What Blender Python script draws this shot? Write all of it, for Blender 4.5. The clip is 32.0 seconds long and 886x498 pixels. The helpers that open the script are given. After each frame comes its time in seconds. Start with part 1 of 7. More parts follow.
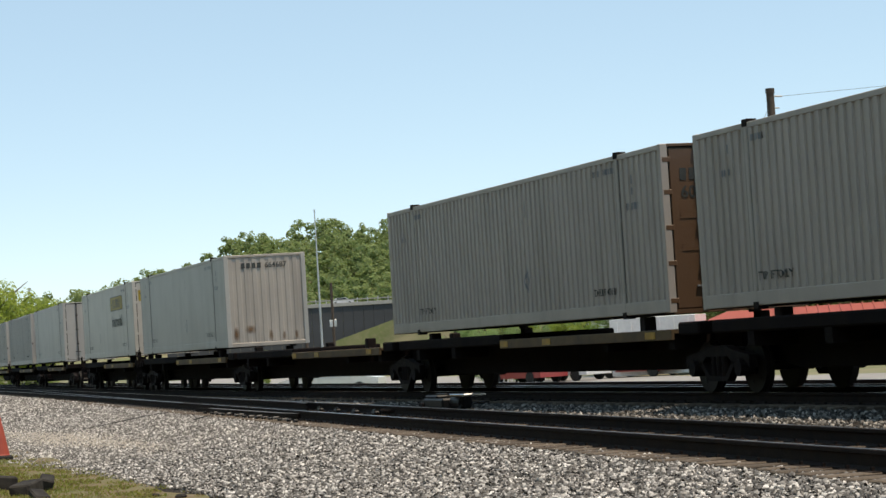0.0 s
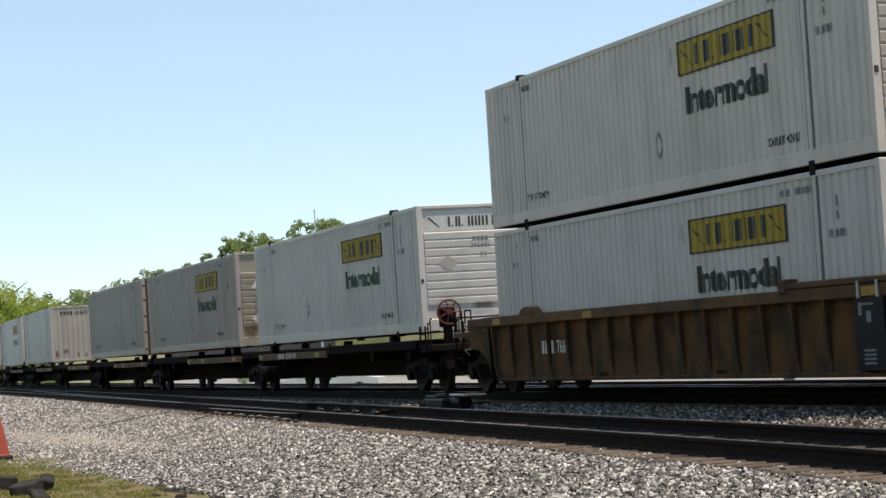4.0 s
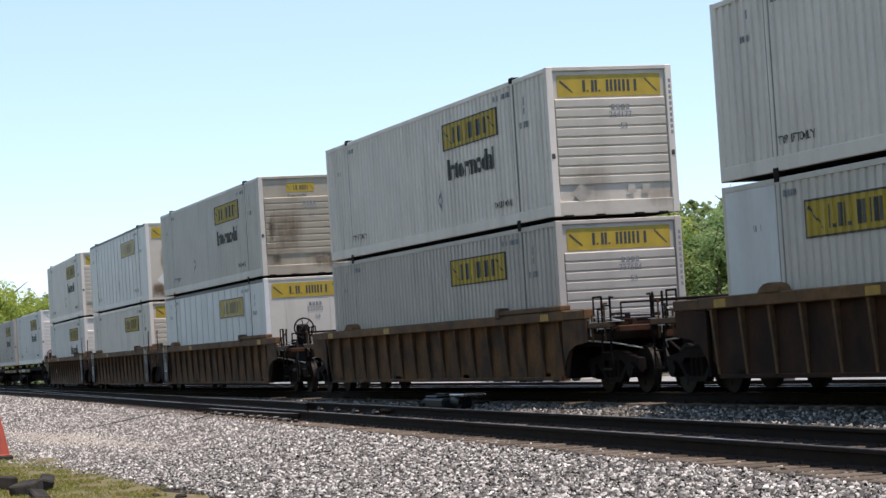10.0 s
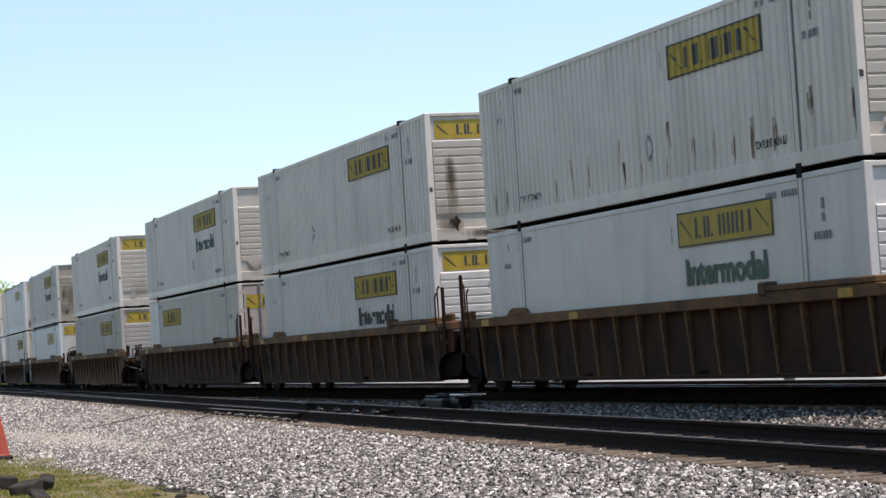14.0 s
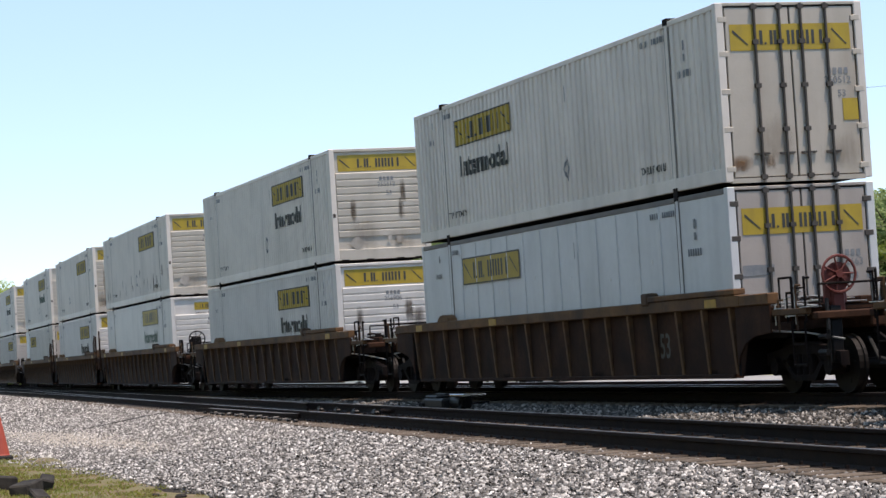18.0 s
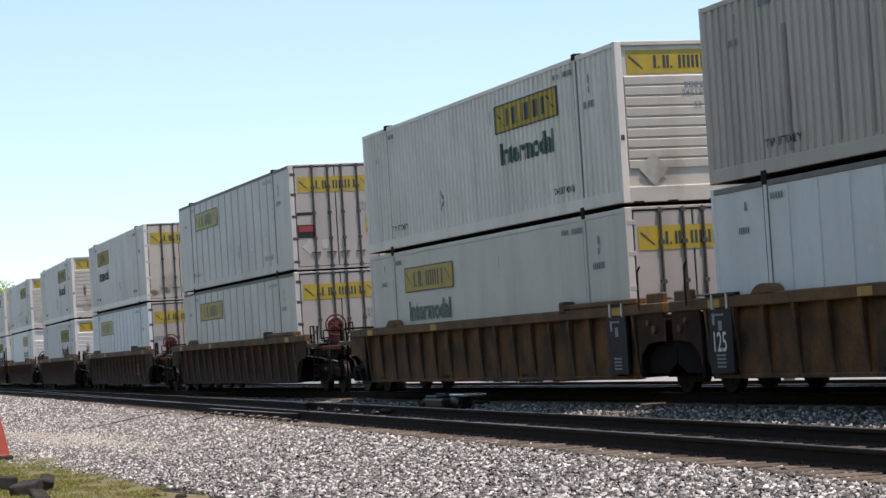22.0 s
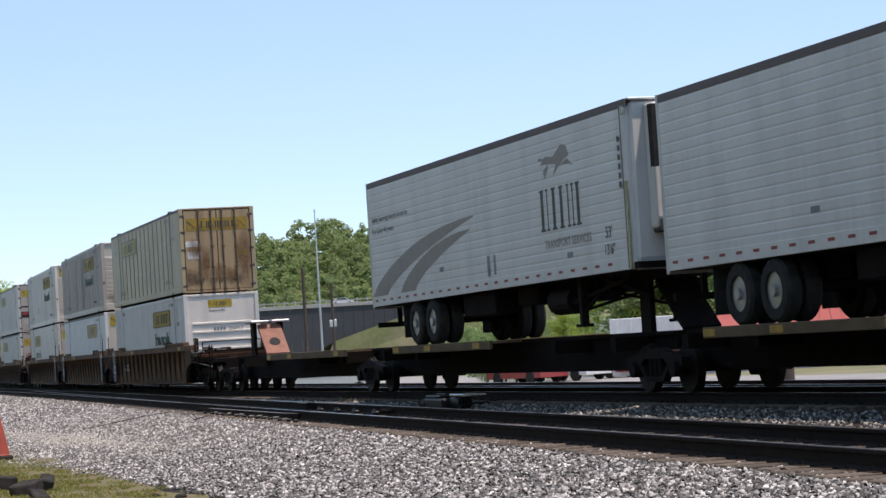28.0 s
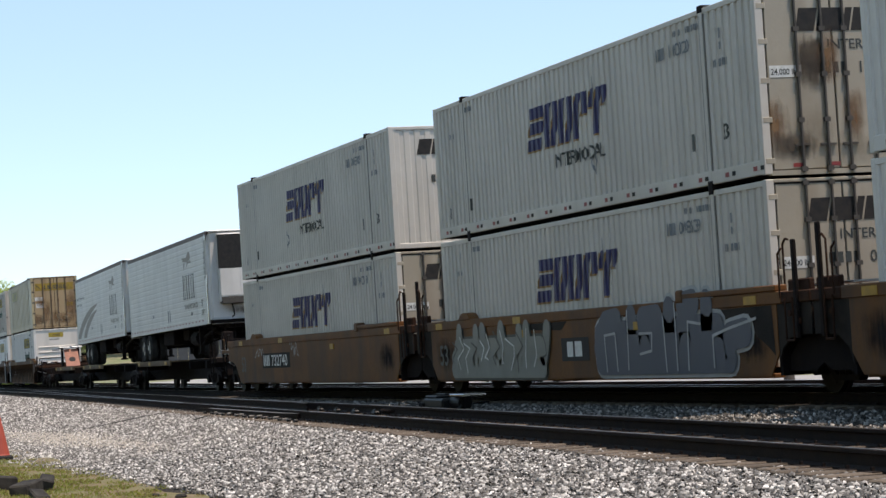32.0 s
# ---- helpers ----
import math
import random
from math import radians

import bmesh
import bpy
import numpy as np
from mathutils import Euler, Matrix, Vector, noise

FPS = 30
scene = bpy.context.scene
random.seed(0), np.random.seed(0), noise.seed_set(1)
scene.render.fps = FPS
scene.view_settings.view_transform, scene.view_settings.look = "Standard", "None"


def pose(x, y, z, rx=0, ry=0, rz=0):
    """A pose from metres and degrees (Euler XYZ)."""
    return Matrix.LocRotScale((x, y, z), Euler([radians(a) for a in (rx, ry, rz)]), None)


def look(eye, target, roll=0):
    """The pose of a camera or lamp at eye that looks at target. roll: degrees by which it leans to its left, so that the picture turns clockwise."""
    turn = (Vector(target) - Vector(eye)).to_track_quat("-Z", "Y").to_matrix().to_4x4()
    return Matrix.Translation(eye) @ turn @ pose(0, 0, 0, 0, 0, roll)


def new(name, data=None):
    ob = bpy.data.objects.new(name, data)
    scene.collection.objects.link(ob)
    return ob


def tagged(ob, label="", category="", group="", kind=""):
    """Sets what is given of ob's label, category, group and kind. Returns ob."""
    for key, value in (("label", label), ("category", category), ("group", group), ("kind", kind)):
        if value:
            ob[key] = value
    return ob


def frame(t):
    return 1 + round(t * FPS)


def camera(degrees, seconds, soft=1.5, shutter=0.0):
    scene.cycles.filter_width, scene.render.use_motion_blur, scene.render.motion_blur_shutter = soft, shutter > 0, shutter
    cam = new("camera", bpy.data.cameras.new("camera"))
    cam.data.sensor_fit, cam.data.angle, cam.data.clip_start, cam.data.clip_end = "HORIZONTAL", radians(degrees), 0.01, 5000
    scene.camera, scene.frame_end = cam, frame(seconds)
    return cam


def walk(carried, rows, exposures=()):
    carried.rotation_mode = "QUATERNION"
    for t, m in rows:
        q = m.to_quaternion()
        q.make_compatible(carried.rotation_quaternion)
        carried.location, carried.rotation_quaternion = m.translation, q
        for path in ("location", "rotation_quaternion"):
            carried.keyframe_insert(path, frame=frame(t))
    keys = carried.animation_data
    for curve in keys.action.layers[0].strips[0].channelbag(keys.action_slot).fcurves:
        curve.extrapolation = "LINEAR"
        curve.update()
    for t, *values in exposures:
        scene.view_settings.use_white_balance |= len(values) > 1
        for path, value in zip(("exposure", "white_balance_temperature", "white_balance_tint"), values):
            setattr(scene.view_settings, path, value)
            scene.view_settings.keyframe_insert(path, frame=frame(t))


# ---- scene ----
# ---- camera: on a tripod beside the tracks, it never moves ----
cam = camera(21.62, 32.0, soft=1.5)
EYE = Vector((0.0, 0.0, 1.095))
AIM = EYE + 100 * Vector((-0.95024, 0.30887, 0.04052))
walk(cam, [(0.0, look(EYE, AIM, -3.56)), (32.0, look(EYE, AIM, -3.56))], exposures=[(0.0, 0.2, 8150, 13), (3.0, 0.23, 8100, 14), (6.0, 0.4, 7350, 21), (13.0, 0.5, 7350, 21), (25.0, 0.5, 7350, 21), (28.0, 0.28, 7150, 22), (30.0, 0.32, 7150, 23), (32.0, 0.42, 7500, 18)])

# ---- light: a high sun behind the train, off to its tail ----
SUN_EL, SUN_AZ = 73.2, 48.0   # azimuth from +y towards +x
world = bpy.data.worlds.new("sky")
scene.world = world
world.use_nodes = True
wn = world.node_tree.nodes
sky = wn.new("ShaderNodeTexSky")
sky.sky_type, sky.sun_disc = "NISHITA", False
sky.sun_elevation, sky.sun_rotation = radians(SUN_EL), radians(SUN_AZ)
sky.air_density, sky.dust_density, sky.ozone_density = 0.62, 0.1, 3.0
haze = wn.new("ShaderNodeMix")      # thin summer haze evens the clear sky out
haze.data_type = "RGBA"
haze.inputs[0].default_value = 0.5
haze.inputs[7].default_value = (1.75, 3.05, 4.05, 1)
world.node_tree.links.new(sky.outputs[0], haze.inputs[6])
world.node_tree.links.new(haze.outputs[2], wn["Background"].inputs[0])
wn["Background"].inputs[1].default_value = 0.20
sun_dir = Vector((math.sin(radians(SUN_AZ)) * math.cos(radians(SUN_EL)), math.cos(radians(SUN_AZ)) * math.cos(radians(SUN_EL)), math.sin(radians(SUN_EL))))
sun = new("sun", bpy.data.lights.new("sun", "SUN"))
sun.data.energy, sun.data.angle, sun.data.color = 3.5, radians(0.53), (1.0, 0.95, 0.87)
sun.matrix_world = look(sun_dir * 200, (0, 0, 0))

# ---- materials ----
MATS = {}


def surface(name, color, rough=0.6, metal=0.0, second=None, scale=6.0, amount=0.5, grime=None, grime_amount=0.0, streak=1.0, bump=0.0, bump_scale=60.0, space="Object", rand=0.0):
    """A procedural material: two tones mixed by noise, grime in vertical runs, fine relief."""
    m = bpy.data.materials.new(name)
    MATS[name] = m
    m.use_nodes = True
    n, l = m.node_tree.nodes, m.node_tree.links
    b = n["Principled BSDF"]
    b.inputs["Roughness"].default_value, b.inputs["Metallic"].default_value = rough, metal
    if max(color) < 0.03:
        b.inputs["Specular IOR Level"].default_value = 0.12
    tc = n.new("ShaderNodeTexCoord")
    src = tc.outputs["Object"] if space == "Object" else n.new("ShaderNodeNewGeometry").outputs["Position"]

    def noise_at(s, detail=4.0, stretch=1.0):
        t = n.new("ShaderNodeTexNoise")
        t.inputs["Scale"].default_value, t.inputs["Detail"].default_value = s, detail
        if stretch != 1.0:
            mp = n.new("ShaderNodeMapping")
            mp.inputs["Scale"].default_value = (1, 1, 1 / stretch)
            l.new(src, mp.inputs[0]), l.new(mp.outputs[0], t.inputs["Vector"])
        else:
            l.new(src, t.inputs["Vector"])
        return t.outputs["Fac"]

    def mix(fac, a, c):
        x = n.new("ShaderNodeMix")
        x.data_type = "RGBA"
        if isinstance(fac, float):
            x.inputs[0].default_value = fac
        else:
            l.new(fac, x.inputs[0])
        for i, v in ((6, a), (7, c)):
            if isinstance(v, tuple):
                x.inputs[i].default_value = (*v, 1)
            else:
                l.new(v, x.inputs[i])
        return x.outputs[2]

    def band(fac, lo, hi, top=1.0):
        r = n.new("ShaderNodeMapRange")
        r.inputs[1].default_value, r.inputs[2].default_value, r.inputs[4].default_value = lo, hi, top
        l.new(fac, r.inputs[0])
        return r.outputs[0]

    second = second or tuple(c * 0.8 for c in color)
    out = mix(band(noise_at(scale), 0.35, 0.65, amount), color, second)
    out = mix(band(noise_at(scale * 9, 3.0), 0.45, 0.7, amount * 0.5), out, second)
    if grime:
        out = mix(band(noise_at(scale * 1.7, 5.0, streak), 0.5, 0.72, grime_amount), out, grime)
    if rand:
        info = n.new("ShaderNodeObjectInfo")
        hsv = n.new("ShaderNodeHueSaturation")
        l.new(band(info.outputs["Random"], 0.0, 1.0, 2 * rand), hsv.inputs["Value"])
        add = n.new("ShaderNodeMath")
        add.operation = "ADD"
        add.inputs[1].default_value = 1 - rand
        l.new(hsv.inputs["Value"].links[0].from_socket, add.inputs[0])
        l.new(add.outputs[0], hsv.inputs["Value"])
        l.new(out, hsv.inputs["Color"])
        out = hsv.outputs[0]
    l.new(out, b.inputs["Base Color"])
    if bump:
        bp = n.new("ShaderNodeBump")
        bp.inputs["Strength"].default_value, bp.inputs["Distance"].default_value = bump, 0.02
        l.new(noise_at(bump_scale), bp.inputs["Height"])
        l.new(bp.outputs[0], b.inputs["Normal"])
    return m


def islands(name, tones, rough=0.9, bump=0.0, translucent=False):
    """One tone a loose piece, for stones and leaves."""
    m = bpy.data.materials.new(name)
    MATS[name] = m
    m.use_nodes = True
    n, l = m.node_tree.nodes, m.node_tree.links
    b = n["Principled BSDF"]
    b.inputs["Roughness"].default_value = rough
    g = n.new("ShaderNodeNewGeometry")
    ramp = n.new("ShaderNodeValToRGB")
    ramp.color_ramp.elements[0].color, ramp.color_ramp.elements[0].position = (*tones[0], 1), 0.0
    ramp.color_ramp.elements[1].color, ramp.color_ramp.elements[1].position = (*tones[-1], 1), 1.0
    for i, t in enumerate(tones[1:-1]):
        ramp.color_ramp.elements.new((i + 1) / (len(tones) - 1)).color = (*t, 1)
    l.new(g.outputs["Random Per Island"], ramp.inputs[0])
    l.new(ramp.outputs[0], b.inputs["Base Color"])
    if translucent:
        tr = n.new("ShaderNodeBsdfTranslucent")
        mx = n.new("ShaderNodeMixShader")
        mx.inputs[0].default_value = 0.6
        l.new(ramp.outputs[0], tr.inputs[0])
        l.new(b.outputs[0], mx.inputs[1]), l.new(tr.outputs[0], mx.inputs[2])
        l.new(mx.outputs[0], n["Material Output"].inputs[0])
    return m


def box_paint(name, color, grime=(0.2, 0.17, 0.13), g=0.35):
    return surface(name, color, 0.45, 0.0, tuple(c * 0.86 for c in color), 0.8, 0.7, grime, g, 7.0, 0.12, 25.0)


box_paint("paint_white", (0.73, 0.67, 0.605), (0.25, 0.23, 0.20), 0.35)
box_paint("paint_cool", (0.67, 0.645, 0.615), (0.26, 0.26, 0.26), 0.3)
box_paint("paint_grey", (0.44, 0.385, 0.335), (0.17, 0.155, 0.14), 0.45)
box_paint("paint_dull", (0.475, 0.435, 0.395), (0.2, 0.185, 0.165), 0.4)
box_paint("paint_beige", (0.42, 0.335, 0.20), (0.22, 0.17, 0.10), 0.5)
box_paint("paint_pale", (0.565, 0.525, 0.475), (0.25, 0.235, 0.21), 0.35)
box_paint("paint_tarnished", (0.40, 0.275, 0.15), (0.14, 0.075, 0.038), 0.8)
box_paint("paint_smoke", (0.44, 0.41, 0.38), (0.17, 0.155, 0.14), 0.4)
box_paint("paint_ice", (0.65, 0.665, 0.67), (0.27, 0.275, 0.28), 0.3)
box_paint("paint_clay", (0.41, 0.362, 0.327), (0.18, 0.155, 0.135), 0.4)
box_paint("paint_cream", (0.36, 0.315, 0.25), (0.2, 0.15, 0.10), 0.6)
box_paint("paint_sage", (0.46, 0.44, 0.41), (0.2, 0.19, 0.17), 0.35)
box_paint("paint_ivory", (0.49, 0.44, 0.375), (0.25, 0.19, 0.13), 0.45)
# creamy end tone, darkened to hold back the sun on the end faces
box_paint("paint_end", (0.54, 0.495, 0.43), (0.25, 0.22, 0.18), 0.4)
box_paint("paint_plank", (0.12, 0.064, 0.034), (0.05, 0.03, 0.018), 0.8)
box_paint("trailer_white", (0.68, 0.665, 0.645), (0.3, 0.29, 0.28), 0.3)
surface("sign_yellow", (0.44, 0.305, 0.025), 0.5, 0.0, (0.33, 0.23, 0.025), 3.0, 0.6, (0.25, 0.18, 0.05), 0.4, 4.0)
surface("sign_faded", (0.44, 0.37, 0.09), 0.55, 0.0, (0.36, 0.32, 0.12), 3.0, 0.6)
surface("print_dark", (0.03, 0.035, 0.035), 0.5, 0.0, (0.06, 0.06, 0.05), 8.0, 0.5)
surface("print_green", (0.024, 0.078, 0.058), 0.5, 0.0, (0.04, 0.095, 0.075), 8.0, 0.5)
surface("print_grey", (0.16, 0.18, 0.20), 0.6, 0.0, (0.28, 0.28, 0.28), 8.0, 0.6)
surface("print_navy", (0.016, 0.015, 0.075), 0.5, 0.0, (0.04, 0.04, 0.15), 5.0, 0.5)
surface("print_orange", (0.30, 0.17, 0.06), 0.5)
surface("print_red", (0.30, 0.035, 0.035), 0.5, 0.0, (0.22, 0.03, 0.03), 7.0, 0.7)
surface("print_white", (0.7, 0.7, 0.68), 0.55, 0.0, (0.5, 0.5, 0.48), 12.0, 0.7)
surface("placard_grey", (0.47, 0.44, 0.40), 0.6, 0.0, (0.38, 0.35, 0.31), 9.0, 0.8)
surface("trailer_trim", (0.12, 0.092, 0.09), 0.6, 0.0, (0.09, 0.07, 0.068), 3.0, 0.6)
surface("print_taupe", (0.24, 0.205, 0.18), 0.55, 0.0, (0.32, 0.28, 0.25), 4.0, 0.5)
surface("print_stone", (0.25, 0.222, 0.20), 0.55, 0.0, (0.32, 0.285, 0.255), 4.0, 0.5)
surface("sign_dull", (0.36, 0.225, 0.02), 0.6, 0.0, (0.22, 0.14, 0.025), 3.0, 0.8, (0.12, 0.07, 0.02), 0.6, 3.0)
surface("rust_run", (0.15, 0.066, 0.03), 0.85, 0.0, (0.28, 0.16, 0.08), 5.0, 0.8)


def broken(name, lo, hi):
    """Lets a stain break up into thin upright runs."""
    n, l = MATS[name].node_tree.nodes, MATS[name].node_tree.links
    tc, mp, t, r = n.new("ShaderNodeTexCoord"), n.new("ShaderNodeMapping"), n.new("ShaderNodeTexNoise"), n.new("ShaderNodeMapRange")
    mp.inputs["Scale"].default_value = (16, 16, 1.6)
    t.inputs["Scale"].default_value, t.inputs["Detail"].default_value = 1.0, 5.0
    r.inputs[1].default_value, r.inputs[2].default_value, r.inputs[4].default_value = lo, hi, 0.85
    l.new(tc.outputs["Object"], mp.inputs[0]), l.new(mp.outputs[0], t.inputs["Vector"]), l.new(t.outputs["Fac"], r.inputs[0])
    l.new(r.outputs[0], n["Principled BSDF"].inputs["Alpha"])


def smear_paint(name, color, second, strength, across):
    """A stain with soft edges that breaks up into upright runs; across: the axis along which it is wide."""
    m = surface(name, color, 0.85, 0.0, second, 5.0, 0.8)
    n, l = m.node_tree.nodes, m.node_tree.links
    tc, sep = n.new("ShaderNodeTexCoord"), n.new("ShaderNodeSeparateXYZ")
    l.new(tc.outputs["Generated"], sep.inputs[0])

    def math_node(op, a, b, c=None):
        q = n.new("ShaderNodeMath")
        q.operation = op
        for i, v in enumerate((a, b, c)):
            if v is not None:
                if isinstance(v, float):
                    q.inputs[i].default_value = v
                else:
                    l.new(v, q.inputs[i])
        return q.outputs[0]

    def hump(socket):
        t = math_node("MULTIPLY_ADD", socket, 2.0, -1.0)
        return math_node("SUBTRACT", 1.0, math_node("MULTIPLY", t, t))
    mp, runs, blots = n.new("ShaderNodeMapping"), n.new("ShaderNodeTexNoise"), n.new("ShaderNodeTexNoise")
    mp.inputs["Scale"].default_value = (14, 14, 1.3)
    l.new(tc.outputs["Object"], mp.inputs[0]), l.new(mp.outputs[0], runs.inputs["Vector"]), l.new(tc.outputs["Object"], blots.inputs["Vector"])
    runs.inputs["Scale"].default_value, runs.inputs["Detail"].default_value = 1.0, 4.0
    blots.inputs["Scale"].default_value, blots.inputs["Detail"].default_value = 4.0, 5.0
    edge = math_node("MULTIPLY", hump(sep.outputs[across]), hump(sep.outputs["Z"]))
    body = math_node("ADD", edge, math_node("SUBTRACT", math_node("ADD", runs.outputs["Fac"], blots.outputs["Fac"]), 1.15))
    r = n.new("ShaderNodeMapRange")
    r.inputs[1].default_value, r.inputs[2].default_value, r.inputs[4].default_value = 0.15, 0.95, strength
    l.new(math_node("MULTIPLY", body, edge), r.inputs[0])
    l.new(r.outputs[0], n["Principled BSDF"].inputs["Alpha"])


smear_paint("rust_smear", (0.13, 0.06, 0.028), (0.24, 0.14, 0.07), 0.8, "Y")
smear_paint("soot_smear", (0.05, 0.038, 0.03), (0.11, 0.085, 0.06), 0.85, "Y")
smear_paint("dirt_smear", (0.15, 0.11, 0.07), (0.22, 0.17, 0.12), 0.6, "Y")
smear_paint("dust_smear", (0.17, 0.13, 0.09), (0.24, 0.19, 0.14), 0.3, "Y")
smear_paint("plate_smear", (0.012, 0.010, 0.012), (0.03, 0.022, 0.02), 0.9, "X")
broken("rust_run", 0.36, 0.72)

surface("rail_grey", (0.17, 0.16, 0.15), 0.6, 0.0, (0.11, 0.10, 0.095), 1.5, 0.8, (0.08, 0.07, 0.06), 0.5, 1.0)
surface("joint_pale", (0.33, 0.315, 0.295), 0.6, 0.0, (0.22, 0.21, 0.195), 2.0, 0.7)
surface("hole_white", (0.74, 0.74, 0.73), 0.6)
surface("oil_smear", (0.012, 0.010, 0.010), 0.7, 0.0, (0.03, 0.024, 0.02), 3.0, 0.8)
surface("seal_black", (0.025, 0.025, 0.027), 0.7, 0.0, (0.05, 0.045, 0.04), 9.0, 0.5)
surface("well_brown", (0.165, 0.071, 0.023), 0.75, 0.0, (0.05, 0.027, 0.015), 1.6, 1.0, (0.03, 0.022, 0.018), 0.9, 6.0, 0.25, 30.0)
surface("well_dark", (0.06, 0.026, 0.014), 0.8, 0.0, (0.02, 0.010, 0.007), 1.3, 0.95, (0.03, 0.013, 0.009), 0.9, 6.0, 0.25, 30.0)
surface("well_ochre", (0.175, 0.068, 0.017), 0.65, 0.0, (0.10, 0.045, 0.018), 0.9, 0.9, (0.06, 0.038, 0.028), 0.8, 4.0, 0.15, 30.0)
surface("sill_brown", (0.19, 0.095, 0.038), 0.7, 0.0, (0.075, 0.041, 0.024), 0.9, 0.95, (0.05, 0.036, 0.03), 0.7, 1.0, 0.2, 30.0)
surface("reflector", (0.46, 0.25, 0.02), 0.5, 0.0, (0.3, 0.17, 0.03), 6.0, 0.8)
surface("spine_edge", (0.14, 0.085, 0.035), 0.75, 0.0, (0.085, 0.055, 0.028), 2.0, 0.9, (0.05, 0.034, 0.022), 0.5, 1.0, 0.2, 30.0)
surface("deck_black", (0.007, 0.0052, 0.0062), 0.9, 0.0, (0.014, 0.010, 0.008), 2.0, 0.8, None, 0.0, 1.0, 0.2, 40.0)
surface("placard_black", (0.010, 0.011, 0.016), 0.5, 0.0, (0.02, 0.02, 0.026), 5.0, 0.6)
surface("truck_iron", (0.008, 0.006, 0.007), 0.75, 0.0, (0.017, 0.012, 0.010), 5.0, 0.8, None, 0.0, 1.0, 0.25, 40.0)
surface("bolt_grey", (0.20, 0.18, 0.165), 0.6, 0.2, (0.12, 0.1, 0.09), 12.0, 0.8)
surface("rod_rust", (0.16, 0.10, 0.06), 0.8, 0.0, (0.08, 0.05, 0.035), 6.0, 0.8)
surface("hinge_iron", (0.07, 0.062, 0.055), 0.7, 0.0, (0.04, 0.034, 0.03), 8.0, 0.7)
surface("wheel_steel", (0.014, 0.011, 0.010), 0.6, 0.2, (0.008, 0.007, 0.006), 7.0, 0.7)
surface("bright_steel", (0.6, 0.6, 0.6), 0.22, 1.0, (0.45, 0.44, 0.43), 9.0, 0.6)
surface("brake_red", (0.15, 0.026, 0.02), 0.7, 0.0, (0.09, 0.022, 0.016), 8.0, 0.6)
surface("rubber", (0.025, 0.025, 0.025), 0.85, 0.0, (0.05, 0.048, 0.045), 6.0, 0.6)
surface("rim_alloy", (0.42, 0.42, 0.42), 0.4, 0.6, (0.28, 0.27, 0.26), 8.0, 0.6)
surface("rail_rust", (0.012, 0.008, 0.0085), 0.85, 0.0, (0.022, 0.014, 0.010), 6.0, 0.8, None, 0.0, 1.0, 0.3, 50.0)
surface("worn_iron", (0.15, 0.135, 0.13), 0.55, 0.5, (0.10, 0.09, 0.085), 9.0, 0.7)
surface("rail_head", (0.42, 0.42, 0.44), 0.28, 1.0, (0.3, 0.29, 0.29), 14.0, 0.7)
surface("tie_wood", (0.145, 0.116, 0.092), 0.9, 0.0, (0.06, 0.046, 0.036), 3.0, 0.9, (0.08, 0.06, 0.05), 0.6, 0.3, 0.5, 50.0, "Object", 0.25)
surface("ballast_base", (0.032, 0.026, 0.022), 0.95, 0.0, (0.025, 0.021, 0.018), 9.0, 1.0, (0.11, 0.095, 0.08), 0.6, 1.0, 1.0, 22.0, "World")
islands("ballast_stone", [(0.03, 0.028, 0.027), (0.50, 0.475, 0.45), (0.045, 0.042, 0.04), (0.15, 0.142, 0.135), (0.055, 0.052, 0.05), (0.74, 0.71, 0.68), (0.035, 0.033, 0.034), (0.22, 0.207, 0.196)])
# darker copy of the ballast tones, with the train's shade put into the colour
islands("shaded_stone", [(0.018, 0.016, 0.015), (0.25, 0.235, 0.22), (0.027, 0.025, 0.023), (0.085, 0.078, 0.072), (0.03, 0.027, 0.025), (0.45, 0.425, 0.395), (0.02, 0.019, 0.018), (0.115, 0.106, 0.097)])
islands("dust_stone", [(0.34, 0.31, 0.27), (0.46, 0.42, 0.37), (0.26, 0.235, 0.205)])
surface("lawn_green", (0.11, 0.17, 0.045), 0.95, 0.0, (0.16, 0.2, 0.07), 0.8, 0.9, None, 0.0, 1.0, 0.4, 12.0, "World")
surface("hitch_red", (0.30, 0.13, 0.09), 0.8, 0.0, (0.2, 0.09, 0.06), 4.0, 0.8)
surface("ground_soil", (0.13, 0.15, 0.06), 0.95, 0.0, (0.22, 0.19, 0.12), 0.15, 0.9, (0.10, 0.13, 0.05), 0.6, 1.0, 0.4, 6.0, "World")
surface("verge_soil", (0.16, 0.10, 0.055), 0.95, 0.0, (0.12, 0.125, 0.045), 2.0, 0.9, (0.19, 0.14, 0.085), 0.7, 1.0, 0.6, 30.0, "World")
islands("grass_blades", [(0.17, 0.21, 0.04), (0.26, 0.29, 0.06), (0.26, 0.18, 0.08), (0.22, 0.27, 0.05), (0.20, 0.13, 0.07)], 0.8, 0.0, True)
islands("leaf_spring", [(0.21, 0.32, 0.12), (0.29, 0.42, 0.16), (0.17, 0.27, 0.11), (0.36, 0.47, 0.20)], 0.6, 0.0, True)
islands("leaf_bright", [(0.32, 0.40, 0.07), (0.40, 0.48, 0.10), (0.24, 0.32, 0.06)], 0.6, 0.0, True)
islands("leaf_far", [(0.18, 0.25, 0.10), (0.25, 0.33, 0.12), (0.21, 0.28, 0.11), (0.31, 0.38, 0.15), (0.17, 0.22, 0.10)], 0.7, 0.0, True)
surface("bark", (0.11, 0.085, 0.065), 0.95, 0.0, (0.06, 0.05, 0.04), 3.0, 0.9, None, 0.0, 1.0, 0.6, 14.0)
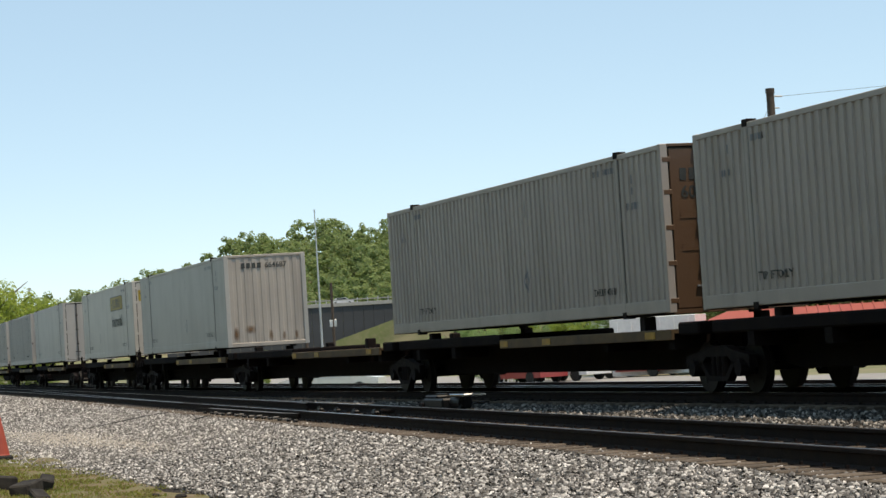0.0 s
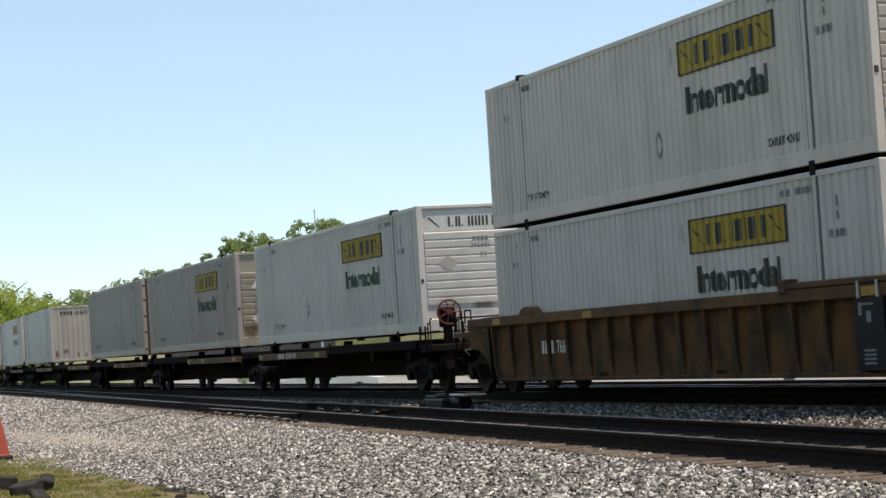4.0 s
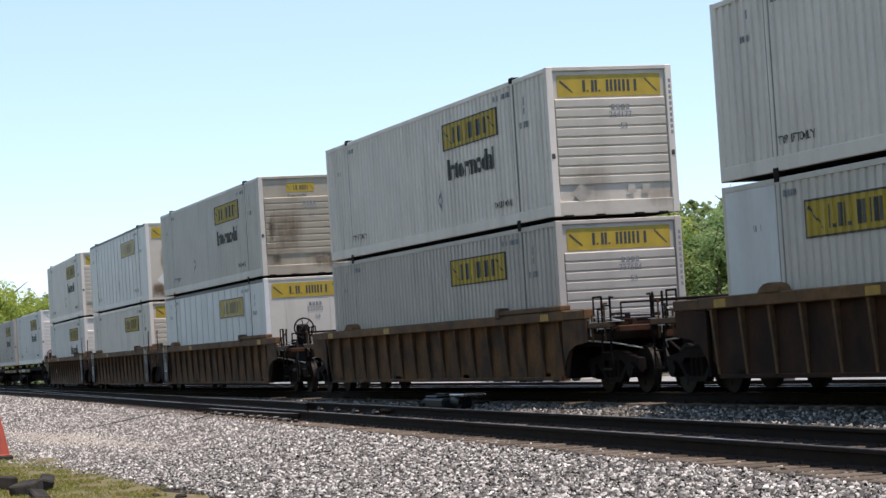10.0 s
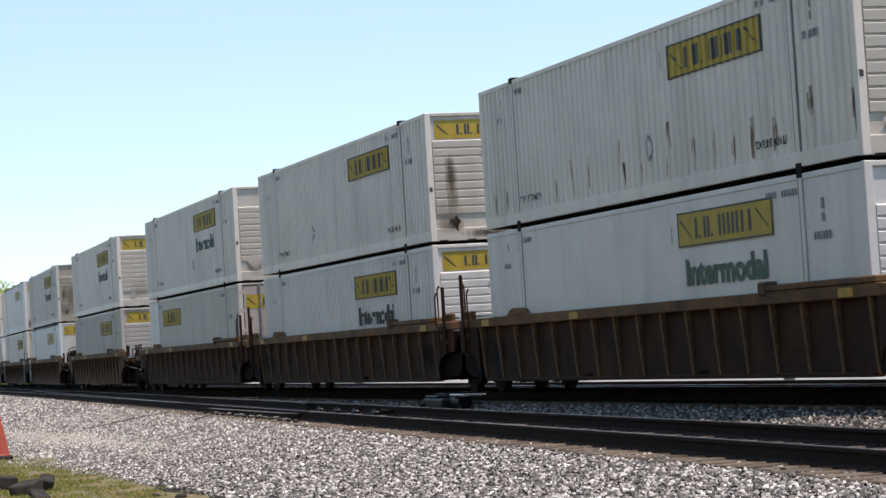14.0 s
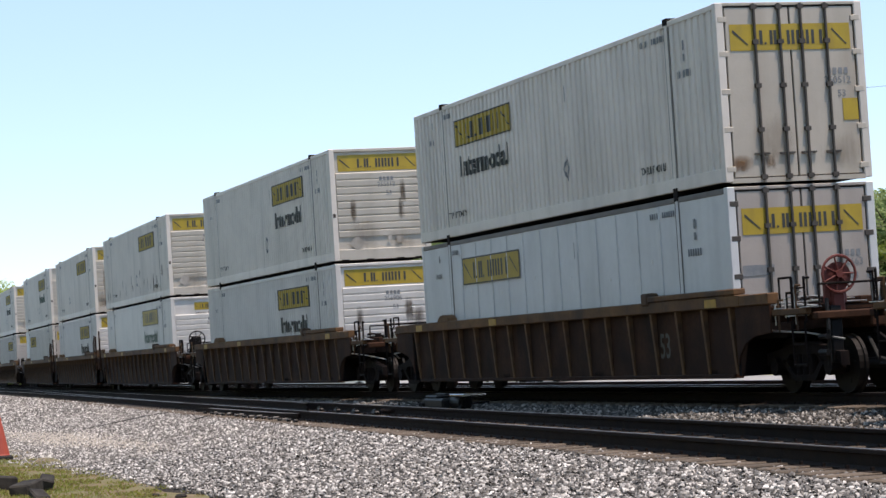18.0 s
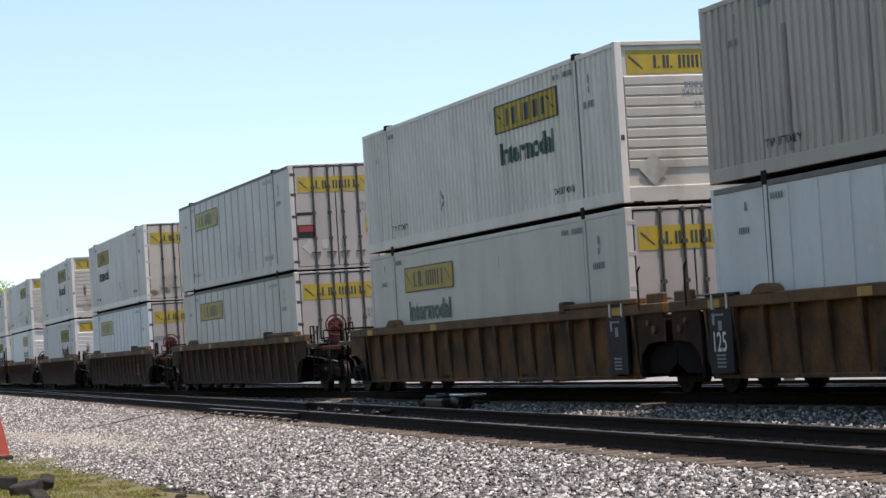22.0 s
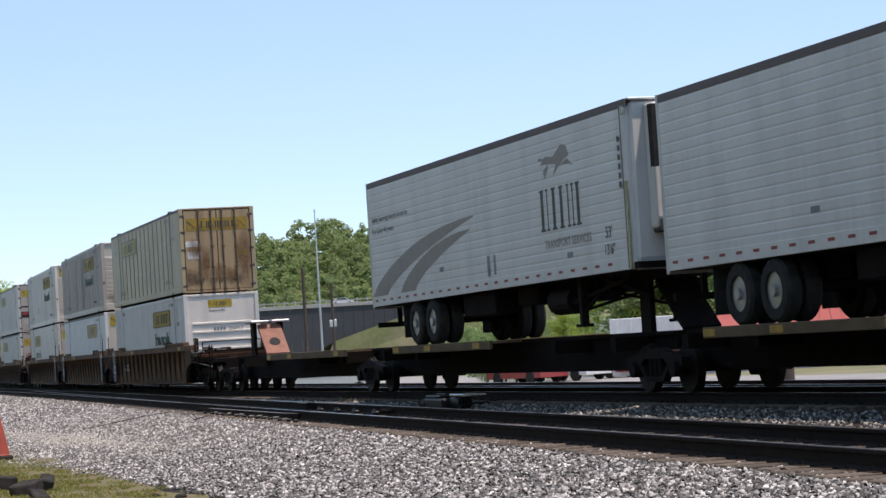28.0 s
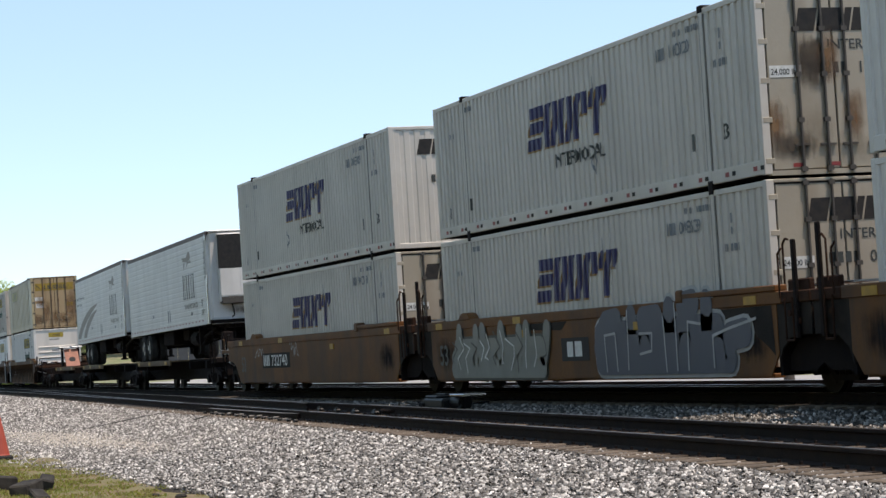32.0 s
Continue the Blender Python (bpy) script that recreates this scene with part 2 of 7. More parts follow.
surface("pole_wood", (0.085, 0.06, 0.045), 0.9, 0.0, (0.05, 0.038, 0.03), 3.0, 0.9, (0.13, 0.1, 0.08), 0.5, 6.0, 0.4, 20.0)
surface("galvanised", (0.55, 0.57, 0.58), 0.45, 0.6, (0.42, 0.43, 0.44), 2.0, 0.6)
surface("concrete", (0.40, 0.39, 0.37), 0.9, 0.0, (0.30, 0.29, 0.28), 0.3, 0.8, (0.2, 0.19, 0.18), 0.5, 6.0, 0.2, 8.0)
surface("wall_block", (0.062, 0.066, 0.076), 0.9, 0.0, (0.05, 0.052, 0.058), 0.25, 0.8, (0.06, 0.062, 0.07), 0.5, 5.0, 0.3, 4.0)
surface("asphalt", (0.055, 0.055, 0.056), 0.9, 0.0, (0.08, 0.078, 0.075), 0.6, 0.8)
surface("pavement_pale", (0.31, 0.295, 0.28), 0.9, 0.0, (0.22, 0.21, 0.20), 0.4, 0.8, None, 0.0, 1.0, 0.2, 5.0, "World")
surface("roof_red", (0.46, 0.12, 0.11), 0.35, 0.0, (0.40, 0.10, 0.09), 1.0, 0.6)
surface("wall_pale", (0.50, 0.49, 0.47), 0.85, 0.0, (0.42, 0.41, 0.40), 0.5, 0.7, (0.3, 0.29, 0.27), 0.3, 5.0)
surface("wall_red", (0.36, 0.05, 0.045), 0.7, 0.0, (0.3, 0.05, 0.045), 0.6, 0.6)
surface("car_white", (0.75, 0.75, 0.75), 0.2)
surface("car_red", (0.34, 0.05, 0.05), 0.3)
surface("glass_dark", (0.02, 0.025, 0.03), 0.08)
surface("cone_orange", (0.42, 0.075, 0.045), 0.6, 0.0, (0.34, 0.06, 0.04), 6.0, 0.6)
surface("graffiti_silver", (0.21, 0.215, 0.195), 0.5, 0.0, (0.15, 0.155, 0.145), 2.0, 0.8)
surface("graffiti_blue", (0.065, 0.076, 0.105), 0.5, 0.0, (0.06, 0.07, 0.10), 2.0, 0.8)
surface("graffiti_rim", (0.40, 0.41, 0.42), 0.5, 0.0, (0.30, 0.31, 0.32), 3.0, 0.7)
surface("creek_stone", (0.022, 0.02, 0.019), 0.9, 0.0, (0.06, 0.054, 0.048), 6.0, 0.8, None, 0.0, 1.0, 0.5, 20.0)
surface("machine_black", (0.004, 0.004, 0.005), 0.5, 0.1, (0.009, 0.009, 0.009), 7.0, 0.7, None, 0.0, 1.0, 0.2, 30.0)


for name, gloss in (("truck_iron", 0.1), ("deck_black", 0.1), ("wheel_steel", 0.2), ("rail_rust", 0.15), ("machine_black", 0.3), ("tie_wood", 0.15), ("well_brown", 0.2), ("well_dark", 0.15), ("well_ochre", 0.25), ("sill_brown", 0.2), ("shaded_stone", 0.15), ("ballast_base", 0.1)):
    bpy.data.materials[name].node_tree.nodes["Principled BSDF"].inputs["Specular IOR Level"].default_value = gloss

# ---- mesh helpers ----
def bx(bm, x0, x1, y0, y1, z0, z1, bevel=0.0):
    vs = bmesh.ops.create_cube(bm, size=1.0)["verts"]
    for v in vs:
        v.co = Vector(((x0 + x1) / 2 + v.co.x * (x1 - x0), (y0 + y1) / 2 + v.co.y * (y1 - y0), (z0 + z1) / 2 + v.co.z * (z1 - z0)))
    if bevel:
        es = list({e for v in vs for e in v.link_edges})
        bmesh.ops.bevel(bm, geom=es, offset=bevel, segments=1, affect="EDGES", profile=0.5)
    return vs


def rod(bm, a, b, r, seg=8, r2=None):
    a, b = Vector(a), Vector(b)
    d = b - a
    m = Matrix.Translation((a + b) / 2) @ d.to_track_quat("Z", "Y").to_matrix().to_4x4()
    bmesh.ops.create_cone(bm, cap_ends=True, segments=seg, radius1=r, radius2=r if r2 is None else r2, depth=d.length, matrix=m)


def prism(bm, pts, y0, y1):
    """A polygon in x and z, drawn out from y0 to y1."""
    lo = [bm.verts.new((x, y0, z)) for x, z in pts]
    hi = [bm.verts.new((x, y1, z)) for x, z in pts]
    bm.faces.new(lo), bm.faces.new(hi[::-1])
    for i in range(len(pts)):
        j = (i + 1) % len(pts)
        bm.faces.new((lo[j], lo[i], hi[i], hi[j]))


def bent(bm, pts, r, seg=6):
    """A round bar through points."""
    for a, b in zip(pts, pts[1:]):
        rod(bm, a, b, r, seg)


def finish(bm, name, material):
    bmesh.ops.recalc_face_normals(bm, faces=bm.faces)
    me = bpy.data.meshes.new(name)
    bm.to_mesh(me)
    bm.free()
    me.materials.append(material if not isinstance(material, str) else MATS[material])
    return me


SHARED = {}


def shared(key, build, material):
    """The mesh that build(bm) draws, made once for a key and a material."""
    k = (key, material)
    if k not in SHARED:
        bm = bmesh.new()
        build(bm)
        SHARED[k] = finish(bm, key if isinstance(key, str) else str(key[0]), material)
    return SHARED[k]


def part(name, me, parent, label="", m=None):
    ob = new(name, me)
    ob.parent = parent
    if m is not None:
        ob.matrix_basis = m
    if label:
        ob["label"] = label
    return ob


MARKS = ("marking", "name_block", "number", "rust_stain", "soot_stain", "rust_streak", "grime_streak", "reflector_row", "pocket_row", "placard_square", "placard_line", "document_plate", "warning_plate",
         "tape", "fleet_mark", "firm_text", "word", "end_word", "side_mark", "end_number", "side_number", "handling_note", "motto", "dimension", "car_number", "weight_text", "length_text", "logo_notch", "logo_gap", "logo_shadow",
         "placard_number", "unit_number", "owner_block", "warning_text", "burn_mark", "stain", "end_code", "end_logo", "logo", "fill", "placard_holder", "end_patch")


def drawn(name, material, parent, build, key=None, label="", m=None):
    ob = part(name, shared(key or (name, len(SHARED)), build, material), parent, label, m)
    if name in MARKS:
        ob["kind"] = "stuff"
    return ob


def thing(name, label, category, group="", kind="", m=None):
    ob = tagged(new(name), label, category, group, kind)
    if m is not None:
        ob.matrix_basis = m
    return ob


def solid(name, me, label="", category="", group="", kind="", m=None):
    ob = tagged(new(name, me), label, category, group, kind)
    if m is not None:
        ob.matrix_basis = m
    return ob


def flat_mesh(name, verts, faces, material):
    me = bpy.data.meshes.new(name)
    me.from_pydata(verts, [], faces)
    me.materials.append(MATS[material])
    me.update()
    return me


def raw_mesh(name, verts, loops, sides, material):
    """Fast: verts (n, 3), loop indices, all faces with the same number of sides."""
    me = bpy.data.meshes.new(name)
    nf = len(loops) // sides
    me.vertices.add(len(verts)), me.loops.add(len(loops)), me.polygons.add(nf)
    me.vertices.foreach_set("co", np.asarray(verts, np.float32).ravel())
    me.loops.foreach_set("vertex_index", np.asarray(loops, np.int32))
    me.polygons.foreach_set("loop_start", np.arange(nf, dtype=np.int32) * sides)
    me.materials.append(MATS[material])
    me.update(calc_edges=True)
    return me


# ---- writing ----
LETTERS = {}


def letters(text, height, bold=0.014):
    """Flat outline of a word, its left foot at the origin; capitals are height tall."""
    k = (text, height, bold)
    if k not in LETTERS:
        cu = bpy.data.curves.new("word", "FONT")
        cu.body, cu.size, cu.resolution_u = text, height / 0.69, 3
        cu.offset = bold * height / 0.69
        ob = bpy.data.objects.new("word", cu)
        scene.collection.objects.link(ob)
        me = bpy.data.meshes.new_from_object(ob.evaluated_get(bpy.context.evaluated_depsgraph_get()))
        vs = [(v.co.x, v.co.y) for v in me.vertices]
        fs = [tuple(p.vertices) for p in me.polygons]
        bpy.data.objects.remove(ob), bpy.data.curves.remove(cu), bpy.data.meshes.remove(me)
        LETTERS[k] = (vs, fs)
    return LETTERS[k]


def bars(widths, height, gap, slant=0.0, x=0.0, z=0.0):
    """Plain upright blocks of the size of letters."""
    vs, fs = [], []
    for w in widths:
        if w > 0:
            i = len(vs)
            vs += [(x, z), (x + w, z), (x + w + slant * height, z + height), (x + slant * height, z + height)]
            fs.append((i, i + 1, i + 2, i + 3))
        x += abs(w) + gap
    return vs, fs


def rects(*rs):
    vs, fs = [], []
    for x0, x1, z0, z1 in rs:
        i = len(vs)
        vs += [(x0, z0), (x1, z0), (x1, z1), (x0, z1)]
        fs.append((i, i + 1, i + 2, i + 3))
    return vs, fs


def poly(*pts):
    return list(pts), [tuple(range(len(pts)))]


def joined(*shapes):
    vs, fs = [], []
    for v, f in shapes:
        i = len(vs)
        vs += v
        fs += [tuple(j + i for j in q) for q in f]
    return vs, fs


def moved(shape, dx, dz, squeeze=1.0):
    return [(x * squeeze + dx, z + dz) for x, z in shape[0]], shape[1]


PITCH, DEPTH = 0.25, 0.03


def wave(x):
    """Depth of the corrugated side at x."""
    p = (x % PITCH) / PITCH
    return DEPTH * (0 if p < 0.44 else (p - 0.44) / 0.08 if p < 0.52 else 1 if p < 0.92 else (1 - p) / 0.08)


def on_side(shape, y, ribbed, proud=0.004):
    """A flat shape laid on the near side, following its corrugation."""
    def build(bm):
        vs = [bm.verts.new((x, y - proud, z)) for x, z in shape[0]]
        for f in shape[1]:
            try:
                bm.faces.new([vs[i] for i in f])
            except ValueError:
                pass
        if ribbed:
            bmesh.ops.triangulate(bm, faces=bm.faces[:])
            xs = [v.co.x for v in bm.verts]
            k = math.floor(min(xs) / PITCH)
            while k * PITCH < max(xs):
                for p in (0, 0.44, 0.52, 0.92):
                    x = (k + p) * PITCH
                    if min(xs) < x < max(xs):
                        bmesh.ops.bisect_plane(bm, geom=bm.verts[:] + bm.edges[:] + bm.faces[:], plane_co=(x, 0, 0), plane_no=(1, 0, 0))
                k += 1
            for v in bm.verts:
                v.co.y = y - proud + wave(v.co.x)
    return build


def on_end(shape, x, proud=0.004):
    """A flat shape laid on the end that looks towards +x."""
    def build(bm):
        vs = [bm.verts.new((x + proud, a, b)) for a, b in shape[0]]
        for f in shape[1]:
            try:
                bm.faces.new([vs[i] for i in f])
            except ValueError:
                pass
    return build

# ---- the line of the train ----
TRACK_Y = 16.87       # middle of the train's track


def bend(x):
    """The line curves away at its far end."""
    d = max(0.0, -54.1 - x)
    return 0.000468 * min(d, 56.0) ** 2 + 0.0524 * max(0.0, d - 56.0)


def on_track(x, z=0.0, half=7.0):
    a, b = bend(x - half), bend(x + half)
    return pose(x, TRACK_Y + (a + b) / 2, z, 0, 0, math.degrees(math.atan2(b - a, 2 * half)))


# how far the train has gone at each full second
GONE = [-67.34, -54.78, -42.27, -29.69, -17.08, -4.44, 8.19, 20.85, 33.55, 46.19, 58.89, 71.62, 84.38, 97.15, 109.91, 122.69, 135.49, 148.32, 161.01, 173.68, 186.59,
        199.59, 212.64, 225.71, 238.85, 252.0, 265.18, 278.41, 291.72, 305.07, 318.4, 331.68, 345.16]
MOVERS, ROLLERS = [], []      # (thing, its place along the train, height), (wheelset, truck's place, wheel's place on the truck)


def gone(t):
    i = min(int(t), 31)
    p = [GONE[max(i - 1, 0)], GONE[i], GONE[i + 1], GONE[min(i + 2, 32)]]
    f = t - i
    m0, m1 = (p[2] - p[0]) / (2 if i > 0 else 1), (p[3] - p[1]) / (2 if i < 31 else 1)
    return (2 * f ** 3 - 3 * f * f + 1) * p[1] + (f ** 3 - 2 * f * f + f) * m0 + (3 * f * f - 2 * f ** 3) * p[2] + (f ** 3 - f * f) * m1


# ---- containers: 53 feet long, origin in the middle of the bottom ----
HL, HW, HC = 8.077, 1.295, 2.88
POST = 6.1


def ribbed_side(bm, y, sgn, x0, x1, z0, z1):
    xs = [x0]
    k = math.floor(x0 / PITCH)
    while k * PITCH < x1:
        xs += [(k + p) * PITCH for p in (0, 0.44, 0.52, 0.92) if x0 < (k + p) * PITCH < x1]
        k += 1
    xs.append(x1)
    rows = [[bm.verts.new((x, y + sgn * wave(x), z)) for x in xs] for z in (z0, z1)]
    for i in range(len(xs) - 1):
        bm.faces.new((rows[0][i], rows[0][i + 1], rows[1][i + 1], rows[1][i]))


def plain_side(bm, y, sgn):
    bx(bm, -HL + 0.05, HL - 0.05, min(y, y + sgn * 0.03), max(y, y + sgn * 0.03), 0.12, HC - 0.1)


def box_side(box, style, paint, near):
    sgn = 1 if near else -1
    y = -sgn * HW
    if style == "rib":
        for x0, x1 in ((-HL + 0.1, -POST - 0.06), (-POST + 0.06, POST - 0.06), (POST + 0.06, HL - 0.1)):
            drawn("side_panel", paint, box, lambda bm: ribbed_side(bm, y + sgn * 0.006, sgn, x0, x1, 0.24, HC - 0.1), ("rib_side", near, x0))
    else:
        drawn("side_panel", paint, box, lambda bm: plain_side(bm, y + sgn * 0.012, sgn), ("plain_side", near))
        if near and style == "plain":
            for i in range(12):
                x = -5.35 + i * 0.97
                drawn("seam", paint, box, lambda bm: bx(bm, -0.022, 0.022, y - 0.006, y + 0.02, 0.14, HC - 0.12, 0.003), ("seam", near), m=pose(x, 0, 0))
    if near:
        for sx in (-1, 1):
            drawn("post_joint", "rail_grey" if style == "plain" else "joint_pale", box, lambda bm: [bx(bm, sx * POST + d - 0.012, sx * POST + d + 0.012, -HW + 0.001, -HW + 0.02, 0.26, HC - 0.11) for d in (-0.072, 0.072)], ("post_joint", sx))
    if near and style == "plain":
        drawn("lashing_hole", "hole_white", box, lambda bm: [rod(bm, (-5.35 + 0.97 * i - 0.42, -HW + 0.016, z + 0.1 * ((i * 7) % 3 - 1)), (-5.35 + 0.97 * i - 0.42, -HW + 0.004, z + 0.1 * ((i * 7) % 3 - 1)), 0.038, 8) for i in range(1, 12, 2) for z in (0.95, 1.75)], "lashing_hole")["kind"] = "stuff"
    drawn("top_rail", "rail_grey" if style == "plain" else paint, box, lambda bm: bx(bm, -HL + 0.12, HL - 0.12, min(y, y + sgn * 0.06), max(y, y + sgn * 0.06), HC - 0.11, HC - 0.02, 0.008), ("top_rail", near))
    drawn("bottom_rail", paint, box, lambda bm: bx(bm, -HL + 0.12, HL - 0.12, min(y, y + sgn * 0.06), max(y, y + sgn * 0.06), 0.03, 0.25, 0.01), ("bottom_rail", near))
    for sx in (-1, 1):
        drawn("corner_post", paint, box, lambda bm: bx(bm, sx * HL - 0.13 * (sx > 0), sx * HL + 0.13 * (sx < 0), min(y, y + sgn * 0.14), max(y, y + sgn * 0.14), 0.02, HC - 0.01, 0.012), ("corner_post", near, sx))
        drawn("lifting_post", paint, box, lambda bm: bx(bm, sx * POST - 0.055, sx * POST + 0.055, min(y - sgn * 0.004, y + sgn * 0.06), max(y - sgn * 0.004, y + sgn * 0.06), 0.03, HC - 0.02, 0.012), ("lifting_post", near, sx))
        for z0 in (-0.03, HC - 0.085):
            drawn("casting", "truck_iron", box, lambda bm: bx(bm, sx * POST - 0.09, sx * POST + 0.09, min(y - sgn * 0.012, y + sgn * 0.17), max(y - sgn * 0.012, y + sgn * 0.17), z0, z0 + 0.12, 0.01), ("casting", near, sx, z0))


def front_end(box, style, paint):
    """The closed end that looks towards +x."""
    x = HL
    if style == "ledge":
        drawn("end_wall", paint, box, lambda bm: bx(bm, x - 0.10, x - 0.05, -HW + 0.13, HW - 0.13, 0.1, HC - 0.08), "end_wall")
        for i in range(9):
            z = 0.62 + i * 0.185
            drawn("rib", paint, box, lambda bm: prism_y(bm, ((x - 0.06, 0.0), (x - 0.020, 0.003), (x - 0.014, 0.135), (x - 0.06, 0.165)), -HW + 0.17, HW - 0.17), "end_ledge", m=pose(0, 0, z))
        drawn("end_sill", paint, box, lambda bm: bx(bm, x - 0.07, x - 0.008, -HW + 0.13, HW - 0.13, 0.02, 0.3, 0.01), "end_sill")
    elif style == "broad":
        drawn("end_wall", paint, box, lambda bm: bx(bm, x - 0.09, x - 0.035, -HW + 0.13, HW - 0.13, 0.05, HC - 0.06), "end_wall_broad")
        for i in range(6):
            drawn("rib", paint, box, lambda bm: prism_y(bm, ((x - 0.04, 0.0), (x - 0.006, 0.04), (x - 0.006, 0.09), (x - 0.04, 0.11)), -HW + 0.28, HW - 0.28), "end_step", m=pose(0, 0, 0.35 + i * 0.29))
    elif style == "fluted":
        def build(bm):
            n = 9
            for i in range(n):
                y = -HW + 0.14 + i * (2 * HW - 0.28) / n
                w = (2 * HW - 0.28) / n
                for a, b, xo in ((0, 0.45, 0.0), (0.45, 0.55, None), (0.55, 0.9, 0.05), (0.9, 1.0, None)):
                    xa = {0: 0.0, 0.45: 0.0, 0.55: 0.016, 0.9: 0.016}[a]
                    xb = {0.45: 0.0, 0.55: 0.016, 0.9: 0.016, 1.0: 0.0}[b]
                    vs = [bm.verts.new(p) for p in ((x - 0.02 - xa, y + a * w, 0.12), (x - 0.02 - xb, y + b * w, 0.12), (x - 0.02 - xb, y + b * w, HC - 0.08), (x - 0.02 - xa, y + a * w, HC - 0.08))]
                    bm.faces.new(vs)
        drawn("end_wall", paint, box, build, "end_fluted")
        drawn("end_sill", paint, box, lambda bm: bx(bm, x - 0.07, x - 0.008, -HW + 0.13, HW - 0.13, 0.02, 0.14, 0.01), "end_sill_low")
    else:
        drawn("end_wall", paint, box, lambda bm: bx(bm, x - 0.09, x - 0.02, -HW + 0.13, HW - 0.13, 0.03, HC - 0.06), "end_wall_flat")
        for y in (-0.65, 0.0, 0.65):
            drawn("seam", paint, box, lambda bm: bx(bm, x - 0.024, x - 0.010, -0.02, 0.02, 0.1, HC - 0.1), "end_seam", m=pose(0, y, 0))
    drawn("end_header", paint, box, lambda bm: bx(bm, x - 0.09, x - 0.004, -HW + 0.12, HW - 0.12, HC - 0.09, HC - 0.015, 0.008), "end_header")


def prism_y(bm, pts, y0, y1):
    prism(bm, pts, y0, y1)


def door_end(box, paint, bar, hardware="hinge_iron"):
    x = HL
    drawn("door_frame", "seal_black", box, lambda bm: (bx(bm, x - 0.10, x - 0.045, -HW + 0.1, HW - 0.1, 0.04, HC - 0.04)), "door_backing")
    for sy in (-1, 1):
        leaf = drawn("door_leaf", paint, box, lambda bm: bx(bm, x - 0.06, x - 0.018, min(sy * 0.014, sy * (HW - 0.17)), max(sy * 0.014, sy * (HW - 0.17)), 0.09, HC - 0.09, 0.008), ("door_leaf", sy))
        for fy in (0.19, 0.63):
            def lock(bm):
                rod(bm, (x + 0.015, sy * fy, 0.03), (x + 0.015, sy * fy, HC - 0.03), 0.026, 6)
                for z in (0.05, 0.8, 1.5, 2.2, HC - 0.12):
                    bx(bm, x - 0.02, x + 0.04, sy * fy - 0.05, sy * fy + 0.05, z, z + 0.07)
                bx(bm, x - 0.012, x + 0.02, sy * fy - 0.13, sy * fy + 0.13, 0.44, 0.47)
            drawn("lock_rod", bar, leaf, lock, ("lock_rod", sy, fy))
        for z in (0.22, 0.85, 1.45, 2.05, 2.6):
            drawn("hinge", hardware, leaf, lambda bm: bx(bm, x - 0.05, x + 0.004, -0.09, 0.07, -0.045, 0.045, 0.008), "hinge", m=pose(0, sy * (HW - 0.12), z))
    drawn("door_sill", paint, box, lambda bm: bx(bm, x - 0.1, x - 0.004, -HW + 0.12, HW - 0.12, 0.0, 0.075), "door_sill")
    drawn("end_header", paint, box, lambda bm: bx(bm, x - 0.1, x - 0.004, -HW + 0.12, HW - 0.12, HC - 0.06, HC - 0.01, 0.006), "door_header")


def letter_blocks(x, z, w, h):
    """A row of plain dark blocks where the carrier's name stands."""
    cells = ((0.44, 0.55), (0.58, 0.69), (0.72, 0.84), (0.19, 0.29))
    pairs = [(x + p * w, x + q * w, z, z + h) for a, b in cells for p, q in ((a, a + 0.042), (b - 0.042, b))]
    single = [(x + 0.04 * w, x + 0.085 * w, z, z + h), (x + 0.915 * w, x + 0.96 * w, z, z + h)]
    return joined(rects(*pairs, *single), rects((x + 0.11 * w, x + 0.14 * w, z, z + h * 0.16), (x + 0.31 * w, x + 0.34 * w, z, z + h * 0.16)))


def carrier_sign(box, x0, z0, ribbed, w=3.7, h=0.57, face="sign_yellow", word=True, word_ink="print_dark"):
    """The yellow plate with its dark blocks, and the word below it."""
    key = (round(x0, 3), round(z0, 3), ribbed, w)
    s = drawn("sign", face, box, on_side(rects((x0, x0 + w, z0, z0 + h)), -HW, ribbed), ("sign", *key))
    k = w / 3.7
    edge = rects((x0, x0 + w, z0, z0 + 0.03), (x0, x0 + w, z0 + h - 0.03, z0 + h), (x0, x0 + 0.04, z0 + 0.03, z0 + h - 0.03), (x0 + w - 0.04, x0 + w, z0 + 0.03, z0 + h - 0.03))
    swirl = poly((x0 + 0.12 * k, z0 + h - 0.09), (x0 + 0.6 * k, z0 + 0.12), (x0 + 0.57 * k, z0 + 0.12), (x0 + 0.1 * k, z0 + h - 0.14))
    swirl2 = poly((x0 + w - 0.58 * k, z0 + h - 0.1), (x0 + w - 0.12 * k, z0 + 0.12), (x0 + w - 0.15 * k, z0 + 0.12), (x0 + w - 0.6 * k, z0 + h - 0.14))
    blocks = letter_blocks(x0 + 0.62 * k, z0 + h * 0.2, 2.4 * k, h * 0.6)
    drawn("name_block", "print_dark", s, on_side(joined(blocks, edge, swirl, swirl2), -HW, ribbed, 0.008), ("sign_blocks", *key))
    if word:
        drawn("word", word_ink, box, on_side(moved(letters("Intermodal", 0.40, 0.04), x0 + 0.2, z0 - 0.62, 1.2), -HW, ribbed, 0.006), ("word", *key))


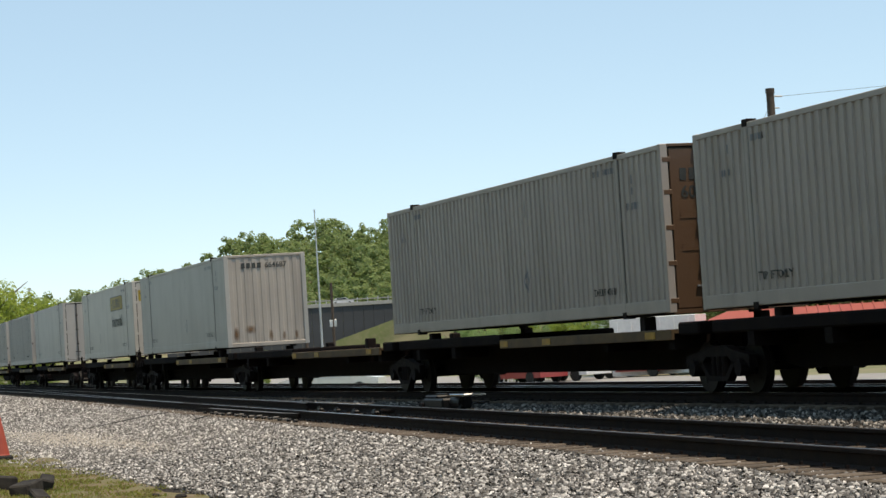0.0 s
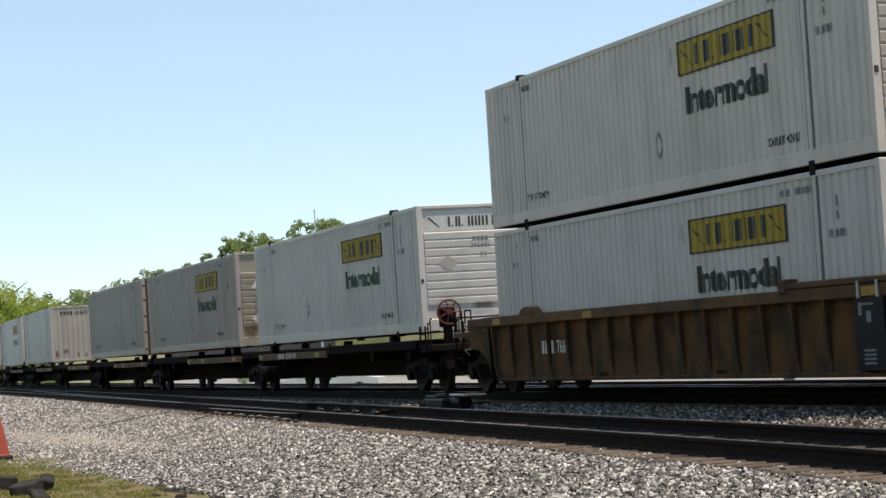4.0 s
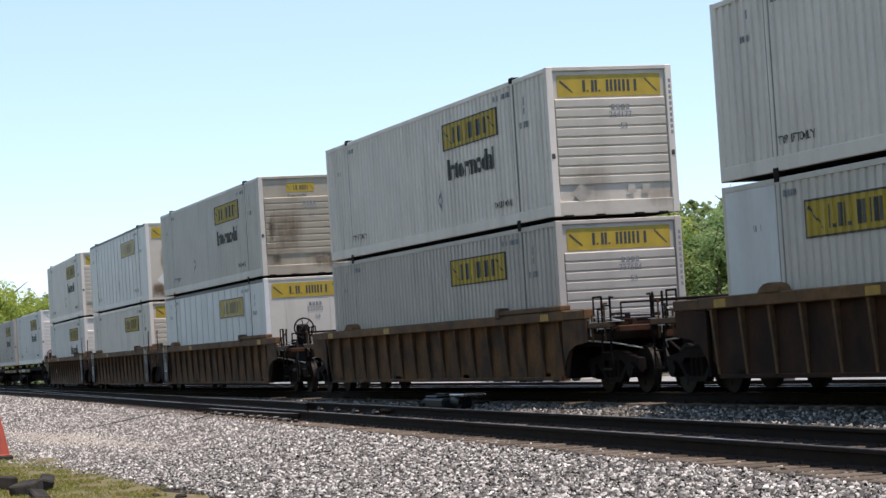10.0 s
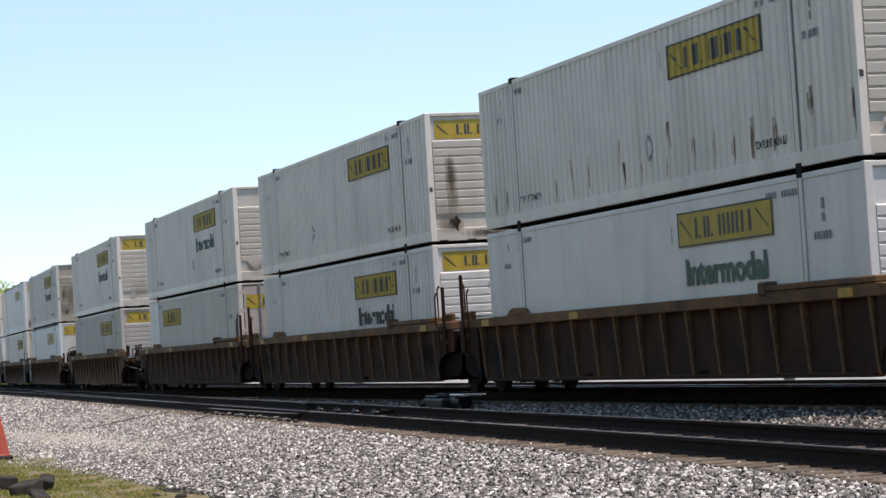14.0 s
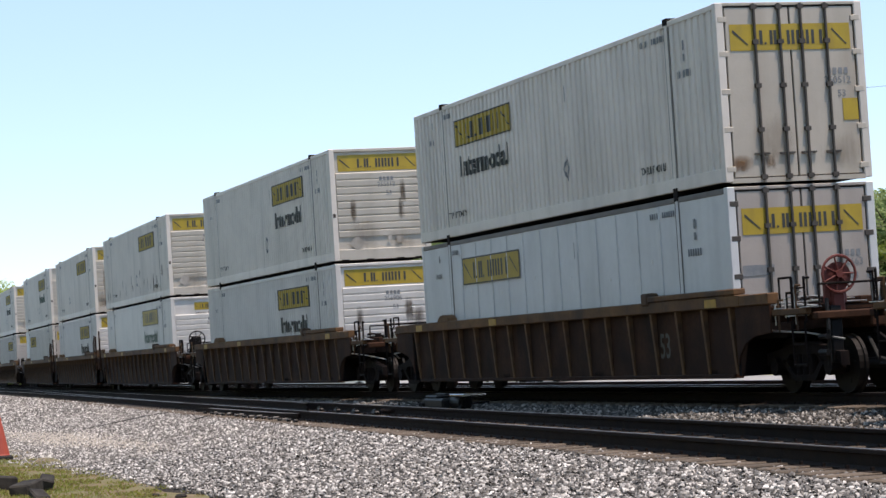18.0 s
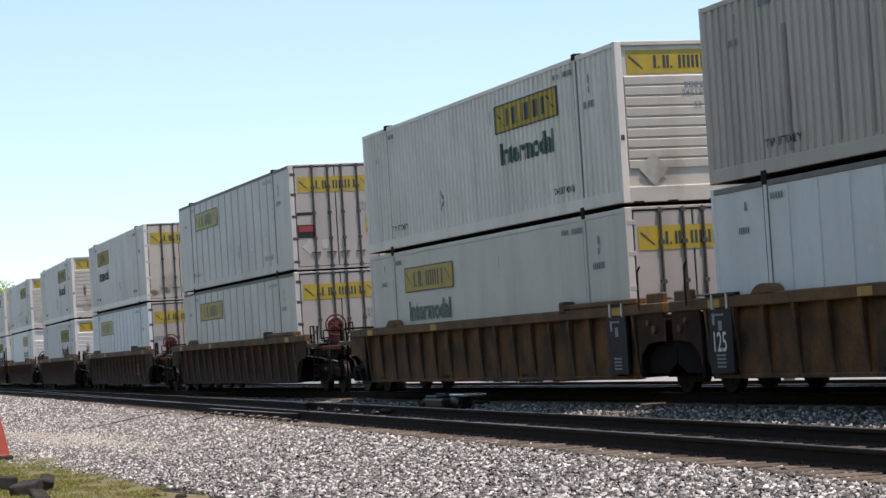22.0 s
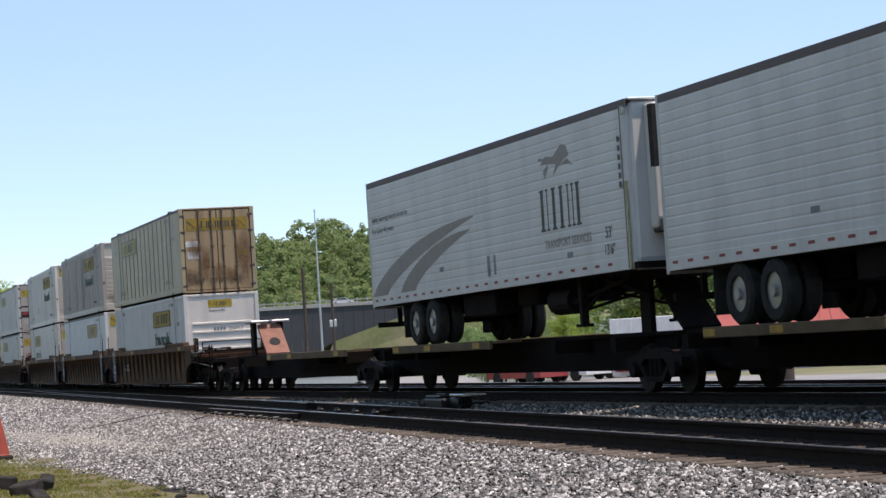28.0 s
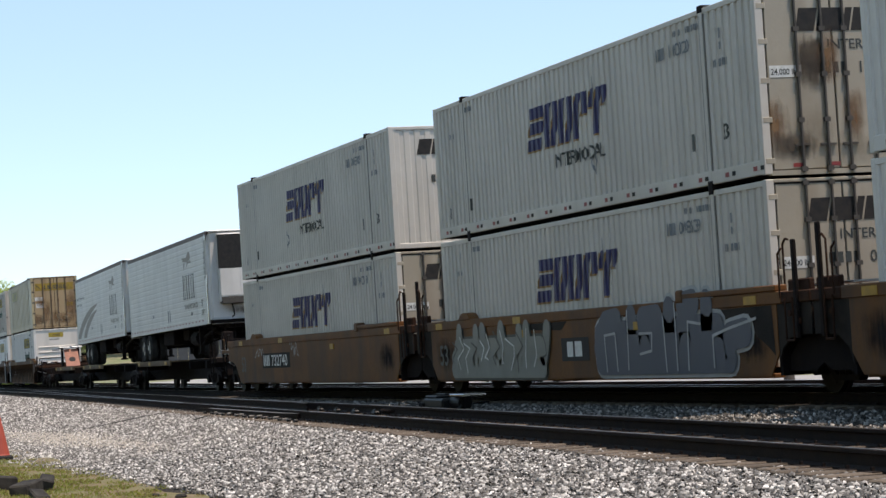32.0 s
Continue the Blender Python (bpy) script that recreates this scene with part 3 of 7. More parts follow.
def end_sign(box, z0, w, h, y0, word=False, face="sign_yellow", x=HL):
    s = drawn("end_sign", face, box, on_end(rects((y0, y0 + w, z0, z0 + h)), x), ("end_sign", face, z0, w, y0, x))
    k = w / 2.0
    blocks = letter_blocks(y0 + 0.44 * k, z0 + h * 0.22, 1.14 * k, h * 0.54)
    swirl = poly((y0 + 0.05 * k, z0 + h * 0.8), (y0 + 0.3 * k, z0 + h * 0.22), (y0 + 0.28 * k, z0 + h * 0.2), (y0 + 0.04 * k, z0 + h * 0.7))
    swirl2 = poly((y0 + w - 0.06 * k, z0 + h * 0.2), (y0 + w - 0.3 * k, z0 + h * 0.82), (y0 + w - 0.31 * k, z0 + h * 0.76), (y0 + w - 0.08 * k, z0 + h * 0.18))
    drawn("name_block", "print_dark", s, on_end(joined(blocks, swirl, swirl2), x, 0.008), ("end_blocks", z0, w, y0, x))
    if word:
        drawn("end_word", "print_dark", box, on_end(moved(letters("Intermodal", 0.085), y0 + 0.02, z0 - 0.14, 1.25 * w), x, 0.006), ("end_word", z0, w, y0, x))


def end_number(box, number, y0, z, size=0.11, ink="print_grey", length="53", x=HL):
    k = size / 0.11
    shape = joined(bars([0.07 * k] * 4, size * 0.9, 0.03 * k, 0.0, y0 + 0.06, z + size * 1.35), moved(letters(number, size), y0, z), moved(letters(length, size), y0 + 0.22 * k, z - size * 2.0))
    drawn("number", ink, box, on_end(shape, x, 0.003), ("number", number, y0, z, size, x))


def side_marks(box, ribbed, seed, ink="print_grey", lift_words=True):
    """Small markings near the posts, the handling words by the bottom rail, and the placard holder."""
    r = random.Random(seed)
    a = joined(bars([0.06] * 4, 0.10, 0.035, 0, POST - 1.15, 2.56), bars([0.06] * 6, 0.10, 0.03, 0, POST - 0.62, 2.56), bars([0.09], 0.16, 0, 0, POST + 0.62, 2.30), bars([0.09], 0.12, 0, 0, POST + 0.62, 2.12), bars([0.06] * 6, 0.12, 0.035, 0, POST + 0.35, 1.86))
    b = joined(bars([0.06] * 5, 0.10, 0.03, 0, -POST + 0.18, 2.56), bars([0.05] * 5, 0.10, 0.03, 0, -POST - 1.0, 2.1), bars([0.06], 0.14, 0, 0, -POST - 0.75, 2.45))
    drawn("marking", ink, box, on_side(a, -HW, ribbed, 0.005), ("marks_a", ribbed))
    drawn("marking", ink, box, on_side(b, -HW, ribbed, 0.005), ("marks_b", ribbed))
    for x in (POST - 1.45, -POST + 0.15) if lift_words else ():
        drawn("handling_note", "print_dark", box, on_side(moved(letters("TOP LIFT ONLY", 0.125, 0.015), x, 0.42, 0.9), -HW, ribbed, 0.005), ("lift_words", x, ribbed))
    x = r.choice((-2.2, 0.6, 1.2))
    drawn("placard_holder", ink, box, on_side(joined(poly((x, 0.62), (x + 0.15, 0.86), (x, 1.1), (x - 0.03, 1.06), (x + 0.09, 0.86), (x - 0.03, 0.66)), poly((x - 0.02, 0.62), (x - 0.17, 0.86), (x - 0.02, 1.1), (x, 1.06), (x - 0.11, 0.86), (x, 0.66))), -HW, ribbed, 0.005), ("holder", x, ribbed))
    drawn("vent", ink, box, on_side(rects((1.3, 1.33, 2.1, 2.4)), -HW, ribbed, 0.005), ("vent_mark", ribbed))


def stains(box, spec, end=True):
    """Dark runs: (across, from, to, width)."""
    shapes = []
    for i, (a, z0, z1, w) in enumerate(spec):
        r = random.Random(i * 7 + int(a * 100))
        for k in range(max(3, int(w / 0.02))):
            c, h = a + r.gauss(0, w * 0.3), r.uniform(0.012, 0.045)
            top = z1 - (z1 - z0) * r.uniform(0, 0.35)
            low = z0 + (z1 - z0) * r.uniform(0, 0.5)
            shapes.append(poly((c - h * 0.5, low), (c + h * 0.5, low), (c + h, top), (c - h, top)))
    return joined(*shapes)


def smear(box, material, spec, proud=-0.008):
    """Soft stains on the end: (across, from, to, width)."""
    for k, (a, z0, z1, w) in enumerate(spec):
        drawn("stain", material, box, on_end(rects((a - w * 0.8 - 0.05, a + w * 0.8 + 0.05, z0, z1)), HL, proud + 0.0006 * k), ("stain", material, a, z0, z1, w, k))


END_AT = {"ledge": -0.046, "flat": -0.008, "door": -0.014, "fluted": -0.016, "broad": -0.031}


def container(label, u, z, side="rib", paint="paint_white", end="ledge", turned=False, sign="word", end_style="wide", number="", seed=0, end_paint=None, word_ink="print_dark", group="containers on the train", category="container", sign_z=1.89):
    box = thing("container", label, category, group)
    box_side(box, side, paint, True)
    box_side(box, side, paint, False)
    # white ribbed ends get the darker paint that offsets their sunlight
    ep = end_paint or ("paint_end" if end == "ledge" and paint == "paint_white" else paint)
    drawn("roof_panel", paint, box, lambda bm: bx(bm, -HL + 0.06, HL - 0.06, -HW + 0.05, HW - 0.05, HC - 0.05, HC - 0.025), "roof_panel")
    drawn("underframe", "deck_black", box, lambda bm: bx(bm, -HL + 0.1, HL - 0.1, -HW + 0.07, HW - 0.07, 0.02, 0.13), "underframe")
    drawn("far_wall", paint, box, lambda bm: bx(bm, -HL + 0.02, -HL + 0.07, -HW + 0.13, HW - 0.13, 0.03, HC - 0.05), "far_wall")
    ribbed = side == "rib"
    if end == "door":
        door_end(box, ep, "rod_rust" if ep == "paint_tarnished" else "hinge_iron" if end_style == "dark" else "print_grey" if side == "rib" else "hinge_iron", "hinge_iron" if side == "plain" else ep)
    else:
        front_end(box, end, ep)
    if sign:
        x0 = -5.25 if turned else 1.58
        carrier_sign(box, x0, sign_z, ribbed, word=sign == "word", word_ink=word_ink, face="sign_faded" if sign == "faded" else "sign_yellow", w=3.55)
        if end_style == "small":
            end_sign(box, 2.4, 0.82, 0.26, -0.45, True, x=HL + END_AT[end])
        elif end_style == "pale":
            end_sign(box, 2.28, 2.1, 0.42, -1.05, False, "print_white", x=HL + END_AT[end])
        else:
            end_sign(box, 2.1 if end == "door" else 2.29, 2.12, 0.42, -1.06, face="sign_dull" if ep == "paint_tarnished" else "sign_yellow", x=HL + END_AT[end])
    side_marks(box, ribbed, seed, lift_words=bool(sign) or end_style != "dark")
    r = random.Random(seed + 500)
    if end in ("ledge", "flat") or ep in ("paint_tarnished", "paint_cream", "paint_ivory"):
        smear(box, "dust_smear", [(r.uniform(-0.9, -0.4), 0.0, r.uniform(0.7, 1.3), 0.7), (r.uniform(0.2, 0.9), 0.0, r.uniform(0.5, 1.1), 0.6)], -0.0035)
    if end == "ledge":
        drawn("end_code", "print_grey", box, on_end(rects(*[(HW - 0.085, HW - 0.035, 2.52 - 0.11 * i, 2.59 - 0.11 * i) for i in range(10)]), HL, 0.002), "end_code")
        drawn("end_fitting", "hinge_iron", box, lambda bm: (bx(bm, HL - 0.05, HL + 0.012, -HW + 0.03, -HW + 0.10, 1.12, 1.22, 0.01), bx(bm, HL - 0.05, HL + 0.012, HW - 0.10, HW - 0.03, 1.12, 1.22, 0.01)), "end_fitting")
        drawn("end_pocket", "deck_black", box, lambda bm: [bx(bm, HL - 0.02, HL - 0.004, y - 0.1, y + 0.1, 0.0, 0.045) for y in (-1.0, -0.35, 0.45, 0.95)], "end_pocket")["kind"] = "stuff"
    if number:
        end_number(box, number, -0.05 if end != "door" else 0.55, 1.88 if end != "door" else 1.55, x=HL + (-0.012 if end == "ledge" else END_AT[end]))
    MOVERS.append((box, u + HL, z))
    return box


def rail_marks(box):
    """Red reflectors and dark pockets along the bottom rail."""
    for i in range(16):
        drawn("reflector", "print_red", box, on_side(rects((0.0, 0.14, 0.10, 0.17)), -HW, False, 0.006), "rail_reflector", m=pose(-7.6 + i * 1.02, 0, 0))
        drawn("pocket", "seal_black", box, on_side(rects((0.0, 0.13, 0.10, 0.17)), -HW, False, 0.006), "rail_pocket", m=pose(-7.35 + i * 1.02, 0, 0))


def navy_box(label, u, z, upper, number, end="fluted", paint="paint_pale"):
    """White box with a slanted navy logo in plain blocks over orange shadows."""
    box = container(label, u, z, "rib", paint, "door" if end == "door" else end, sign="", end_style="dark", seed=int(u), number="", end_paint="paint_cream" if end == "door" else paint)
    def slabs(dx, dz):
        out = []
        for x0, x1, z0, z1 in ((-2.2, -1.45, 0.6, 0.82), (-2.2, -1.45, 0.31, 0.53), (-2.2, -1.45, 0.0, 0.22), (-1.33, -1.06, 0.0, 0.82), (-0.96, -0.69, 0.0, 0.82), (-0.59, -0.32, 0.0, 0.82),
                               (-0.18, 0.08, 0.0, 0.82), (0.2, 0.46, 0.0, 0.82), (0.55, 0.84, 0.42, 0.82), (0.95, 1.16, 0.5, 0.82), (1.22, 1.48, 0.0, 0.82), (1.54, 1.74, 0.5, 0.82)):
            out.append(poly(*[(x + 0.24 * z + dx, 1.36 + z + dz) for x, z in ((x0, z0), (x1, z0), (x1, z1), (x0, z1))]))
        return joined(*out)
    logo = drawn("logo", "print_navy", box, on_side(slabs(0, 0), -HW, True, 0.009), "navy_logo", "slanted navy logo blocks")
    drawn("logo_shadow", "print_orange", logo, on_side(slabs(-0.045, -0.035), -HW, True, 0.005), "logo_shadow")
    if upper:
        drawn("word", "print_dark", box, on_side(moved(letters("INTERMODAL", 0.25), -0.85, 0.93, 1.12), -HW, True, 0.006), "navy_word")
    drawn("side_number", "print_grey", box, on_side(joined(bars([0.1] * 3, 0.2, 0.05, 0, 4.2, 2.25), moved(letters(number, 0.2), 4.75, 2.25)), -HW, True, 0.006), ("navy_number", number))
    drawn("side_mark", "print_dark", box, on_side(joined(moved(letters("53", 0.22, 0.02), -7.35, 0.42, 0.7), moved(letters("53", 0.24, 0.02), POST + 0.55, 0.7, 0.7), rects((-POST + 0.2, -POST + 0.3, 0.5, 0.75), (POST - 0.6, POST - 0.5, 0.62, 0.9))), -HW, True, 0.006), "navy_side_mark")
    rail_marks(box)
    el = joined(bars([0.32, 0.42, 0.12, 0.26, 0.28], 0.36, 0.03, 0.22, -0.62, 2.2))
    drawn("end_logo", "seal_black", box, on_end(el, HL, -0.012), ("navy_end_logo", end))
    drawn("end_word", "print_dark", box, on_end(moved(letters("INTERMODAL", 0.15), -0.1, 1.92, 1.05), HL, -0.012), "navy_end_word")
    drawn("end_number", "print_dark", box, on_end(joined(bars([0.1] * 4, 0.17, 0.04, 0, -0.3, 1.55), moved(letters(number, 0.17), 0.4, 1.55)), HL, -0.012), ("navy_end_number", number))
    if end == "door":
        drawn("weight_plate", "print_white", box, on_end(rects((-1.1, -0.55, 1.5, 1.68)), HL, -0.012), "weight_plate")
        drawn("weight_text", "print_dark", box, on_end(moved(letters("24,000 lbs", 0.09), -1.08, 1.54, 0.9), HL, -0.009), "weight_words")
    else:
        drawn("length_text", "print_dark", box, on_end(moved(letters("53ft", 0.3), 0.15, 1.35, 0.8), HL, -0.012), "length_words")
        drawn("weight_text", "print_dark", box, on_end(moved(letters("24,000 lbs", 0.09), 0.2, 0.75, 0.9), HL, -0.012), "weight_words_end")
    return box


# ---- railway trucks and wheels ----
WR = 0.42


def wheelset_mesh(bm):
    rod(bm, (0, -1.05, 0), (0, 1.05, 0), 0.085, 10)
    for s in (-1, 1):
        rod(bm, (0, s * 0.685, 0), (0, s * 0.735, 0), WR + 0.028, 28)
        rod(bm, (0, s * 0.735, 0), (0, s * 0.82, 0), WR, 28)
        rod(bm, (0, s * 0.82, 0), (0, s * 0.85, 0), 0.13, 12)
        for k in range(5):
            a = k * math.tau / 5
            rod(bm, (0.25 * math.cos(a), s * 0.815, 0.25 * math.sin(a)), (0.25 * math.cos(a), s * 0.829, 0.25 * math.sin(a)), 0.045, 6)


def sideframe_mesh(bm):
    for s in (-1, 1):
        y0, y1 = (s * 1.0 - 0.07, s * 1.0 + 0.07)
        prism(bm, ((-1.22, 0.42), (-1.22, 0.62), (-0.62, 0.70), (-0.35, 0.78), (0.35, 0.78), (0.62, 0.70), (1.22, 0.62), (1.22, 0.42), (1.0, 0.56), (0.78, 0.56), (0.66, 0.44), (0.42, 0.60), (-0.42, 0.60), (-0.66, 0.44), (-0.78, 0.56), (-1.0, 0.56)), y0, y1)
        prism(bm, ((-0.70, 0.50), (-0.36, 0.20), (0.36, 0.20), (0.70, 0.50), (0.58, 0.52), (0.30, 0.29), (-0.30, 0.29), (-0.58, 0.52)), y0, y1)
        for x in (-0.2, 0.0, 0.2):
            rod(bm, (x, s * 1.0, 0.28), (x, s * 1.0, 0.62), 0.075, 8)
        for x in (-0.89, 0.89):
            rod(bm, (x, s * 0.9, WR), (x, s * 1.12, WR), 0.14, 10)
    bx(bm, -0.22, 0.22, -1.0, 1.0, 0.46, 0.74, 0.03)
    bx(bm, -0.35, 0.35, -0.35, 0.35, 0.70, 0.86, 0.03)
    for x in (-0.42, 0.42):
        bx(bm, x - 0.05, x + 0.05, -0.85, 0.85, 0.34, 0.46)


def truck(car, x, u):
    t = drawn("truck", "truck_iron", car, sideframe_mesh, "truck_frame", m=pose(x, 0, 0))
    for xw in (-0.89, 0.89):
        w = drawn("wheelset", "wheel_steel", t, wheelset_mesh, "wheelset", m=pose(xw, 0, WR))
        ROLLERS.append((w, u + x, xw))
    return t


def brake_wheel(parent, x, z, color, y=-1.05):
    def build(bm):
        n, r = 20, 0.27
        bent(bm, [(x, y + r * math.cos(k * math.tau / n), z + r * math.sin(k * math.tau / n)) for k in range(n + 1)], 0.022, 6)
        for k in range(7):
            a = k * math.tau / 7
            rod(bm, (x, y, z), (x, y + r * math.cos(a), z + r * math.sin(a)), 0.014, 5)
        rod(bm, (x - 0.12, y, z), (x + 0.04, y, z), 0.06, 10)
    return drawn("brake_wheel", color, parent, build, ("brake_wheel", x, z, y))


def ladder(parent, x, y, z0, z1, mat, key):
    def build(bm):
        for a in (-0.2, 0.2):
            rod(bm, (x + a, y, z0), (x + a, y, z1), 0.022, 6)
        k = z0 + 0.1
        while k < z1:
            rod(bm, (x - 0.2, y, k), (x + 0.2, y, k), 0.014, 5)
            k += 0.38
    return drawn("ladder", mat, parent, build, (key, x, y, z0, z1))


def grab_iron(parent, pts, key, mat="truck_iron"):
    return drawn("grab_iron", mat, parent, lambda bm: bent(bm, pts, 0.018, 6), ("grab_iron", key))


def fin(bm, y, s):
    """An upright stiffener, deep under the top sill and tapering to the bottom flange."""
    bx(bm, -0.04, 0.04, min(y, y - s * 0.12), max(y, y - s * 0.12), 0.331, 1.368)
    for v in bm.verts:
        if v.co.z < 0.5 and abs(v.co.y - y) < 0.01:
            v.co.y = y - s * 0.085


def well_car(u, left, right, color, sill, smooth=False, number="", label="", placards=False, wheel_color="machine_black", brake=True):
    """One well unit; u is its middle. An end is "joint" (articulated) or "coupler". The truck under a joint belongs to the unit on its left."""
    car = thing("well_car", label, "rail car", "well cars of the train")
    W = 1.5
    ends = {-1: left, 1: right}
    for s in (-1, 1):
        y = s * W
        drawn("top_sill", sill, car, lambda bm: bx(bm, -8.75, 8.75, min(y, y - s * 0.2), max(y, y - s * 0.2), 1.37, 1.56, 0.015), ("top_sill", s))
        web_y = y - s * (0.02 if smooth else 0.10)
        prof = ((-8.55, 1.37), (-8.55, 0.62), (-8.25, 0.30), (8.25, 0.30), (8.55, 0.62), (8.55, 1.37))
        drawn("side_plate", color, car, lambda bm: prism(bm, prof, min(web_y, web_y - s * 0.02), max(web_y, web_y - s * 0.02)), ("side_plate", s, smooth))
        drawn("bottom_flange", color, car, lambda bm: bx(bm, -8.25, 8.25, min(y - s * 0.07, y - s * 0.25), max(y - s * 0.07, y - s * 0.25), 0.26, 0.33, 0.01), ("bottom_flange", s))
        if not smooth:
            for i in range(17):
                x = -8.28 + i * 1.04
                # on dark cars the fins are painted paler, as if sunlit against the plates
                drawn("side_post", "sill_brown" if color == "well_dark" else color, car, lambda bm: fin(bm, y, s), ("side_post", s), m=pose(x, 0, 0))
        drawn("guide_block", sill, car, lambda bm: prism(bm, ((-6.5, 1.56), (-6.4, 1.63), (-6.28, 1.68), (-6.1, 1.70), (-5.92, 1.68), (-5.8, 1.62), (-5.76, 1.56)), min(y + s * 0.02, y - s * 0.2), max(y + s * 0.02, y - s * 0.2)), ("guide_block", s))
        drawn("guide_plate", sill, car, lambda bm: (bx(bm, 5.0, 8.6, min(y + s * 0.015, y - s * 0.2), max(y + s * 0.015, y - s * 0.2), 1.565, 1.66, 0.015), bx(bm, 4.92, 5.2, min(y + s * 0.03, y - s * 0.2), max(y + s * 0.03, y - s * 0.2), 1.50, 1.72, 0.03)), ("guide_plate", s))
    for i, x in enumerate((-7.9, -2.9, 7.7)):
        drawn("reflector", "reflector", car, lambda bm: bx(bm, -0.22, 0.22, -W - 0.006, -W + 0.01, 1.39, 1.52), "sill_reflector", m=pose(x, 0, 0))
    for i, x in enumerate((-7.4, -2.5, 2.5, 7.4)):
        drawn("cross_bearer", "deck_black", car, lambda bm: bx(bm, -0.2, 0.2, -W + 0.1, W - 0.1, 0.27, 0.40), "cross_bearer", m=pose(x, 0, 0))
    for s in (-1, 1):
        for sy in (-1, 1):
            arch = ((8.53, 1.372), (8.53, 0.45), (8.62, 0.62), (8.84, 0.80), (9.15, 0.90), (9.75, 0.95), (9.75, 1.372)) if ends[s] != "joint" else ((8.53, 1.372), (8.53, 0.45), (8.66, 0.70), (8.95, 0.86), (9.35, 0.90), (9.66, 0.90), (9.66, 1.372))
            pts = [(s * a, b) for a, b in arch]
            yo = sy * (W - 0.03)
            # near joint plates are coloured dark for the shaded gap, oil-dark on smooth cars
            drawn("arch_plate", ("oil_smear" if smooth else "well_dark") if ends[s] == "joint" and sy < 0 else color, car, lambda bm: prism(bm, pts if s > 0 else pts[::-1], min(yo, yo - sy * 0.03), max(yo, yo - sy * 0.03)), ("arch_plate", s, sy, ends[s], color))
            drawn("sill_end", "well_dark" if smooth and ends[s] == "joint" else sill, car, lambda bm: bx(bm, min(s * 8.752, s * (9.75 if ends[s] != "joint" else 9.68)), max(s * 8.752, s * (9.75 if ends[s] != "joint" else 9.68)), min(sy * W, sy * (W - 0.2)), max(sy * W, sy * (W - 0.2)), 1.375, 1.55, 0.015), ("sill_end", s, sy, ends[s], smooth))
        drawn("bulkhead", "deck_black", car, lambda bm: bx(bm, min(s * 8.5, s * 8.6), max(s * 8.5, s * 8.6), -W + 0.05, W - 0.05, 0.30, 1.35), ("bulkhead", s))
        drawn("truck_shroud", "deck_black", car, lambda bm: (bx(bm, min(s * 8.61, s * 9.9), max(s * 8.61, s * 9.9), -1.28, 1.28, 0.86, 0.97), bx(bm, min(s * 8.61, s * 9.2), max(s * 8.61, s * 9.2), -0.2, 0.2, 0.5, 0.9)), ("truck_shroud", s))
        if ends[s] == "joint":
            drawn("end_platform", color, car, lambda bm: (bx(bm, min(s * 8.6, s * 9.55), max(s * 8.6, s * 9.55), -1.0, 1.0, 0.98, 1.28, 0.02), bx(bm, min(s * 9.2, s * 9.84), max(s * 9.2, s * 9.84), -0.3, 0.3, 0.84, 1.2, 0.03)), ("joint_platform", s))
            if s > 0:
                truck(car, 9.85, u)
            drawn("joint_casting", "well_dark" if smooth else sill, car, lambda bm: (bx(bm, min(s * 8.9, s * 9.6), max(s * 8.9, s * 9.6), -W + 0.06, -W + 0.16, 1.36, 1.72, 0.02), rod(bm, (s * 9.3, -W + 0.02, 1.1), (s * 9.3, -W - 0.02, 1.1), 0.07, 10), rod(bm, (s * 9.05, -W + 0.02, 1.22), (s * 9.05, -W - 0.02, 1.22), 0.05, 8)), ("joint_casting", s, smooth))
            drawn("joint_walkway", "galvanised", car, lambda bm: bx(bm, min(s * 8.75, s * 9.62), max(s * 8.75, s * 9.62), -1.28, -0.7, 1.60, 1.63), ("joint_walkway", s))
            drawn("grime_patch", "plate_smear", car, on_side(rects((min(s * 6.6, s * 8.54), max(s * 6.6, s * 8.54), 0.34, 1.366)), web_near(W, smooth), False, 0.003), ("plate_grime", s, smooth), "oily grime by the joint")
            drawn("wheel_guard", "deck_black", car, lambda bm: prism(bm, [(s * a, b) for a, b in ((8.62, 0.36), (8.66, 0.60), (9.0, 0.84), (9.8, 0.88), (9.8, 0.52), (9.45, 0.36))], -1.34, -1.30), ("wheel_guard", s))
            if not placards:
                drawn("post", "truck_iron" if smooth else "well_dark", car, lambda bm: bx(bm, s * 9.3 - 0.05, s * 9.3 + 0.05, -W - 0.04, -W + 0.02, 0.85, 2.3 if s > 0 else 2.5, 0.015), ("joint_post", s, smooth))
                grab_iron(car, [(s * 9.02, -W - 0.04, 1.65), (s * 9.02, -W - 0.04, 2.24), (s * 9.12, -W - 0.04, 2.32), (s * 9.2, -W - 0.04, 2.3)], ("loop", s), "well_dark")
                grab_iron(car, [(s * 8.95, -W - 0.03, 1.45), (s * 8.95, -W - 0.03, 0.82), (s * 9.2, -W - 0.03, 0.82), (s * 9.2, -W - 0.03, 1.45)], ("step", s), "well_dark")
            grab_iron(car, [(s * 8.85, -W - 0.05, 1.45), (s * 8.85, -W - 0.05, 2.1), (s * 8.85 + 0.12, -W - 0.05, 2.18)], ("well", s), "well_dark")
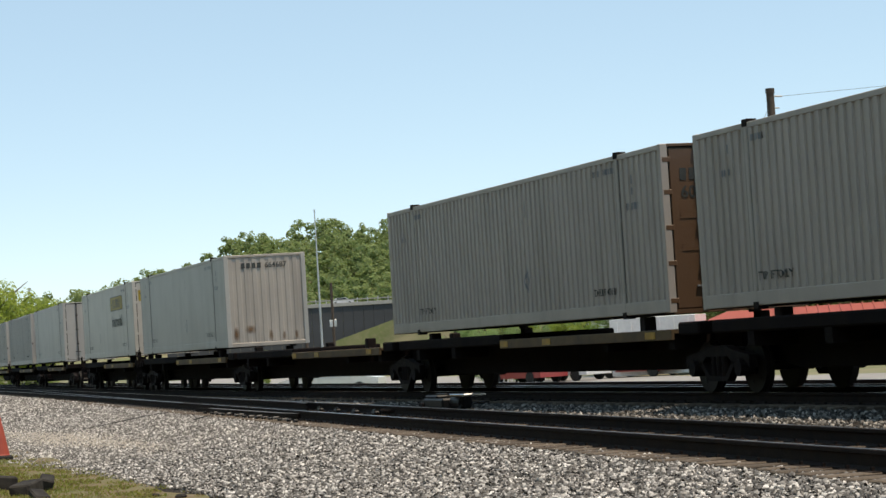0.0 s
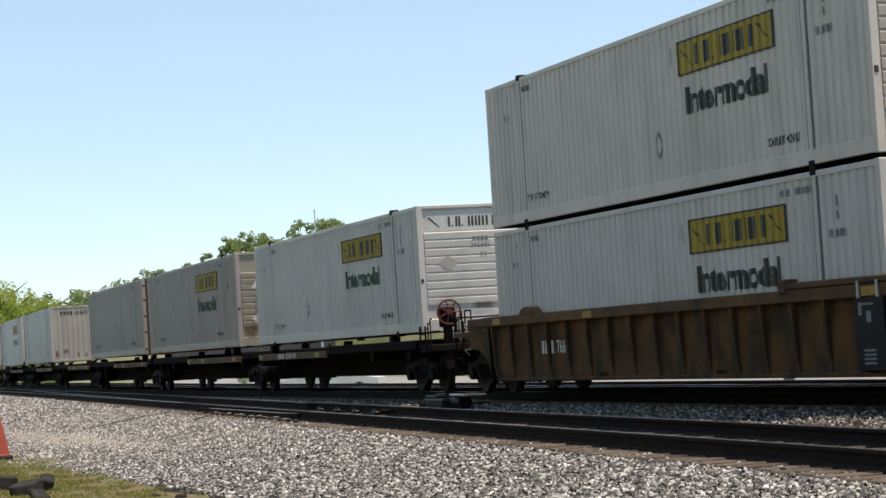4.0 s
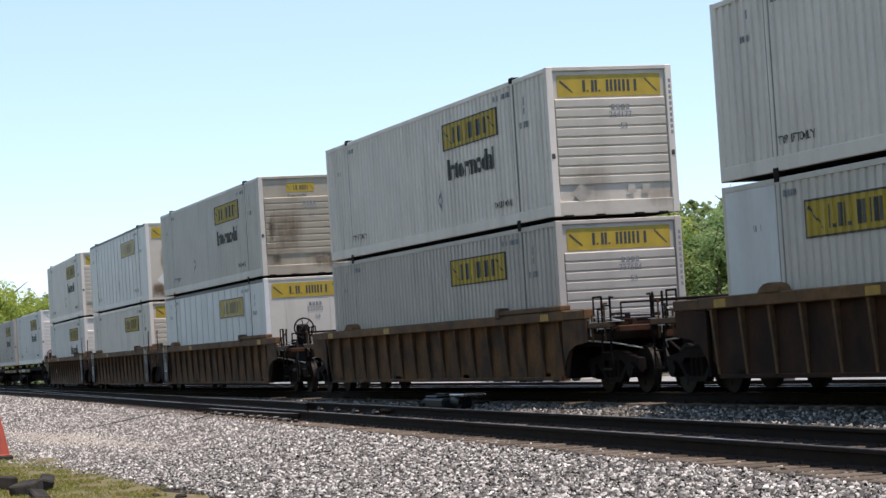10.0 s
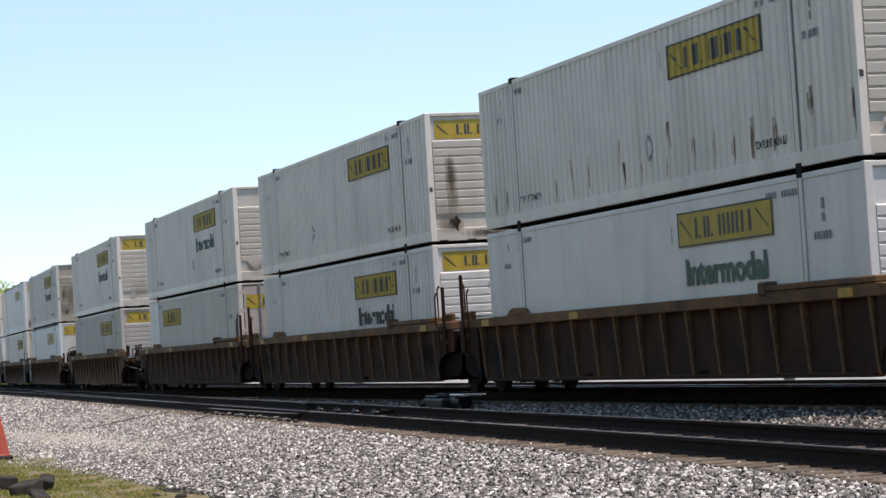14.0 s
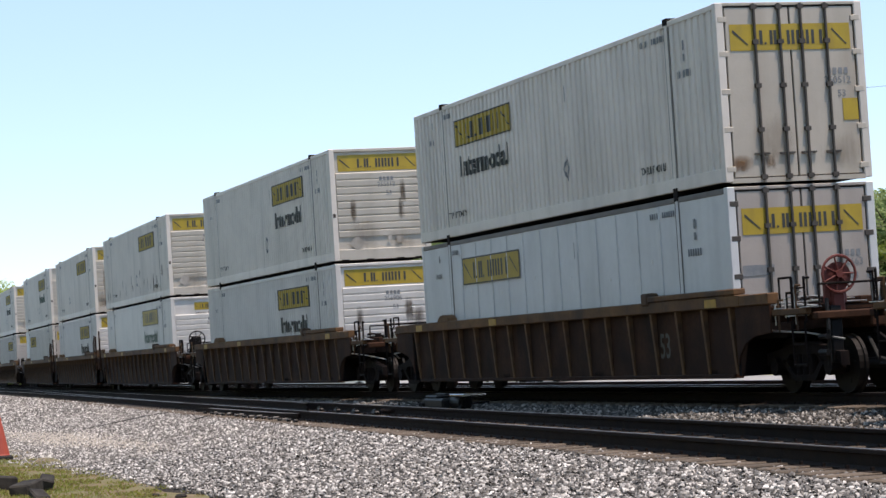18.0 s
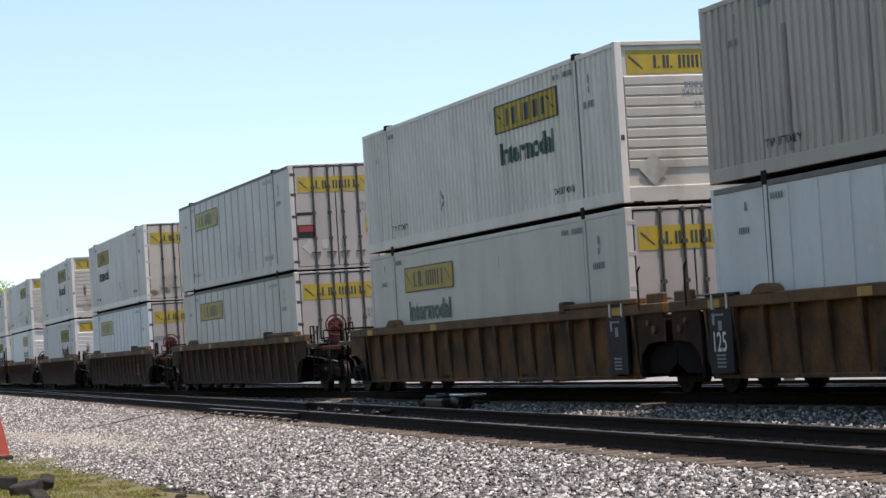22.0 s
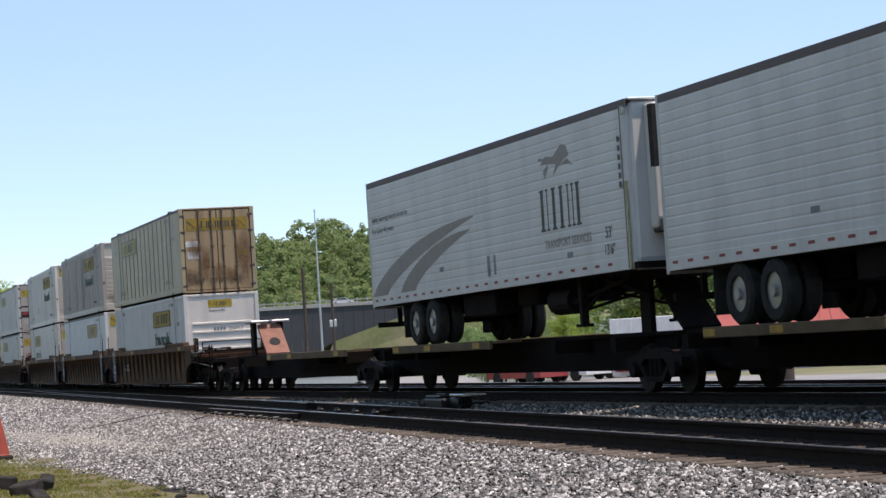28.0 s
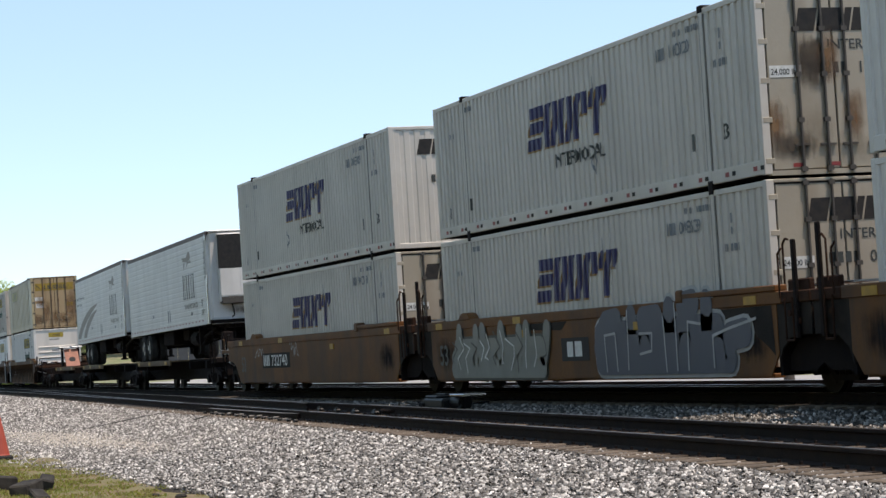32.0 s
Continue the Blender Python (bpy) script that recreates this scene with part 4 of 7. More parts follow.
            if placards:
                drawn("placard", "placard_black", car, lambda bm: bx(bm, min(s * 7.26, s * 8.1), max(s * 7.26, s * 8.1), -W - 0.01, -W + 0.03, 0.36, 1.366), ("placard", s), "black number panel")
                drawn("placard_line", "print_grey", car, on_side(rects(*[(s * 7.68 - 0.2, s * 7.68 + 0.14, z, z + 0.03) for z in (0.44, 0.50, 0.56, 0.62, 1.26)], (s * 7.68 - 0.08, s * 7.68 + 0.06, 1.02, 1.18), (s * 7.68 - 0.3, s * 7.68 - 0.2, 1.12, 1.3)), -W - 0.01, False), ("placard_lines", s))
                for x in (s * 7.4, s * 7.95):
                    drawn("clamp", "galvanised", car, lambda bm: bx(bm, -0.03, 0.03, -W - 0.02, -W + 0.03, 1.36, 1.60), "clamp", m=pose(x, 0, 0))
                drawn("placard_cap", "placard_black", car, lambda bm: bx(bm, min(s * 7.1, s * 8.2), max(s * 7.1, s * 8.2), -W - 0.012, -W + 0.1, 1.562, 1.612, 0.01), ("placard_cap", s))
                if s < 0:
                    drawn("placard_number", "print_white", car, on_side(moved(letters("125", 0.3), -8.02, 0.70, 0.85), -W - 0.01, False), "placard_number")
        else:
            drawn("end_platform", "well_dark", car, lambda bm: (bx(bm, min(s * 8.6, s * 11.1), max(s * 8.6, s * 11.1), -0.5, 0.5, 0.95, 1.16, 0.03), bx(bm, min(s * 10.95, s * 11.1), max(s * 10.95, s * 11.1), -1.38, 1.38, 1.10, 1.22, 0.02)), ("coupler_platform", s))
            drawn("end_sill", sill, car, lambda bm: bx(bm, min(s * 9.752, s * 10.88), max(s * 9.752, s * 10.88), -1.44, -1.34, 1.19, 1.29, 0.015), ("end_sill", s))
            drawn("step_frame", "truck_iron", car, lambda bm: (bent(bm, [(s * 10.38, -1.42, 1.1), (s * 10.38, -1.42, 0.45), (s * 10.8, -1.42, 0.45), (s * 10.8, -1.42, 1.1)], 0.02, 6), rod(bm, (s * 10.38, -1.42, 0.75), (s * 10.8, -1.42, 0.75), 0.014, 6)), ("step_frame", s))
            drawn("end_beam", "well_dark", car, lambda bm: (bx(bm, min(s * 8.62, s * 10.95), max(s * 8.62, s * 10.95), -1.06, -0.96, 1.10, 1.34, 0.015), bx(bm, min(s * 8.7, s * 10.8), max(s * 8.7, s * 10.8), -0.5, -0.3, 1.3, 1.42, 0.015)), ("end_beam", s))
            drawn("hand_rod", "galvanised", car, lambda bm: rod(bm, (s * 8.8, -1.1, 1.37), (s * 10.7, -1.1, 1.39), 0.014, 6), ("hand_rod", s))
            drawn("lift_rod", "galvanised", car, lambda bm: bent(bm, [(s * 9.2, -1.3, 0.98), (s * 10.6, -1.3, 0.92), (s * 11.2, -1.0, 0.80)], 0.014, 6), ("lift_rod", s))
            drawn("cross_rod", "galvanised", car, lambda bm: [bent(bm, [(s * (9.8 + 0.34 * k), -1.40, 1.05 + 0.1 * (k % 2)), (s * (9.8 + 0.34 * k), -1.40, 1.36 + 0.07 * (k % 3)), (s * (9.95 + 0.34 * k), -1.36, 1.40 + 0.07 * (k % 3))], 0.012, 5) for k in range(4)] + [rod(bm, (s * 9.8, -0.6 - 0.2 * k, 1.36 + 0.05 * k), (s * 11.0, -0.5 - 0.2 * k, 1.34 + 0.05 * k), 0.012, 5) for k in range(3)], ("cross_rod", s))
            drawn("walkway", "well_dark", car, lambda bm: [bx(bm, min(s * (9.55 + 0.27 * k), s * (9.75 + 0.27 * k)), max(s * (9.55 + 0.27 * k), s * (9.75 + 0.27 * k)), -1.35, 1.35, 1.24, 1.28) for k in range(5)], ("walkway", s))
            drawn("coupler", "truck_iron", car, lambda bm: (bx(bm, min(s * 11.0, s * 11.6), max(s * 11.0, s * 11.6), -0.14, 0.14, 0.74, 0.98, 0.04), bx(bm, min(s * 11.5, s * 11.78), max(s * 11.5, s * 11.78), -0.2, 0.2, 0.70, 1.02, 0.06), rod(bm, (s * 11.0, -0.4, 0.9), (s * 11.8, -0.35, 0.55), 0.03, 6)), ("coupler", s))
            truck(car, s * 9.95, u)
            ladder(car, s * 10.6, -1.40, 1.1, 1.75, "truck_iron", "coupler_ladder")
            grab_iron(car, [(s * 9.9, -1.36, 1.28), (s * 9.9, -1.36, 1.75), (s * 10.3, -1.36, 1.75), (s * 10.3, -1.36, 1.28)], ("deck", s))
            grab_iron(car, [(s * 11.06, -1.3, 1.3), (s * 11.06, -1.3, 1.62), (s * 11.06, 1.3, 1.62), (s * 11.06, 1.3, 1.3)], ("rail", s))
            if s > 0 or left == right:
                drawn("brake_stand", "truck_iron" if wheel_color != "brake_red" else "brake_red", car, lambda bm: (bx(bm, s * 10.95 - 0.06, s * 10.95 + 0.06, -1.05, -0.85, 1.2, 1.75, 0.02), bx(bm, s * 10.95 - 0.16, s * 10.95 + 0.02, -1.12, -0.78, 1.3, 1.86, 0.05)), ("brake_stand", s)) if s > 0 and brake else None
                if s > 0 and brake:
                    drawn("brake_rigging", "machine_black", car, lambda bm: (bx(bm, s * 10.97 - 0.05, s * 10.97 + 0.05, -1.12, -0.92, 0.45, 1.3, 0.02), bent(bm, [(s * 11.0, -1.15, 1.4), (s * 11.1, -1.2, 0.95), (s * 11.02, -1.18, 0.42)], 0.03, 8), rod(bm, (s * 10.9, -1.25, 0.62), (s * 11.15, -1.25, 0.62), 0.05, 8), rod(bm, (s * 10.9, -1.25, 0.85), (s * 11.15, -1.25, 0.85), 0.04, 8)), ("brake_rigging", s))
                    brake_wheel(car, s * 10.95 + 0.1, 1.75, wheel_color, -0.95)
                    if wheel_color == "brake_red":
                        drawn("brake_housing", "brake_red", car, lambda bm: rod(bm, (10.99, -0.95, 1.72), (11.02, -0.95, 1.72), 0.21, 16), "brake_housing", "dull red brake housing")
            drawn("hose", "rubber", car, lambda bm: bent(bm, [(s * 11.0, -0.5, 0.8), (s * 11.3, -0.52, 0.5), (s * 11.7, -0.5, 0.42), (s * 11.9, -0.48, 0.5)], 0.03, 6), ("hose", s))
            for k in range(4):
                grab_iron(car, [(s * (9.95 + 0.3 * k), -1.42, 0.95 + 0.12 * (k % 2)), (s * (9.95 + 0.3 * k), -1.42, 1.42 + 0.1 * k), (s * (10.1 + 0.3 * k), -1.42, 1.42 + 0.1 * k)], ("end_grab", s, k), "truck_iron" if k % 2 else "sill_brown")
            for k in range(3):
                drawn("tread", "galvanised", car, lambda bm: bx(bm, -0.125, 0.125, -1.45, -1.2, 1.29, 1.305), "tread", m=pose(s * (9.975 + 0.42 * k), 0, -0.12 * (k % 2)))
            drawn("valve_box", "truck_iron", car, lambda bm: bx(bm, min(s * 10.0, s * 10.3), max(s * 10.0, s * 10.3), -1.1, -0.8, 1.28, 1.46, 0.03), ("valve_box", s))
            drawn("brake_pipe", "galvanised", car, lambda bm: bent(bm, [(s * 9.6, -1.2, 1.32), (s * 10.2, -1.2, 1.34), (s * 10.9, -1.25, 1.30)], 0.02, 6), ("brake_pipe", s))
    if number:
        words = joined(bars([0.13] * 4, 0.3, 0.07, 0, -5.1, 0.76), moved(letters(number, 0.3), -4.15, 0.76, 1.45)) if smooth else joined(bars([0.12] * 4, 0.24, 0.05, 0, -5.6, 0.78), moved(letters(number, 0.24), -4.8, 0.78, 0.9))
        drawn("car_number", "print_white", car, on_side(words, web_near(W, smooth), False, 0.006), ("car_number", number, smooth))
    MOVERS.append((car, u, 0.0))
    return car


def web_near(W, smooth):
    return -W + (0.02 if smooth else 0.10)


def spine_unit(u, pitch, left_end=False, right_end=False, number="", hitch=0.0, label="", pads=True, pale=False, strip=(-1.1, 7.6), wheel="brake_red", raised=((-8.4, -1.25), (7.75, 8.6))):
    """A spine-car unit: a deep centre beam with side platforms for tyres. u is its middle."""
    car = thing("spine_car", label, "rail car", "spine cars of the train")
    h = pitch / 2
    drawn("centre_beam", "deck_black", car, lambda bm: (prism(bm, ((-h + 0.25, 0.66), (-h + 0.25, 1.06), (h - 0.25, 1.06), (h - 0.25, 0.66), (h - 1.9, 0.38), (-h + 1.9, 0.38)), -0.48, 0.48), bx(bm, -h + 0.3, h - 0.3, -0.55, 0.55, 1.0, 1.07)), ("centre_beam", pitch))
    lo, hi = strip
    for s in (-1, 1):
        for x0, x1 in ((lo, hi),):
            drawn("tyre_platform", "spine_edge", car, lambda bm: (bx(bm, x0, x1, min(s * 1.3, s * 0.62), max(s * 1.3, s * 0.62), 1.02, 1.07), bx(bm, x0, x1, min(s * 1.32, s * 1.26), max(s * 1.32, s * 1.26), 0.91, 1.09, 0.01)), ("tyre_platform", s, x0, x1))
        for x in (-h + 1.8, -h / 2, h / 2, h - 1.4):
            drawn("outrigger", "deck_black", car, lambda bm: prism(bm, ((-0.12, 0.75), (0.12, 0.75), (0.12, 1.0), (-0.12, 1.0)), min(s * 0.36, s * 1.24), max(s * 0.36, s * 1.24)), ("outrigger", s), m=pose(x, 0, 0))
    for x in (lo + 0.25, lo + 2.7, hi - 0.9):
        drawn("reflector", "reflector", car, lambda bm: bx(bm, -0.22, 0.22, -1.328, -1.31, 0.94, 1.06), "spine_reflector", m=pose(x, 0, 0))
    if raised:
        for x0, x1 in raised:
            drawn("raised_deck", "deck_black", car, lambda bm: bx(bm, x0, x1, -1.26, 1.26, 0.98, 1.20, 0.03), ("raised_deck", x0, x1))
    if pads:
        for x, a in ((-6.1, 0.12), (6.1, 0.12)):
            drawn("pedestal", "truck_iron", car, lambda bm: (bx(bm, -a, a, -1.2, -0.98, 1.06, 1.33, 0.02), bx(bm, -a, a, 0.98, 1.2, 1.06, 1.33, 0.02), bx(bm, -0.08, 0.08, -1.0, 1.0, 0.98, 1.075)), ("pedestal", a), m=pose(x, 0, 0))
    truck(car, h - (1.0 if right_end else 0.0), u)
    if left_end:
        truck(car, -h + 1.0, u)
    for s, on in ((-1, left_end), (1, right_end)):
        if on:
            drawn("coupler", "truck_iron", car, lambda bm: (bx(bm, min(s * (h - 0.3), s * (h + 1.0)), max(s * (h - 0.3), s * (h + 1.0)), -0.16, 0.16, 0.74, 0.98, 0.04), bx(bm, min(s * (h - 0.3), s * (h + 0.62)), max(s * (h - 0.3), s * (h + 0.62)), -1.3, 1.3, 0.92, 1.08, 0.02)), ("spine_coupler", s, pitch))
            ladder(car, s * (h + 0.1), -1.32, 0.45, 1.5, "truck_iron", "spine_ladder")
            if s > 0:
                drawn("brake_stand", "truck_iron", car, lambda bm: (bx(bm, h + 0.45, h + 0.57, -0.95, -0.75, 0.5, 1.8, 0.02), bx(bm, h + 0.38, h + 0.58, -1.02, -0.68, 1.45, 1.9, 0.03), [bent(bm, [(h + 0.2 + 0.18 * k, -1.28, 0.9), (h + 0.2 + 0.18 * k, -1.28, 1.45 + 0.1 * k), (h + 0.34 + 0.18 * k, -1.28, 1.45 + 0.1 * k)], 0.016, 6) for k in range(3)]), ("spine_brake", pitch))
                if wheel != "truck_iron":
                    brake_wheel(car, h + 0.66, 1.78, wheel, -0.85)
                else:
                    for yy in (-1.2, -0.75):
                        grab_iron(car, [(h - 0.2, yy, 1.1), (h - 0.2, yy, 2.25), (h - 0.2, yy + 0.3, 2.25), (h - 0.2, yy + 0.3, 1.1)], ("tail_post", yy))
    if hitch:
        for sy in (-1, 1):
            hs = drawn("hitch_stand", "truck_iron", car, lambda bm: prism(bm, ((hitch - 1.05, 1.07), (hitch - 0.6, 1.07), (hitch - 0.6, 2.08), (hitch - 1.05, 2.08)), sy * 0.42 - 0.05, sy * 0.42 + 0.05), ("hitch_stand", hitch, sy))
            drawn("hitch_plate", "galvanised" if pale else "truck_iron", hs, lambda bm: bx(bm, hitch - 1.2, hitch - 0.3, min(sy * 0.05, sy * 0.62), max(sy * 0.05, sy * 0.62), 2.08, 2.15, 0.02), ("hitch_plate", hitch, sy))
        drawn("hitch_brace", "hitch_red" if pale else "truck_iron", car, lambda bm: prism(bm, ((hitch - 0.58, 1.95), (hitch - 0.52, 2.02), (hitch + 0.6, 1.12), (hitch + 0.55, 1.06)), -0.36, 0.36), ("hitch_brace", hitch))
        drawn("brace_hole", "seal_black", car, lambda bm: rod(bm, (hitch + 0.15, 0, 1.43), (hitch + 0.20, 0, 1.475), 0.17, 16), ("brace_hole", hitch)) if pale else None
    if number:
        drawn("car_number", "print_white", car, on_side(joined(bars([0.13] * 4, 0.13, 0.06, 0, -4.8, 0.94), moved(letters(number, 0.15, 0.02), -3.9, 0.94, 1.9)), -1.325, False), ("spine_number", number))
    MOVERS.append((car, u, 0.0))
    return car


# ---- road trailers ----
def road_trailer(label, u, rear_swoosh=True, wheel_x=3.0, number=""):
    """A refrigerated trailer; u is its rear end, its nose towards +x. Origin on the tyre platform."""
    tr = thing("semi_trailer", label, "trailer", "trailers on the train")
    L, B, T = 16.5, 1.0, 3.98
    y = -HW
    def wall(bm):
        n = 15
        for s in (-1, 1):
            rows = []
            for i in range(n + 1):
                z = B + 0.22 + (T - B - 0.36) * i / n
                rows += [(z, 0.0), (z + (T - B - 0.36) / n * 0.72, 0.0), (z + (T - B - 0.36) / n * 0.80, 0.005), (z + (T - B - 0.36) / n * 0.92, 0.005)] if i < n else [(z, 0.0)]
            prev = None
            for z, d in rows:
                cur = [bm.verts.new((0.12, s * (HW - d), z)), bm.verts.new((L - 0.35, s * (HW - d), z))]
                if prev:
                    bm.faces.new((prev[0], prev[1], cur[1], cur[0]))
                prev = cur
    drawn("side_wall", "trailer_white", tr, wall, "trailer_side")
    drawn("roof", "galvanised", tr, lambda bm: bx(bm, 0.03, L - 0.02, -HW + 0.04, HW - 0.04, T - 0.04, T, 0.01), "trailer_roof")
    drawn("floor", "deck_black", tr, lambda bm: bx(bm, 0.03, L - 0.05, -HW + 0.04, HW - 0.04, B, B + 0.12), "trailer_floor")
    drawn("rear_frame", "galvanised", tr, lambda bm: bx(bm, 0.0, 0.12, -HW, HW, B - 0.05, T, 0.01), "trailer_rear")
    for s in (-1, 1):
        yy = s * HW
        drawn("bottom_rail", "trailer_white", tr, lambda bm: bx(bm, 0.1, L - 0.3, min(yy * 1.004, yy * 0.97), max(yy * 1.004, yy * 0.97), B, B + 0.23, 0.008), ("trailer_rail", s))
        drawn("top_rail", "trailer_trim", tr, lambda bm: bx(bm, 0.1, L - 0.1, min(yy * 1.004, yy * 0.97), max(yy * 1.004, yy * 0.97), T - 0.15, T - 0.01, 0.008), ("trailer_top_rail", s))
        drawn("front_corner", "trailer_white", tr, lambda bm: rod(bm, (L - 0.3, yy - s * 0.1, B), (L - 0.3, yy - s * 0.1, T - 0.12), 0.11, 12), ("front_corner", s))
    drawn("corner_trim", "bright_steel", tr, lambda bm: (bx(bm, L - 0.30, L - 0.20, -HW - 0.012, -HW + 0.02, B, B + 1.55, 0.01), bx(bm, L - 0.30, L - 0.16, -HW - 0.006, -HW + 0.02, T - 0.28, T - 0.12, 0.01)), "corner_trim")
    drawn("corner_seam", "trailer_trim", tr, lambda bm: bx(bm, L - 0.37, L - 0.31, -HW - 0.008, -HW + 0.02, B + 0.02, T - 0.15, 0.006), "corner_seam", "dark corner seam")
    drawn("nose_wall", "trailer_white", tr, lambda bm: bx(bm, L - 0.3, L - 0.1, -HW + 0.1, HW - 0.1, B, T - 0.05, 0.04), "nose_wall")
    unit = drawn("cooling_unit", "trailer_white", tr, lambda bm: bx(bm, L - 0.1, L + 0.26, -0.95, 1.0, B + 0.66, T - 0.12, 0.04), "cooling_unit", "white refrigeration unit")
    drawn("grille", "seal_black", unit, lambda bm: (bx(bm, L + 0.10, L + 0.275, -0.955, 1.005, B + 1.74, T - 0.15), [bx(bm, L + 0.27, L + 0.278, -0.92, 0.96, B + 1.80 + k * 0.09, B + 1.81 + k * 0.09) for k in range(11)]), "grille", "black air grille")
    for k, (a, b) in enumerate(((-0.94, -0.32), (-0.30, 0.36), (0.38, 0.99))):
        drawn("panel", "trailer_white", unit, lambda bm: bx(bm, L + 0.25, L + 0.275, a, b, B + 0.86, B + 1.72, 0.006), ("unit_panel", k))
    drawn("skirt", "hinge_iron", unit, lambda bm: bx(bm, L - 0.05, L + 0.27, -0.93, 0.98, B + 0.6, B + 0.85, 0.03), "unit_skirt")
    for a in (-0.55, 0.62):
        drawn("hose", "rubber", tr, lambda bm: bent(bm, [(L - 0.08, a, B + 0.62), (L + 0.02, a + 0.03, B + 0.45), (L + 0.02, a + 0.05, B + 0.25), (L - 0.08, a, B + 0.18)], 0.025, 6), ("nose_hose", a))
    drawn("nose_stain", "dirt_smear", tr, on_end(rects((-1.05, -0.1, B + 0.22, B + 0.6), (-0.2, 0.95, B + 0.22, B + 0.6)), L - 0.1, 0.003), "nose_stain")
    drawn("nose_sill", "galvanised", tr, lambda bm: bx(bm, L - 0.28, L - 0.08, -HW + 0.1, HW - 0.1, B - 0.02, B + 0.2, 0.01), "nose_sill")
    # conspicuity tape
    tape = rects(*[(0.3 + i * 0.62, 0.52 + i * 0.62, B + 0.11, B + 0.16) for i in range(25)])
    drawn("tape", "print_red", tr, on_side(tape, y * 1.004, False), "red_tape")
    # running gear
    bogie = drawn("axle_frame", "deck_black", tr, lambda bm: (bx(bm, wheel_x - 1.5, wheel_x + 1.5, -0.55, -0.4, 0.62, 0.98), bx(bm, wheel_x - 1.5, wheel_x + 1.5, 0.4, 0.55, 0.62, 0.98), bx(bm, wheel_x - 0.7, wheel_x - 0.56, -1.1, 1.1, 0.45, 0.58), bx(bm, wheel_x + 0.56, wheel_x + 0.7, -1.1, 1.1, 0.45, 0.58)), ("axle_frame", wheel_x))
    for dx in (-0.63, 0.63):
        for s in (-1, 1):
            for k, yy in enumerate((1.13, 0.80)):
                tyre = drawn("tyre", "rubber", bogie, lambda bm: tyre_mesh(bm, 0.5, 0.27), "tyre", m=pose(wheel_x + dx, s * yy, 0.5))
            def rim(bm):
                rod(bm, (0, s * 0.02, 0), (0, s * 0.10, 0), 0.29, 20)
                rod(bm, (0, s * 0.1, 0), (0, s * 0.16, 0), 0.1, 10)
            drawn("rim", "rim_alloy", bogie, rim, ("rim", s), m=pose(wheel_x + dx, s * 1.13, 0.5))
    for s in (-1, 1):
        drawn("mud_flap", "rubber", tr, lambda bm: bx(bm, wheel_x - 1.55, wheel_x - 1.53, s * 0.95 - 0.3, s * 0.95 + 0.3, 0.2, 0.95), ("mud_flap", wheel_x, s))
        drawn("sand_shoe_brace", "truck_iron", tr, lambda bm: (rod(bm, (13.9, s * 0.9, 0.95), (15.2, s * 0.5, 0.55), 0.05, 6), rod(bm, (12.4, s * 0.9, 0.55), (15.0, s * 0.8, 0.9), 0.04, 6)), ("sand_shoe_brace", s))
    drawn("tool_box", "deck_black", tr, lambda bm: (bx(bm, 6.3, 8.4, -1.1, -0.5, 0.5, 0.98, 0.03), bx(bm, 9.2, 10.4, -0.9, 0.9, 0.62, 0.98, 0.03), bx(bm, 5.2, 12.6, -0.5, -0.36, 0.72, 1.0), bx(bm, 5.2, 12.6, 0.36, 0.5, 0.72, 1.0)), "tool_box")
    drawn("underride_guard", "truck_iron", tr, lambda bm: (bx(bm, 0.0, 0.1, -1.2, 1.2, 0.5, 0.62), bx(bm, 0.02, 0.1, -0.7, -0.6, 0.55, 1.0), bx(bm, 0.02, 0.1, 0.6, 0.7, 0.55, 1.0)), "underride_guard")
    gear = drawn("landing_gear", "truck_iron", tr, lambda bm: [(bx(bm, 12.9, 13.05, s * 0.95 - 0.07, s * 0.95 + 0.07, 0.14, 1.0, 0.01), bx(bm, 12.82, 13.13, s * 0.95 - 0.12, s * 0.95 + 0.12, 0.08, 0.14), rod(bm, (13.0, s * 0.95, 0.35), (14.0, s * 0.7, 0.95), 0.04, 6), rod(bm, (13.0, s * 0.95, 0.9), (12.2, s * 0.7, 0.95), 0.03, 6)) for s in (-1, 1)] + [rod(bm, (12.98, -0.9, 0.4), (12.98, 0.9, 0.85), 0.03, 6), rod(bm, (12.98, -0.9, 0.85), (12.98, 0.9, 0.4), 0.03, 6)], "landing_gear")
    drawn("fuel_tank", "truck_iron", tr, lambda bm: rod(bm, (11.2, -0.75, 0.62), (12.3, -0.75, 0.62), 0.27, 14), "fuel_tank")
    drawn("coupling_plate", "deck_black", tr, lambda bm: (bx(bm, 14.6, 16.2, -0.6, 0.6, 0.86, 1.0), rod(bm, (15.4, 0, 0.72), (15.4, 0, 0.9), 0.06, 8)), "coupling_plate")
    # livery: plain shapes for the mark, words that can be read
    stems = ((11.95, 0.15), (12.28, 0.05), (12.58, 0.14), (12.98, 0.14), (13.38, 0.06), (13.62, 0.05), (13.84, 0.14))
    kl = joined(*[rects((x, x + w, 1.99, 2.71), (x - 0.05, x + w + 0.07, 1.95, 1.99), (x - 0.05, x + w + 0.05, 2.71, 2.75)) for x, w in stems])
    drawn("logo", "print_dark", tr, on_side(kl, y, False, 0.005), "trailer_logo", "dark logo bars")
